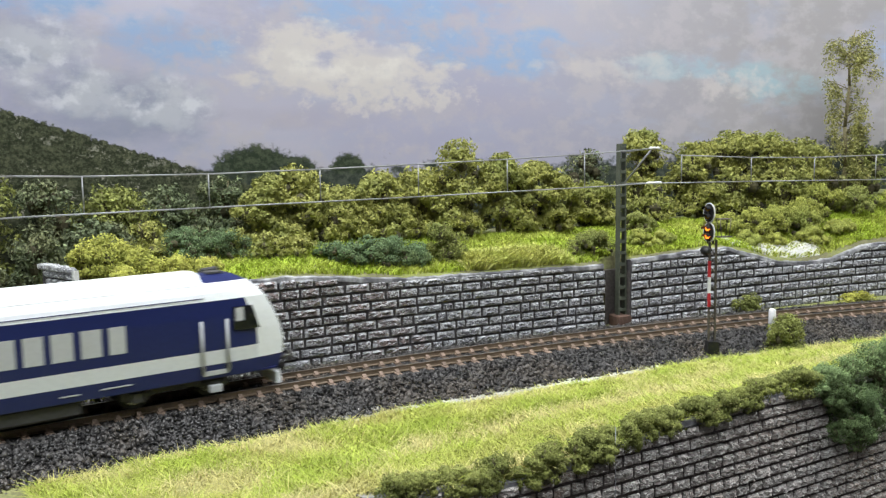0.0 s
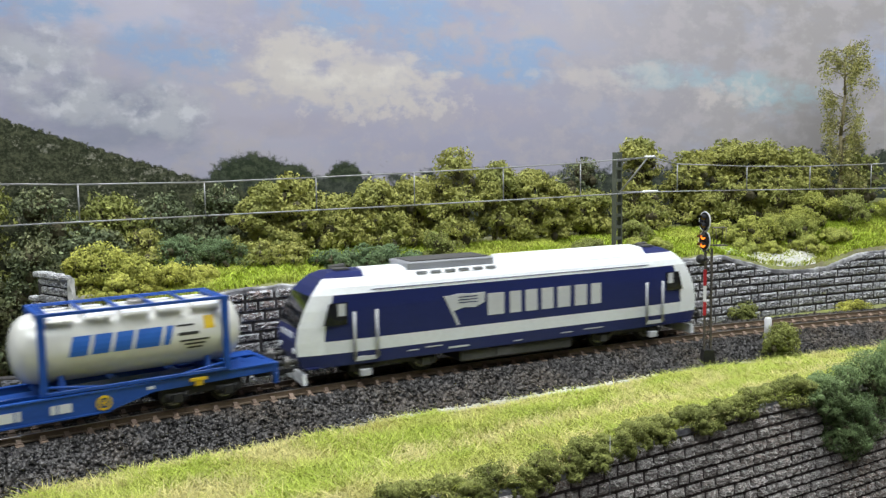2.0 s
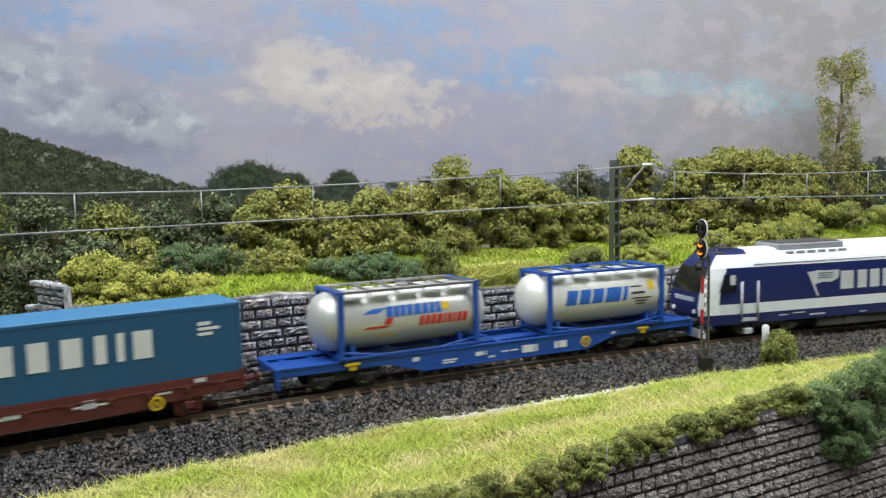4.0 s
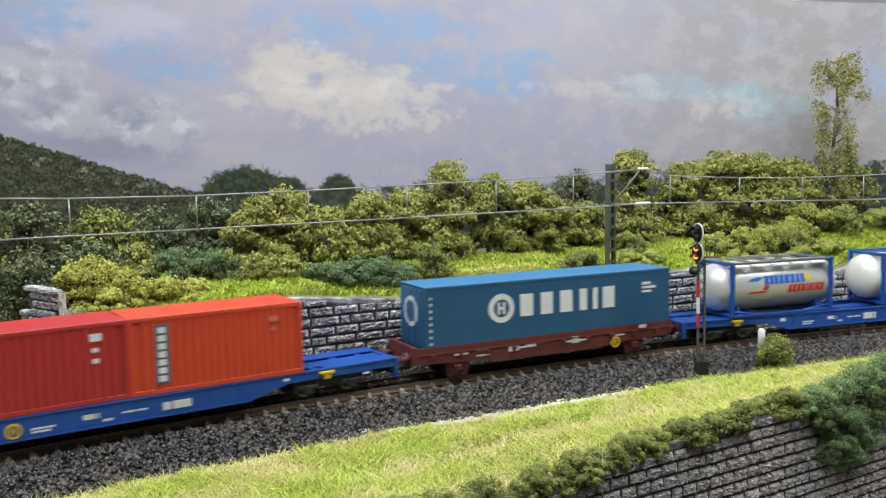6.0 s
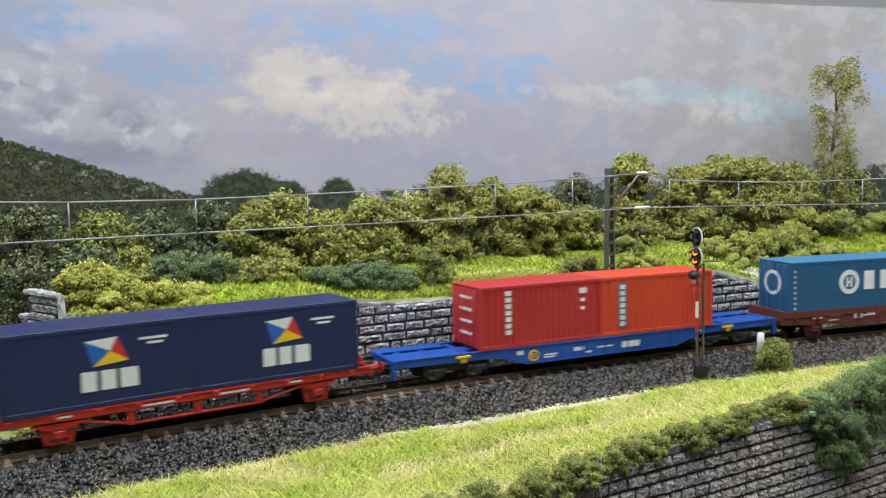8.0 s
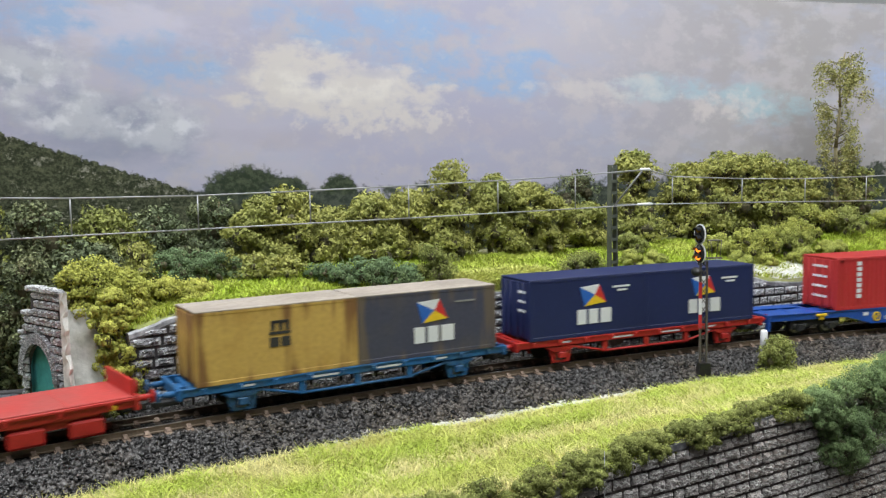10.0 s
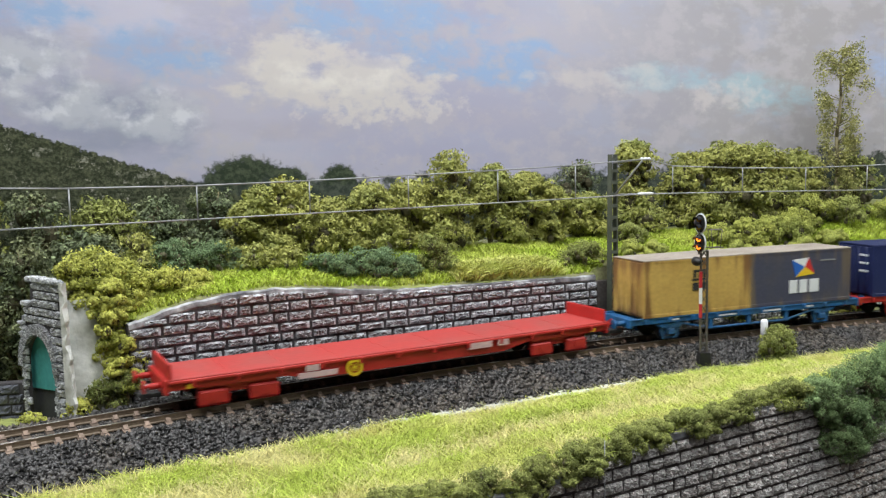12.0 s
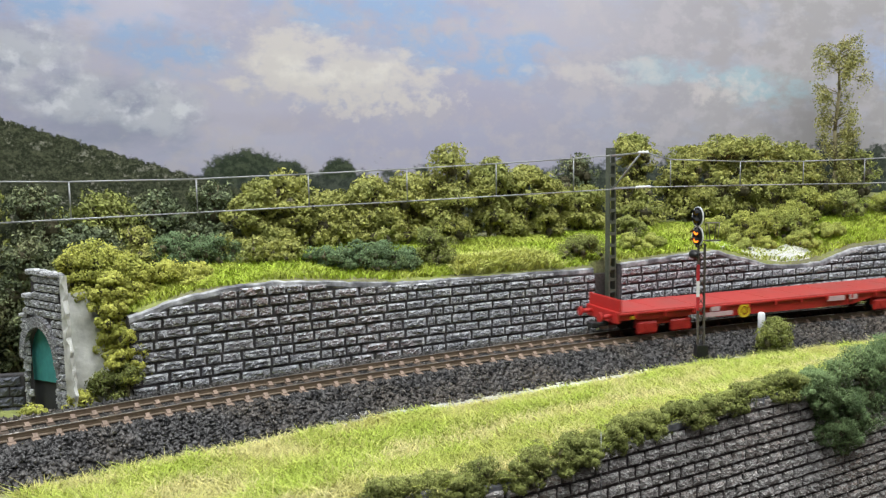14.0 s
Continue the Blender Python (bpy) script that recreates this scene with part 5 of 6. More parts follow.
for a, b, c, d in ((-0.42, 2.72, 0.80, 0.10), (-0.35, 2.85, 0.14, 0.36), (-0.06, 2.85, 0.14, 0.36), (0.20, 2.85, 0.14, 0.36), (-0.35, 3.12, 0.69, 0.10), (-0.40, 2.28, 0.34, 0.34), (0.02, 2.28, 0.34, 0.34)):
    small_marks(box, -1.22, [(a, b, c, d)], MARK_DARK)
flat_wagon(-121.6)

# ---- mast, wires, signal, portal ----
MAST_GREEN = mat("mast_grey_green", (0.085, 0.095, 0.070), 0.6, var=0.2, fine=700, bump=0.1)
WIRE = mat("wire_grey", (0.36, 0.36, 0.37), 0.45, 0.3, var=0.1, bump=0)
SIGNAL_GREY = mat("signal_post_grey", (0.105, 0.09, 0.075), 0.6, var=0.2, bump=0.1)
SIGNAL_BLACK = mat("signal_black", (0.015, 0.015, 0.016), 0.5, var=0.2, bump=0)
SIGNAL_WHITE = mat("signal_white", (0.78, 0.78, 0.80), 0.5, var=0.05, bump=0)
SIGNAL_RED = mat("signal_red", (0.50, 0.03, 0.04), 0.5, var=0.08, bump=0)
FOOTING = mat("rusty_footing", (0.13, 0.075, 0.055), 0.85, var=0.3, fine=600, bump=0.3)
AMBER_GLOW = glow("amber_lamp_glow", (1.0, 0.25, 0.02), 2.2)
DIM_LENS = mat("dark_amber_lens", (0.30, 0.16, 0.02), 0.25, var=0.1, bump=0)


def catenary_mast():
    ob = empty("catenary_mast", put(10.05, 2.45, -0.34), "grey-green lattice catenary mast in the gap of the wall", "mast")
    h = 8.86
    for side in (-1, 1):
        a, b = side * 0.24, side * 0.16
        leg = Shape().add([(x * f, y, z) for z, f in ((0.3, 1.0), (h, 0.72)) for x, y in ((a, -0.16), (b, -0.16), (b, 0.16), (a, 0.16))],
                          [(0, 1, 5, 4), (1, 2, 6, 5), (2, 3, 7, 6), (3, 0, 4, 7), (4, 5, 6, 7)])
        part("mast_leg", leg, MAST_GREEN, ob)
    for k in range(15):
        z = 0.8 + k * 0.56
        f = 1 - 0.28 * z / h
        part("batten", Shape().box(-0.2 * f, 0.2 * f, -0.17, -0.13, z - 0.07, z + 0.07).box(-0.2 * f, 0.2 * f, 0.13, 0.17, z - 0.07, z + 0.07), MAST_GREEN, ob)
    part("footing", Shape().box(-0.42, 0.42, -0.42, 0.42, -0.1, 0.55, b=0.05), FOOTING, ob, "rust-brown footing block")
    # bracket to the wires above the track
    tip = -2.45
    arm = Shape().tube((0, -0.1, 6.85), (0.05, tip + 0.2, 8.52), 0.045, seg=6)
    part("bracket_strut", arm, WIRE, ob)
    part("bracket_arm", Shape().tube((0, -0.1, 8.45), (0.1, tip, 8.62), 0.035, seg=6), WIRE, ob)
    part("registration_arm", Shape().tube((0, -0.1, 6.95), (0.0, tip, 7.03), 0.035, seg=6), WIRE, ob)
    part("insulator", Shape().lathe([(-0.3, 0.03), (-0.2, 0.08), (-0.1, 0.05), (0.0, 0.08), (0.1, 0.05), (0.2, 0.08), (0.3, 0.03)], 10).moved(Matrix.Translation((0.1, tip, 8.62))), SIGNAL_WHITE, ob)
    part("insulator", Shape().lathe([(-0.45, 0.03), (-0.35, 0.065), (0.35, 0.065), (0.45, 0.03)], 10).moved(Matrix.Translation((0.1, tip, 7.04))), SIGNAL_WHITE, ob)
    return ob


catenary_mast()


def overhead_line():
    ob = empty("overhead_line", Matrix(), "grey catenary wire with droppers hung over the track", "wire")
    upper = [(-60, 7.9), (-40, 8.2), (-25, 7.9), (-16.15, 7.78), (-14.13, 7.71), (-9.98, 7.67), (-5.8, 7.73), (-1.64, 7.82), (2.5, 7.93), (6.4, 8.07), (10.2, 8.28), (11.68, 7.93), (15.7, 7.75), (19.51, 7.68), (23.3, 7.72), (27, 7.82), (40, 8.3), (60, 7.8)]
    lower = [(-60, 6.5), (-16, 6.5), (-10, 6.5), (-1.6, 6.53), (6.4, 6.62), (10.1, 6.69), (15.7, 6.61), (23.3, 6.48), (30, 6.5), (60, 6.5)]
    for name, line in (("messenger_wire", upper), ("contact_wire", lower)):
        s = Shape()
        for (a, za), (b, zb) in zip(line[:-1], line[1:]):
            s.tube(at(a, 0, za), at(b, 0, zb), 0.028, seg=6)
        part(name, s, WIRE, ob)
    for s in (-18.3, -14.15, -10.0, -5.8, -1.65, 2.5, 6.4, 11.67, 15.7, 19.5, 23.3, 27.2):
        za, zb = ramp(s, *upper), ramp(s, *lower)
        part("dropper", Shape().tube(at(s, 0, zb), at(s, 0, za), 0.026, seg=6), WIRE, ob)
    for s in (-60, 60):
        p = at(s, 2.45, 0)
        part("end_post", Shape().tube(p - Vector((0, 0, 0.4)), p + Vector((0, 0, 9)), 0.2, 0.14, seg=8).tube(p + Vector((0, 0, 8.2)), at(s, 0, 7.8), 0.05, seg=6).tube(p + Vector((0, 0, 6.6)), at(s, 0, 6.5), 0.05, seg=6), MAST_GREEN, ob)


overhead_line()


def light_signal():
    ob = empty("light_signal", put(10.98, -3.1, -0.74, -20), "lattice railway light signal with a lit amber lamp", "signal")
    part("base", Shape().prism([(-0.28, 0.0), (0.28, 0.0), (0.22, 0.62), (-0.22, 0.62)], -0.22, 0.22), SIGNAL_BLACK, ob, "black base")
    for x in (-0.16, 0.12):
        part("upright", Shape().box(x - 0.035, x + 0.035, -0.06, 0.06, 0.6, 5.05), SIGNAL_GREY, ob)
    for k in range(11):
        z = 0.75 + k * 0.4
        part("lacing", Shape().tube((-0.16, 0, z), (0.12, 0, z + 0.38), 0.018, seg=5).tube((0.12, 0, z), (-0.16, 0, z + 0.38), 0.018, seg=5), SIGNAL_GREY, ob)
    for z0, z1, paint in ((2.15, 2.75, SIGNAL_RED), (2.75, 3.45, SIGNAL_WHITE), (3.45, 4.15, SIGNAL_RED)):
        part("mast_sign", Shape().box(-0.26, -0.14, -0.15, -0.07, z0, z1 - 0.004), paint, ob)
    head = Matrix.Translation((-0.2, 0, 0)) @ Matrix.Rotation(radians(-48), 4, "Z") @ Matrix.Translation((0.29, 0.1, 0))
    for z in (6.22, 5.38):
        rim = [(-0.27 + 0.27 * math.cos(a) * 1.0, z + 0.44 * math.sin(a)) for a in np.linspace(0, 2 * math.pi, 17)[:-1]]
        part("head_rim", Shape().prism([(x - 0.02, q) for x, q in rim], -0.12, -0.06).moved(head), SIGNAL_WHITE, ob, "white rimmed head plate")
        part("head_plate", Shape().prism([(-0.29 + (x + 0.27) * 0.86, z + (q - z) * 0.90) for x, q in rim], -0.16, -0.115).moved(head), SIGNAL_BLACK, ob)
        for dz in (0.17, -0.17):
            lit = z < 6
            lens = Shape().lathe([(-0.03, 0.11), (0.03, 0.09)], 14, axis="y").moved(head @ Matrix.Translation((-0.31, -0.19, z + dz)))
            part("lens", lens, AMBER_GLOW if lit else DIM_LENS, ob, "glowing amber lens" if lit else "unlit amber lens")
            hood = Shape()
            v = [(-0.31 + 0.14 * math.cos(a) - 0.0, y - 0.0, z + dz + 0.14 * math.sin(a)) for y in (-0.16, -0.50) for a in np.linspace(0, math.pi, 8)]
            hood.add(v, [(i, i + 1, 8 + i + 1, 8 + i) for i in range(7)])
            v2 = [(-0.31 + 0.12 * math.cos(a), y, z + dz + 0.12 * math.sin(a)) for y in (-0.16, -0.50) for a in np.linspace(0, math.pi, 8)]
            hood.add(v2, [(i, i + 1, 8 + i + 1, 8 + i) for i in range(7)])
            part("hood", hood.moved(head), SIGNAL_BLACK, ob)
    part("head_bracket", Shape().tube((-0.02, 0, 4.9), (-0.27, -0.05, 5.8), 0.04, seg=6).tube((-0.27, -0.05, 4.9), (-0.27, -0.05, 6.4), 0.03, seg=6), SIGNAL_GREY, ob)
    part("distant_lamp", Shape().lathe([(-0.45, 0.06), (-0.2, 0.20), (0.0, 0.20), (0.08, 0.12)], 14, axis="y").moved(Matrix.Translation((-0.42, -0.1, 4.62))).box(-0.40, -0.1, -0.08, 0.0, 4.55, 4.63), SIGNAL_BLACK, ob)
    part("platform", Shape().box(0.1, 0.75, -0.22, 0.22, 5.16, 5.20).box(0.15, 0.7, -0.2, 0.2, 5.93, 5.96), SIGNAL_GREY, ob)
    for x, y in ((0.2, -0.2), (0.68, -0.2), (0.2, 0.2), (0.68, 0.2)):
        part("platform_rail", Shape().tube((x * 0.7 + 0.13, y, 5.2), (x, y, 5.95), 0.016, seg=5), SIGNAL_GREY, ob)


light_signal()
marker = empty("marker_post", put(15.35, -2.05, -0.44), "white round-topped marker post beside the ballast", "post")
part("post_body", Shape().lathe([(0, 0.17), (1.12, 0.165), (1.2, 0.12), (1.22, 0.04)], 18, axis="z"), SIGNAL_WHITE, marker)


def tunnel_portal():
    turn = pose(-16.06 * K, 31.96 * K, 0, 0, 0, -38) @ Matrix.Translation((0.48 * K, 0, 0)) @ Matrix.Diagonal((0.86, 1, 1, 1))
    ob = empty("tunnel_portal", turn, "grey stone tunnel portal with a turquoise lining behind its arch", "portal")

    def arch(x):
        d = abs(x - 1.5) / 1.2
        return None if d >= 1 else 1.15 + 1.25 * math.sqrt(1 - d * d)

    def top(x):
        return 2.72 if x < 0.35 else (3.45 if x < 0.95 else 4.36)

    rim = [(0, -1.5), (0, 2.72), (0.35, 2.72), (0.35, 3.45), (0.95, 3.45), (0.95, 4.36), (3.42, 4.36), (3.42, -1.5), (2.7, -1.5)]
    rim += [(1.5 + 1.2 * math.cos(a), 1.15 + 1.25 * math.sin(a)) for a in np.linspace(0, math.pi, 17)] + [(0.3, -1.5)]
    part("portal_slab", Shape().prism(rim, 0, 0.14), JOINT, ob)
    rng = random.Random(2)
    stones = stone_variants(6, [STONE_PALE], 12)
    z, row = -1.2, 0
    while z < 4.2:
        h = 0.31
        x = 0.0
        while x < 3.40:
            w = min(rng.uniform(0.32, 0.62), 3.42 - x)
            m = x + w / 2
            lows = [arch(q) or -9 for q in np.linspace(x, x + w, 5)]
            clear = max(lows) + 0.42 if max(lows) > -9 else -9
            inside = abs(m - 1.5) < 1.2 and z < clear
            edge = abs(m - 1.5) < 1.2 + w / 2 and z < 1.3
            if w > 0.22 and not inside and not (edge and 0.30 < m < 2.7) and z + h * 0.6 < min(top(x + 0.02), top(x + w - 0.02)):
                part("stone_block", rng.choice(stones), None, ob, m=Matrix.Translation((x * K, 0, z * K)) @ Matrix.Diagonal((w - 0.04, 0.7, min(h, top(m) - z) - 0.04, 1)))
            x += w
        z += h
    for k in range(21):
        a = math.pi * (k + 0.5) / 21
        cx, cz = 1.5 + 1.24 * math.cos(a), 1.15 + 1.29 * math.sin(a)
        v = Shape().prism([(-0.085, 0.0), (0.085, 0.0), (0.11, 0.40), (-0.11, 0.40)], -0.16, 0.1).moved(Matrix.Translation((cx, 0, cz)) @ Matrix.Rotation(math.pi / 2 - a, 4, "Y"))
        part("arch_stone", v, STONE, ob)
    for k in range(6):
        for x0, x1 in ((0.02, 0.29), (2.71, 3.0)):
            part("leg_stone", Shape().box(x0, x1, -0.10, 0.02, -1.4 + 0.42 * k, -1.03 + 0.42 * k, b=0.03), STONE, ob)
    for step_x0, step_x1, z in ((-0.08, 0.42, 2.72), (0.34, 1.0, 3.45), (0.92, 3.46, 4.36)):
        x = step_x0
        while x < step_x1 - 0.05:
            w = min(rng.uniform(0.32, 0.55), step_x1 - x)
            part("cap_stone", Shape().box(x, x + w - 0.02, -0.16 + rng.uniform(-0.04, 0.05), 0.18, z - 0.02, z + rng.uniform(0.10, 0.20), b=0.045), STONE_PALE, ob)
            x += w
    # broken plaster edge
    gen = random.Random(9)
    edge = Shape()
    zs = np.arange(-1.3, 4.5, 0.22)
    v = []
    for z in zs:
        w = 0.03 + gen.uniform(0, 0.22) + 0.17 * int((4.4 - z) / 1.15)
        v += [(3.42, -0.05, z), (3.42 + w, -0.02 + gen.uniform(-0.05, 0.05), z), (3.42 + w * gen.uniform(0.6, 1.2), 0.06, z), (3.42 + w * 0.6, 0.18, z)]
    edge.add(v, [(4 * i + j, 4 * i + j + 1, 4 * i + 5 + j, 4 * i + 4 + j) for i in range(len(zs) - 1) for j in range(3)])
    part("broken_edge", edge, PLASTER_WHITE, ob, "white broken plaster edge")
    part("lining", Shape().prism([(-0.12, 0.25), (2.8, 0.42), (2.8, 2.6), (-0.12, 2.6)], 0.26, 0.32), TURQUOISE, ob, "turquoise foam lining")
    # Upright dark panel at the arch's foot stands in for shade inside.
    part("tunnel_shade_panel", Shape().box(-0.6, 2.85, 0.36, 0.42, -1.5, 0.6), DARK, ob)


STONE_PALE = mat("pale_painted_stone", (0.44, 0.44, 0.455), 0.8, var=0.35, fine=1100, broad=50, bump=0.9, other=(0.24, 0.24, 0.25), random_object=0.2, veins=((0.74, 0.74, 0.76), 420, 0.08), still=True)
PLASTER_WHITE = mat("white_plaster", (0.66, 0.65, 0.62), 0.9, var=0.1, fine=500, broad=80, bump=0.4, other=(0.42, 0.41, 0.37), mix=0.4)
tunnel_portal()


def plaster_slope():
    """The bare plaster bank between the portal and the wall."""
    s = Shape()
    ss, zs = np.linspace(-14.2, -11.85, 14), np.linspace(-0.4, 3.6, 16)
    v = []
    for a in ss:
        for z in zs:
            k = (z + 0.4) / 4
            v.append(at(a, 2.42 + 1.1 * k + 0.16 * noise.noise(Vector((a * 1.3, z * 1.1, 2))) + 0.22 * max(0, -13.4 - a), z))
    n = len(zs)
    s.add(v, [(i * n + j, (i + 1) * n + j, (i + 1) * n + j + 1, i * n + j + 1) for i in range(len(ss) - 1) for j in range(n - 1)], smooth=True)
    tagged(part("plaster_bank", s, PLASTER), "bare pale plaster bank beside the portal", "bank", kind="structure")
    # Back and cheeks of the mast's gap, coloured dark to paint its shade.
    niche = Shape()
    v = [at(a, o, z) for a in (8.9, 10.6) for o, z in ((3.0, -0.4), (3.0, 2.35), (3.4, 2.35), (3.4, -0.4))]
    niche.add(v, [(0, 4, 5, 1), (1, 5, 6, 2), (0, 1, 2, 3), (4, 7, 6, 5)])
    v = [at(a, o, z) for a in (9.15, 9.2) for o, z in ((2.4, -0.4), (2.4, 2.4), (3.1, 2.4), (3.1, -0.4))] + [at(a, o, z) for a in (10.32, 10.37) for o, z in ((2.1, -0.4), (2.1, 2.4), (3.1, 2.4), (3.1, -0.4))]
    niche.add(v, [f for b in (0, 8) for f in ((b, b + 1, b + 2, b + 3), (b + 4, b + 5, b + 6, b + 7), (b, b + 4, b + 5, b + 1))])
    tagged(part("wall_niche", niche, mat("shaded_recess_brown", (0.10, 0.085, 0.08), 0.85, var=0.3, fine=700, bump=0.4)), "brown recess in the wall behind the mast, darkened to paint its shade", "wall", kind="structure")


plaster_slope()
low_wall = empty("wall_side", Matrix(), "low dark grey stone wall beyond the portal", "wall", kind="structure")
low_pose = pose(-22.2 * K, 30.7 * K, 0, 0, 0, 12)
part("wall_body", Shape().box(0, 6.4, 0, 0.4, -1.6, 0.42, b=0.03), JOINT, low_wall, m=low_pose)
LOW_STONES = stone_variants(5, [mat("slate_blue_stone", (0.17, 0.175, 0.205), 0.8, var=0.3, fine=1300, broad=70, bump=0.6, random_object=0.2)], 31)
rng_low = random.Random(4)
for row in range(5):
    x = 0.0
    while x < 6.2:
        w = min(rng_low.uniform(0.55, 1.1), 6.4 - x)
        part("stone_block", rng_low.choice(LOW_STONES), None, low_wall, m=low_pose @ Matrix.Translation((x * K, 0, (-1.55 + row * 0.39) * K)) @ Matrix.Diagonal((w - 0.05, 0.8, 0.34, 1)))
        x += w

# ---- plants ----
OLIVE = mat("olive_leaves", (0.345, 0.345, 0.085), 0.75, var=0.2, fine=500, broad=40, bump=0, island=0.2, other=(0.24, 0.262, 0.064), still=True)
OLIVE_DARK = mat("dark_olive_foam", (0.245, 0.265, 0.066), 0.85, var=0.2, fine=500, broad=60, bump=0, island=0.35, other=(0.175, 0.20, 0.05), still=True)
YELLOW_GREEN = mat("yellow_green_foam", (0.44, 0.435, 0.082), 0.85, var=0.2, fine=500, broad=50, bump=0, island=0.28, other=(0.335, 0.355, 0.065), still=True)
OLIVE_YELLOW = mat("olive_yellow_foam", (0.33, 0.345, 0.068), 0.85, var=0.2, fine=500, broad=50, bump=0, island=0.3, other=(0.23, 0.26, 0.052), still=True)
# Dark brown of the crown cores: paints shade into gaps between clumps.
GAP_SHADE = mat("gap_shade_core", (0.085, 0.075, 0.038), 0.9, var=0.3, fine=700, bump=0.3)
TEAL_GREEN = mat("blue_green_foam", (0.115, 0.175, 0.075), 0.85, var=0.2, fine=500, broad=70, bump=0, island=0.5, other=(0.145, 0.195, 0.07))
TRAIL_GREEN = mat("trailing_green_foam", (0.19, 0.27, 0.105), 0.85, var=0.2, fine=500, broad=70, bump=0, island=0.4, other=(0.15, 0.225, 0.09), still=True)
DEEP_GREEN = mat("deep_green_leaves", (0.125, 0.155, 0.075), 0.8, var=0.25, fine=500, broad=50, bump=0, island=0.6, other=(0.18, 0.185, 0.085))
BIRCH_LEAF = mat("birch_leaves", (0.30, 0.295, 0.09), 0.7, var=0.2, fine=500, broad=60, bump=0, island=0.4, other=(0.36, 0.34, 0.12))
BARK = mat("twig_bark", (0.20, 0.17, 0.085), 0.85, var=0.25, fine=700, bump=0.2)
GRASS = mat("static_grass", (0.42, 0.50, 0.07), 0.75, var=0.12, fine=200, broad=28, bump=0, island=0.40, other=(0.52, 0.53, 0.13))
GRASS_UP = mat("bank_grass", (0.42, 0.52, 0.055), 0.75, var=0.12, fine=200, broad=28, bump=0, island=0.40, other=(0.52, 0.55, 0.11))
STRAW = mat("straw_grass", (0.64, 0.58, 0.24), 0.75, var=0.12, fine=200, broad=40, bump=0, island=0.35, other=(0.47, 0.44, 0.12))
PALE_GRASS = mat("pale_grass", (0.60, 0.60, 0.19), 0.75, var=0.12, fine=200, broad=40, bump=0, island=0.3, other=(0.50, 0.53, 0.12))


def leaf_mesh(name, points, size, paint, gen, crumb, out=None):
    """Leaves (folded quads) or foam crumbs (small pyramids) at the points, facing roughly outwards where out says so."""
    n = len(points)
    face = gen.normal(0, 1, (n, 3)) if out is None else out + gen.normal(0, 0.34, (n, 3))
    face /= np.linalg.norm(face, axis=1, keepdims=True) + 1e-9
    a = np.cross(face, gen.normal(0, 1, (n, 3)))
    a /= np.linalg.norm(a, axis=1, keepdims=True) + 1e-9
    b = np.cross(face, a)
    k = size * gen.uniform(0.6, 1.4, (n, 1))
    if crumb:
        v = np.stack([points + a * k * 0.5, points - a * k * 0.3 + b * k * 0.45, points - a * k * 0.3 - b * k * 0.45, points + face * k * 0.45], 1)
        tri = np.array([(0, 1, 3), (1, 2, 3), (2, 0, 3)])
    else:
        v = np.stack([points - a * k * 0.55, points + b * k * 0.30 + face * k * 0.12, points + a * k * 0.55, points - b * k * 0.30 + face * k * 0.12], 1)
        tri = np.array([(0, 1, 2), (0, 2, 3)])
    f = (tri[None] + 4 * np.arange(n)[:, None, None]).reshape(-1, 3)
    return quick_mesh(name, v.reshape(-1, 3), f, paint)


def tufts(gen, blobs, count, size):
    """Points and outward directions over small round clumps that cover the blobs (x, y, z, r), with gaps between them."""
    blobs = np.array(blobs)
    weight = blobs[:, 3] ** 2
    m = int(max(10, min(count // 14, 3.4 * weight.sum() / size ** 2)))
    pick = gen.choice(len(blobs), m, p=weight / weight.sum())
    d = gen.normal(0, 1, (m, 3))
    d[:, 2] = np.abs(d[:, 2]) * 0.8 + d[:, 2] * 0.4
    d /= np.linalg.norm(d, axis=1, keepdims=True)
    heart = blobs[pick, :3] + d * blobs[pick, 3:4] * gen.uniform(0.75, 1.12, (m, 1))
    per = count // m
    e = gen.normal(0, 1, (m, per, 3)) + d[:, None] * 0.7
    e /= np.linalg.norm(e, axis=2, keepdims=True)
    r = size * gen.uniform(0.55, 1.25, (m, 1, 1)) * gen.uniform(0.62, 1.12, (m, per, 1))
    points = heart[:, None] + e * r * np.array([1, 1, 0.85])
    return points.reshape(-1, 3), e.reshape(-1, 3)


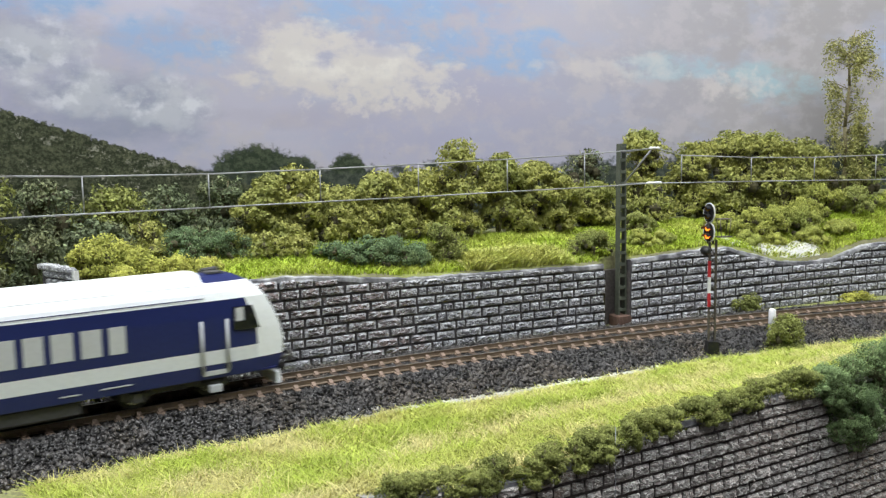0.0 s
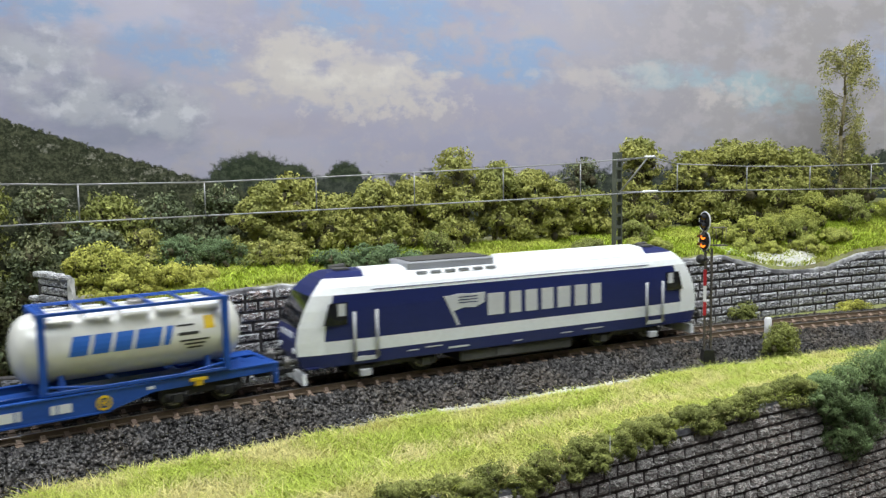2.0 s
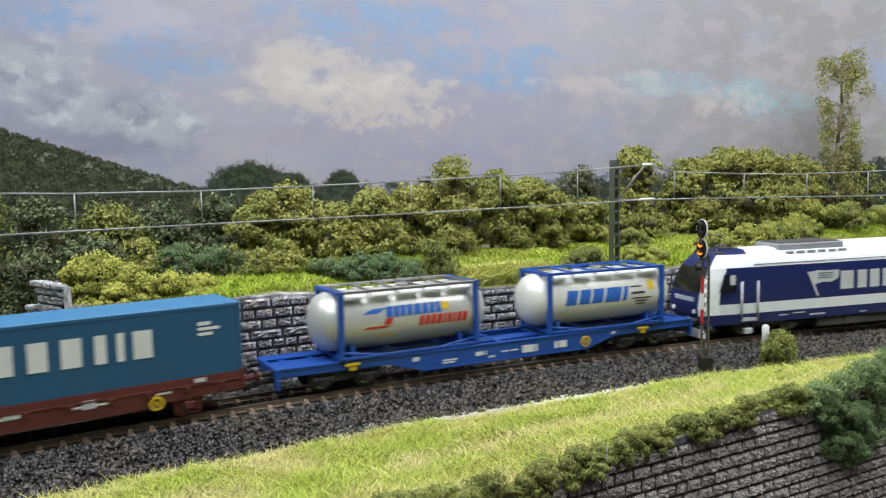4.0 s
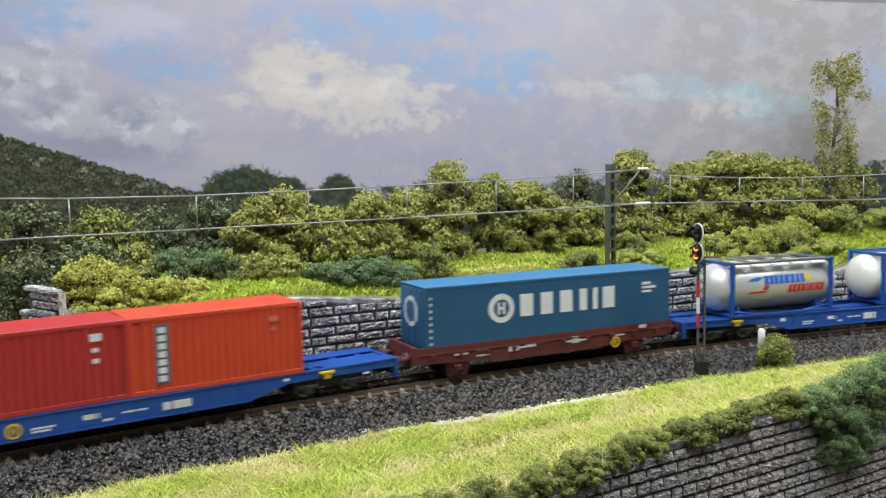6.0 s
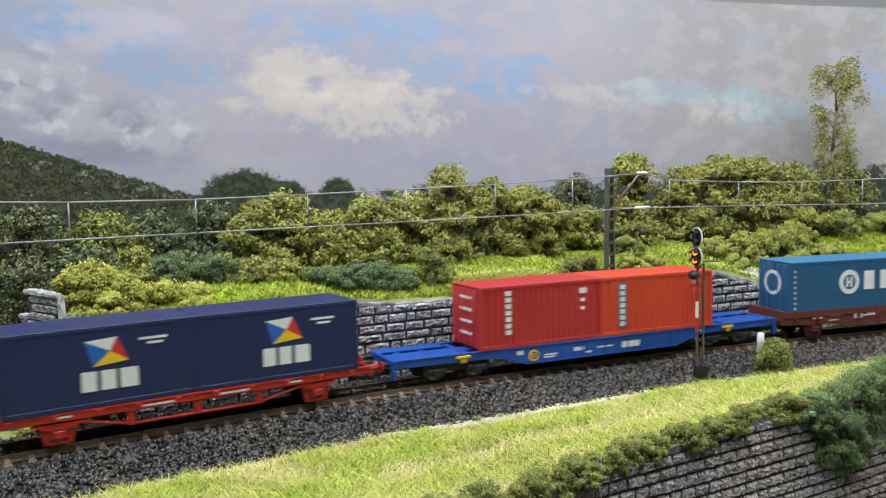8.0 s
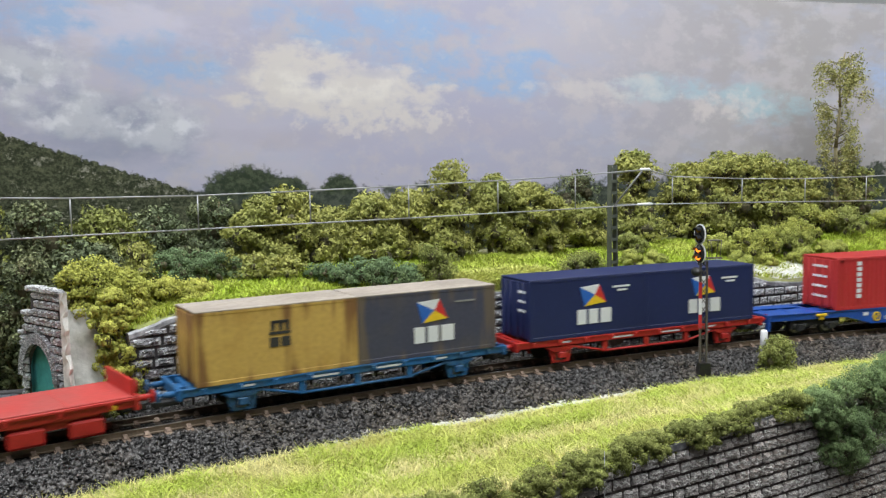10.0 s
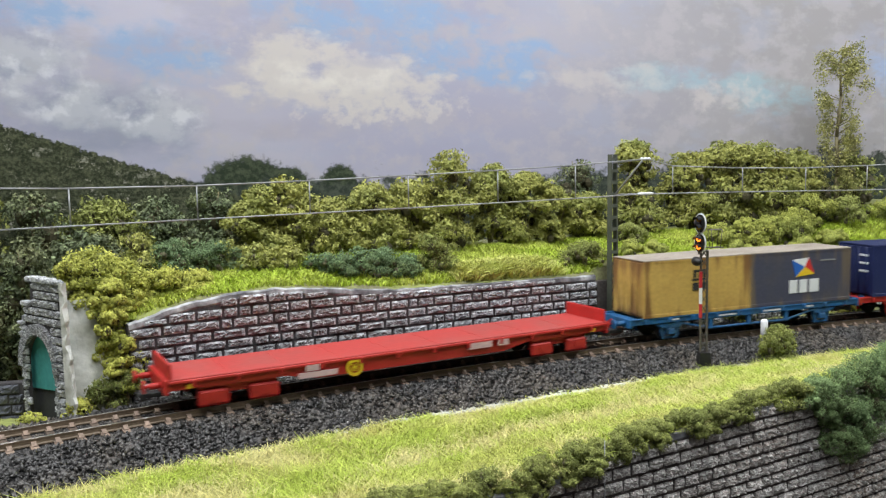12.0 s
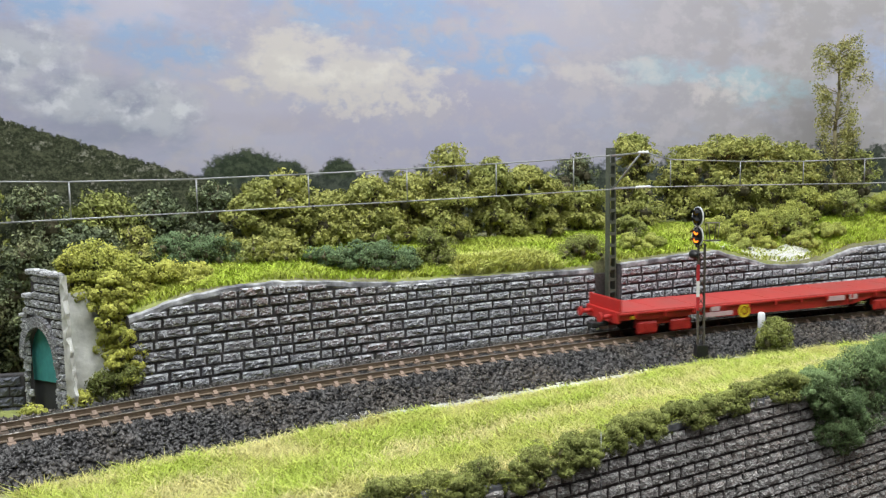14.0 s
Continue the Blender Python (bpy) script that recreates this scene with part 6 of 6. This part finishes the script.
def bush(kind, s, off, width, top, paint, label, leaf=0.17, count=1500, crumb=False, base=None, depth=None, group="", seed=0, clump=None, stems=5, category="bush"):
    """An uneven shrub: twigs, a dark core for shaded gaps, and a crown of many small leaves or foam crumbs."""
    gen = np.random.default_rng(seed * 7 + 11)
    z0 = ground_z(s, off) - 0.05 if base is None else base
    h = top - z0
    depth = depth or width * 0.8
    ob = empty(kind, put(s, off, z0), label, category, group)
    blobs = []
    k = int(12 + 5 * width)
    for i in range(k):
        a, q, zz = gen.uniform(0, 2 * np.pi), np.sqrt(gen.uniform(0, 1)), (gen.uniform(0.08, 1.0) if i > 2 else 1.0)
        r = gen.uniform(0.13, 0.23) * min(width, h * 1.3)
        dome = math.sqrt(max(0.05, 1 - (max(0, zz - 0.3) / 0.78) ** 2))
        blobs.append((np.cos(a) * q * max(0.1, width / 2 * dome - r * 0.5), np.sin(a) * q * max(0.1, depth / 2 * dome - r * 0.5), max(r * 0.5, zz * (h - r)), r))
    leaf, count = (leaf * 0.62, int(count * 2.3)) if crumb else (leaf * 0.88, int(count * 1.25))
    points, out = tufts(gen, blobs, count, clump or min(0.30, 0.10 + 0.075 * width))
    points[:, 2] = np.maximum(points[:, 2], 0.02)
    part("crown", leaf_mesh("crown", points, leaf, paint, gen, crumb, out), None, ob)
    # Dark lumps inside the blobs, darkening the gaps as inner shade would.
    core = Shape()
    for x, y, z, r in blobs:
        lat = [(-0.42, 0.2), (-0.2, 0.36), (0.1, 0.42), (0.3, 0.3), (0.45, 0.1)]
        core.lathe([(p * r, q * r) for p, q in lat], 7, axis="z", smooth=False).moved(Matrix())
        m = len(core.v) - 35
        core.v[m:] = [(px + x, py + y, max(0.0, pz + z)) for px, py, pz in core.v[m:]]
    part("gap_shade_core", core, GAP_SHADE, ob, "dark inner core that shades the gaps between leaves")
    for i in range(stems):
        wood = Shape()
        x, y, z, r = blobs[i % len(blobs)]
        wood.tube((x * 0.15, y * 0.15, -0.05), (x * 0.6, y * 0.6, z * 0.6), 0.07, 0.05, seg=5)
        wood.tube((x * 0.6, y * 0.6, z * 0.6), (x * 1.15, y * 1.15, z + r * 0.9), 0.05, 0.02, seg=5)
        part("stem", wood, BARK, ob)
    return ob


BANK = "olive leafy shrub in the hedge on the bank"
for i, (s, o, w, t) in enumerate([(-5.3, 7.9, 2.8, 7.2), (-3.8, 8.0, 3.4, 7.6), (-1.7, 8.1, 3.4, 6.6), (0.2, 8.0, 3.2, 7.2), (2.3, 8.3, 3.4, 7.4), (4.4, 8.2, 3.8, 8.7), (6.5, 8.3, 3.4, 8.0), (8.3, 8.1, 3.2, 7.6), (10.1, 8.3, 3.0, 7.0), (11.9, 8.0, 3.0, 6.4)]):
    bush("hedge_shrub", s, o, w, t, OLIVE, BANK, 0.16, 10000, group="hedge shrubs on the bank", seed=i)
for i, (s, o, w, t) in enumerate([(15.4, 8.8, 4.0, 9.2), (19.2, 9.0, 4.0, 8.5), (21.4, 9.0, 4.4, 9.1), (23.8, 9.0, 4.4, 9.0), (26.0, 9.2, 4.0, 8.6)]):
    bush("tall_shrub", s, o, w, t, OLIVE, "tall olive leafy shrub on the bank behind the wall", 0.175, 11000, group="tall shrubs on the bank", seed=20 + i)
bush("dark_shrub", 13.2, 10.6, 3.6, 8.3, DEEP_GREEN, "dark green round shrub against the backdrop", 0.16, 2600, seed=31)
for i, (s, o, w, t) in enumerate([(-19.0, 9.6, 4.4, 7.6), (-16.2, 10.0, 4.4, 7.9), (-13.6, 10.4, 4.0, 7.2), (-11.2, 10.2, 4.0, 6.9), (-8.7, 10.4, 3.8, 6.9), (-6.6, 10.0, 3.6, 7.2), (-16.8, 7.6, 3.4, 4.6), (-14.4, 8.0, 3.4, 5.2), (-12.2, 8.2, 3.0, 5.6)]):
    bush("dark_tree", s, o, w, t, DEEP_GREEN if i not in (1, 3) else OLIVE_DARK, "dark green leafy tree against the backdrop", 0.17, 6500, base=-0.9 if s < -13 else None, group="dark trees at the backdrop", seed=40 + i, category="tree")
# low shrubs in front of the hedge
for i, (s, o, w, t, b) in enumerate([(-12.7, 4.6, 2.8, 5.3, 2.6), (-11.7, 4.0, 2.0, 4.7, 2.6), (-13.4, 4.2, 1.8, 4.9, 2.9), (-12.35, 3.2, 1.5, 4.2, 2.5), (-12.3, 2.9, 1.5, 3.1, 1.2), (-12.15, 2.6, 1.5, 2.2, 0.2), (-11.2, 3.9, 2.0, 4.35, 2.7), (-10.1, 4.0, 2.0, 4.35, 3.0), (-9.0, 4.1, 1.6, 4.15, 3.0)]):
    bush("yellow_shrub", s, o, w, t, YELLOW_GREEN, "yellow-green foam shrub spilling over the plaster bank", 0.15, 2600, True, base=b, group="yellow-green shrubs", seed=60 + i, stems=2)
for i, (s, o, w, t) in enumerate([(-12.9, 2.35, 1.3, 0.75), (-12.2, 2.2, 1.2, 0.95), (-13.9, 2.0, 0.9, 0.25), (-15.4, 2.0, 1.2, 0.05)]):
    bush("low_weed", s, o, w, t, YELLOW_GREEN if i > 1 else OLIVE_DARK, "small green foam weed at the foot of the bank", 0.13, 700, True, base=-0.45, depth=0.6, group="weeds beside the track", seed=70 + i, stems=1, category="weed")
for i, (s, o, w, t) in enumerate([(-10.6, 6.6, 2.4, 5.6), (-6.0, 5.6, 2.3, 4.9), (-4.9, 5.4, 2.0, 4.8), (-7.0, 6.6, 2.2, 5.0)]):
    bush("low_shrub", s, o, w, t, OLIVE, "low olive shrub on the grassy bank", 0.15, 1500, group="low shrubs on the bank", seed=80 + i)
for i, (s, o, w, t) in enumerate([(-9.3, 6.0, 3.0, 5.2), (-7.8, 6.0, 3.0, 5.1), (-3.5, 4.2, 2.4, 4.35), (-2.3, 4.0, 2.4, 4.5), (-1.1, 4.0, 2.4, 4.45), (0.1, 3.9, 2.0, 4.1)]):
    bush("creeping_shrub", s, o, w, t, TEAL_GREEN, "blue-green foam shrub creeping over the bank", 0.12, 2300, True, group="blue-green shrubs", seed=90 + i, stems=2)
for i, (s, o, w, t) in enumerate([(1.45, 3.9, 2.1, 4.95), (9.1, 3.5, 2.5, 4.2), (13.4, 6.0, 1.8, 4.8)]):
    bush("round_shrub", s, o, w, t, OLIVE_DARK, "round dark olive foam shrub on the bank", 0.13, 1900, True, group="round shrubs", seed=100 + i, stems=3)
for i, (s, o, w, t) in enumerate([(12.2, 3.9, 2.0, 3.95), (13.5, 3.9, 1.9, 3.95), (18.2, 5.4, 2.6, 4.4), (20.2, 5.6, 2.8, 4.7), (22.2, 5.9, 2.8, 4.8), (24.2, 6.2, 3.0, 5.1), (26.0, 7.2, 3.0, 5.9), (28.2, 7.0, 3.2, 5.6), (18.9, 4.3, 1.7, 3.6), (23.4, 4.8, 2.0, 3.6), (21.0, 4.6, 1.4, 3.4), (25.6, 5.2, 2.0, 3.9), (30.6, 6.6, 3.0, 5.4)]):
    bush("yellow_shrub", s, o, w, t, OLIVE_YELLOW if i != 7 else OLIVE_DARK, "olive-yellow foam shrub behind the far wall", 0.16, 2400, True, group="yellow-green shrubs", seed=110 + i, stems=2)
bush("low_weed", 17.6, 2.35, 1.9, 0.5, OLIVE_DARK, "dark green foam weed at the far wall's foot", 0.13, 900, True, base=-0.35, depth=0.6, group="weeds beside the track", seed=120, stems=1, category="weed")
bush("low_weed", 24.5, 2.4, 2.6, 0.2, YELLOW_GREEN, "green foam weed at the far wall's foot", 0.13, 900, True, base=-0.4, depth=0.7, group="weeds beside the track", seed=121, stems=1, category="weed")
# the verge
bush("verge_shrub", 14.75, -3.7, 1.9, 0.72, OLIVE_DARK, "dark olive foam shrub beside the white post", 0.13, 2300, True, seed=130, stems=3)
place = random.Random(77)
s = -9.6
i = 0
while s < 8.0:
    w = place.uniform(0.6, 1.15)
    bush("edge_shrub", s, front_off(s) + place.uniform(-0.14, 0.20), w, front_top(s) + w * place.uniform(0.28, 0.60), OLIVE_DARK, "small dark olive foam shrub along the wall's top", 0.085, 1700, True, base=front_top(s) - 0.36, group="shrubs along the front wall", seed=140 + i, stems=2)
    s += w * place.uniform(0.42, 0.66)
    i += 1
for i, (s, w, t, b) in enumerate([(8.4, 1.52, 0.87, -0.41), (9.8, 2.1, 0.98, -2.07), (11.4, 2.45, 1.29, -1.93), (13.1, 2.83, 1.47, -1.16), (15.1, 3.25, 1.69, -1.48), (17.5, 3.43, 1.76, -1.41), (10.6, 1.87, -0.13, -2.4), (9.1, 1.29, -0.1, -1.51), (7.7, 1.0, 0.64, -0.01)]):
    bush("trailing_shrub", s, front_off(s) - 0.15, w, t, TRAIL_GREEN, "grey-green trailing shrub hanging over the front wall", 0.075, 6500, True, base=b, depth=1.1, group="trailing shrubs", seed=190 + i, stems=2)


def birch():
    gen = np.random.default_rng(5)
    s, o = 28.9, 9.0
    z0 = ground_z(s, o)
    ob = empty("birch_tree", put(s, o, z0), "slender tall birch with sparse yellow-green leaves", "tree")
    trunk = Shape()
    path = [(0, 0, -0.1), (0.1, 0, 2.0), (-0.05, 0, 4.5), (0.2, 0, 7.0), (0.1, 0, 9.0), (0.5, 0, 10.4)]
    for k, (a, b) in enumerate(zip(path[:-1], path[1:])):
        trunk.tube(a, b, 0.17 - 0.028 * k, 0.17 - 0.028 * (k + 1), seg=7)
    part("trunk", trunk, BARK, ob)
    pts = []
    for k in range(66):
        limbs = Shape()
        z = gen.uniform(0.8, 10.0)
        reach = np.interp(z, [0.8, 3, 6, 8.5, 10.2], [1.9, 1.5, 1.8, 1.85, 1.3]) * gen.uniform(0.4, 1.0)
        a = gen.uniform(0, 2 * np.pi)
        x0 = np.interp(z, [p[2] for p in path], [p[0] for p in path])
        tip = Vector((x0 + math.cos(a) * reach, math.sin(a) * reach * 0.8, z + reach * gen.uniform(0.1, 0.7)))
        part("limb", limbs.tube((x0, 0, z), tip, 0.03, 0.01, seg=5), BARK, ob)
        n = int(210 * reach / 1.6)
        t = gen.uniform(0.6, 1.12, n)
        base = np.array((x0, 0, z))[None] + (np.array(tip) - np.array((x0, 0, z)))[None] * t[:, None]
        pts.append(base + gen.normal(0, 0.13, (n, 3)) - np.abs(gen.normal(0, 0.45, (n, 1))) * np.array([[0, 0, 1.0]]))
    part("crown", leaf_mesh("crown", np.concatenate(pts), 0.125, BIRCH_LEAF, gen, False), None, ob)
    bush("tall_shrub", 30.4, 9.4, 3.4, 8.4, OLIVE_DARK, "shadowed olive shrub below the birch", 0.2, 2000, seed=230)
    bush("tall_shrub", 27.9, 9.6, 2.6, 7.8, BIRCH_LEAF, "thin yellow-green shrub at the birch's foot", 0.2, 1300, seed=231)


birch()


def blades(name, count, s_range, off_low, off_high, height, paint, seed, label, want, lean=0.5, width=0.05):
    """Upright fibres of static grass in one mesh."""
    gen = np.random.default_rng(seed)
    s = gen.uniform(*s_range, count)
    lo, hi = np.array([off_low(x) for x in s]), np.array([off_high(x) for x in s])
    o = lo + (hi - lo) * gen.random(count)
    keep = np.array([want(a, b, q) for a, b, q in zip(s, o, gen.random(count))])
    s, o = s[keep], o[keep]
    z = np.array([ground_z(a, b) + 0.10 * noise.noise(Vector((a * 0.7, b * 0.7, 0))) for a, b in zip(s, o)])
    a = START - s / RADIUS
    foot = np.stack([CX + (RADIUS + o) * np.cos(a), CY + (RADIUS + o) * np.sin(a), z - 0.05], 1)
    n = len(s)
    turn = gen.uniform(0, np.pi, n)
    side = np.stack([np.cos(turn), np.sin(turn), np.zeros(n)], 1) * width * gen.uniform(0.6, 1.2, (n, 1))
    near = np.clip((hi[keep] - o) / 0.8, 0.35, 1.0)
    h = gen.uniform(*height, n) * near
    tilt = gen.normal(0, lean, (n, 2)) * h[:, None]
    mid = foot + np.concatenate([tilt * 0.35, (h * 0.6)[:, None]], 1)
    tip = foot + np.concatenate([tilt, (h * gen.uniform(0.75, 1.0, n))[:, None]], 1)
    v = np.stack([foot - side, foot + side, mid + side * 0.7, mid - side * 0.7, tip], 1).reshape(-1, 3)
    tri = np.array([(0, 1, 2), (0, 2, 3), (3, 2, 4)])
    f = (tri[None] + 5 * np.arange(n)[:, None, None]).reshape(-1, 3)
    tagged(part(name, quick_mesh(name, v, f, paint), None), label, "grass", kind="stuff")


def patch(s, o, scale=0.35, seed=0.0):
    return noise.noise(Vector((s * scale, o * scale * 1.6, seed))) + 0.4 * noise.noise(Vector((s * 1.3, o * 1.5, seed + 4)))


def verge_edge(s):
    return -3.35 - 0.35 * max(0, noise.noise(Vector((s * 0.45, 4.2, 0)))) - 0.5 * max(0, 1 - abs(s + 0.5) / 4) - 0.55 * max(0, 1 - abs(s - 4) / 5)


blades("verge_grass", 240000, (-17, 27), front_off, verge_edge, (0.20, 0.52), GRASS, 1, "bright yellow-green static grass on the verge", lambda s, o, q: patch(s, o) < 0.04 + 0.5 * (q - 0.5), 0.8, 0.019)
blades("straw_grass", 140000, (-17, 27), front_off, verge_edge, (0.20, 0.50), STRAW, 2, "straw-coloured static grass patches on the verge", lambda s, o, q: patch(s, o) > 0.0 + 0.5 * (q - 0.5) and q < 0.92, 1.0, 0.018)
blades("bank_grass", 90000, (-12, 34), lambda s: wall_off(s) + 0.35, lambda s: 9.0, (0.16, 0.40), GRASS_UP, 3, "bright green static grass on the bank above the wall", lambda s, o, q: not 9.0 < s < 10.5 or o > 3.6, 0.6, 0.036)
blades("bank_straw", 14000, (2.0, 9.0), lambda s: wall_off(s) + 0.3, lambda s: 5.2, (0.3, 0.62), PALE_GRASS, 4, "tuft of pale straw-coloured grass above the wall", lambda s, o, q: abs(s - 4.6) < 2.4 * (1.3 - q * 0.6), 0.7)


def bare_strip():
    """Bare white plaster along the ballast's edge where the grass has not taken."""
    for a, b in ((-4.5, 8.2), (12.4, 15.6)):
        s = Shape()
        ss = np.arange(a, b, 0.3)
        v = []
        for q in ss:
            k = min(1, (q - a) / 1.5, (b - q) / 1.5)
            w = 0.10 + 0.85 * max(0, k) * (0.75 + 0.5 * noise.noise(Vector((q * 0.8, 9, 0))))
            for i in range(4):
                o = -3.2 + 0.2 * noise.noise(Vector((q * 1.3, 3, 0))) - w * i / 3
                v.append(at(q, o, ground_z(q, o) + (0.02 if i == 0 else 0.07) - 0.10 * (i == 3)))
        s.add(v, [(4 * i + j, 4 * i + 4 + j, 4 * i + 5 + j, 4 * i + 1 + j) for i in range(len(ss) - 1) for j in range(3)], smooth=True)
        tagged(part("bare_strip", s, PLASTER), "bare pale plaster along the ballast edge", "ground", kind="structure")


bare_strip()
GRIT = mat("pale_grit", (0.46, 0.445, 0.42), 0.9, var=0.2, bump=0.2, island=0.45)


def loose_grit():
    """Dusty pale grit where the grass mat stops short of the ballast."""
    gen = np.random.default_rng(31)
    s = np.concatenate([gen.uniform(-7, 9.5, 9000), gen.uniform(11.5, 16.5, 2600)])
    o = np.array([verge_edge(a) for a in s]) + 0.12 + gen.normal(0, 0.22, len(s))
    keep = np.array([noise.noise(Vector((a * 0.55, 2.7, 1))) + 0.25 * q > -0.05 for a, q in zip(s, gen.normal(0, 1, len(s)))])
    s, o = s[keep], o[keep]
    z = np.array([ground_z(a, b) for a, b in zip(s, o)]) + 0.05
    scatter_crumbs("loose_grit", s, o, z, gen.uniform(0.02, 0.055, len(s)), GRIT, gen, "pale dusty grit between the grass and the ballast", "grit")


loose_grit()


def bare_crest():
    """Unpainted plaster showing through behind the far wall's dip."""
    s = Shape()
    ss, ks = np.arange(17.2, 23.6, 0.3), np.linspace(0, 1, 6)
    v = [at(a, wall_off(a) + 0.35 + 1.5 * k, ground_z(a, wall_off(a) + 0.35 + 1.5 * k) + 0.16 + 0.12 * noise.noise(Vector((a * 1.2, k * 3, 6))) - 0.25 * (k == 1) - 0.2 * (k == 0)) for a in ss for k in ks]
    s.add(v, [(6 * i + j, 6 * i + 6 + j, 6 * i + 7 + j, 6 * i + 1 + j) for i in range(len(ss) - 1) for j in range(5)], smooth=True)
    tagged(part("bare_crest", s, PLASTER_WHITE), "bare white plaster crest behind the far wall", "ground", kind="structure")


bare_crest()
wire = empty("thin_wire", Matrix.Translation(at(-1.95, -12.42, -2.2) * K), "thin pale wire running down the front wall", "wire")
part("wire_strand", Shape().tube((0, 0, -2.5), (0, 0, 2.75), 0.010, seg=5), WIRE, wire)


def eased(s):
    """The train slows slightly on the far curve."""
    return s - 0.03 * max(0.0, s - 10.0)


def motions():
    """The train runs through at an even pace; its wheels turn with it."""
    for ob, u in TRAIN:
        walk(ob, [(t, put(eased(u + SPEED * t), -0.1, 0)) for t in np.arange(0, 14.01, 0.5)])
    step = 1 / 15
    for ob, x, r in SPUN:
        rate = math.degrees(SPEED / r)
        z = r * K
        walk(ob, [(k * step, pose(x * K, 0, z, 0, rate * k * step, 0)) for k in range(211)])


motions()
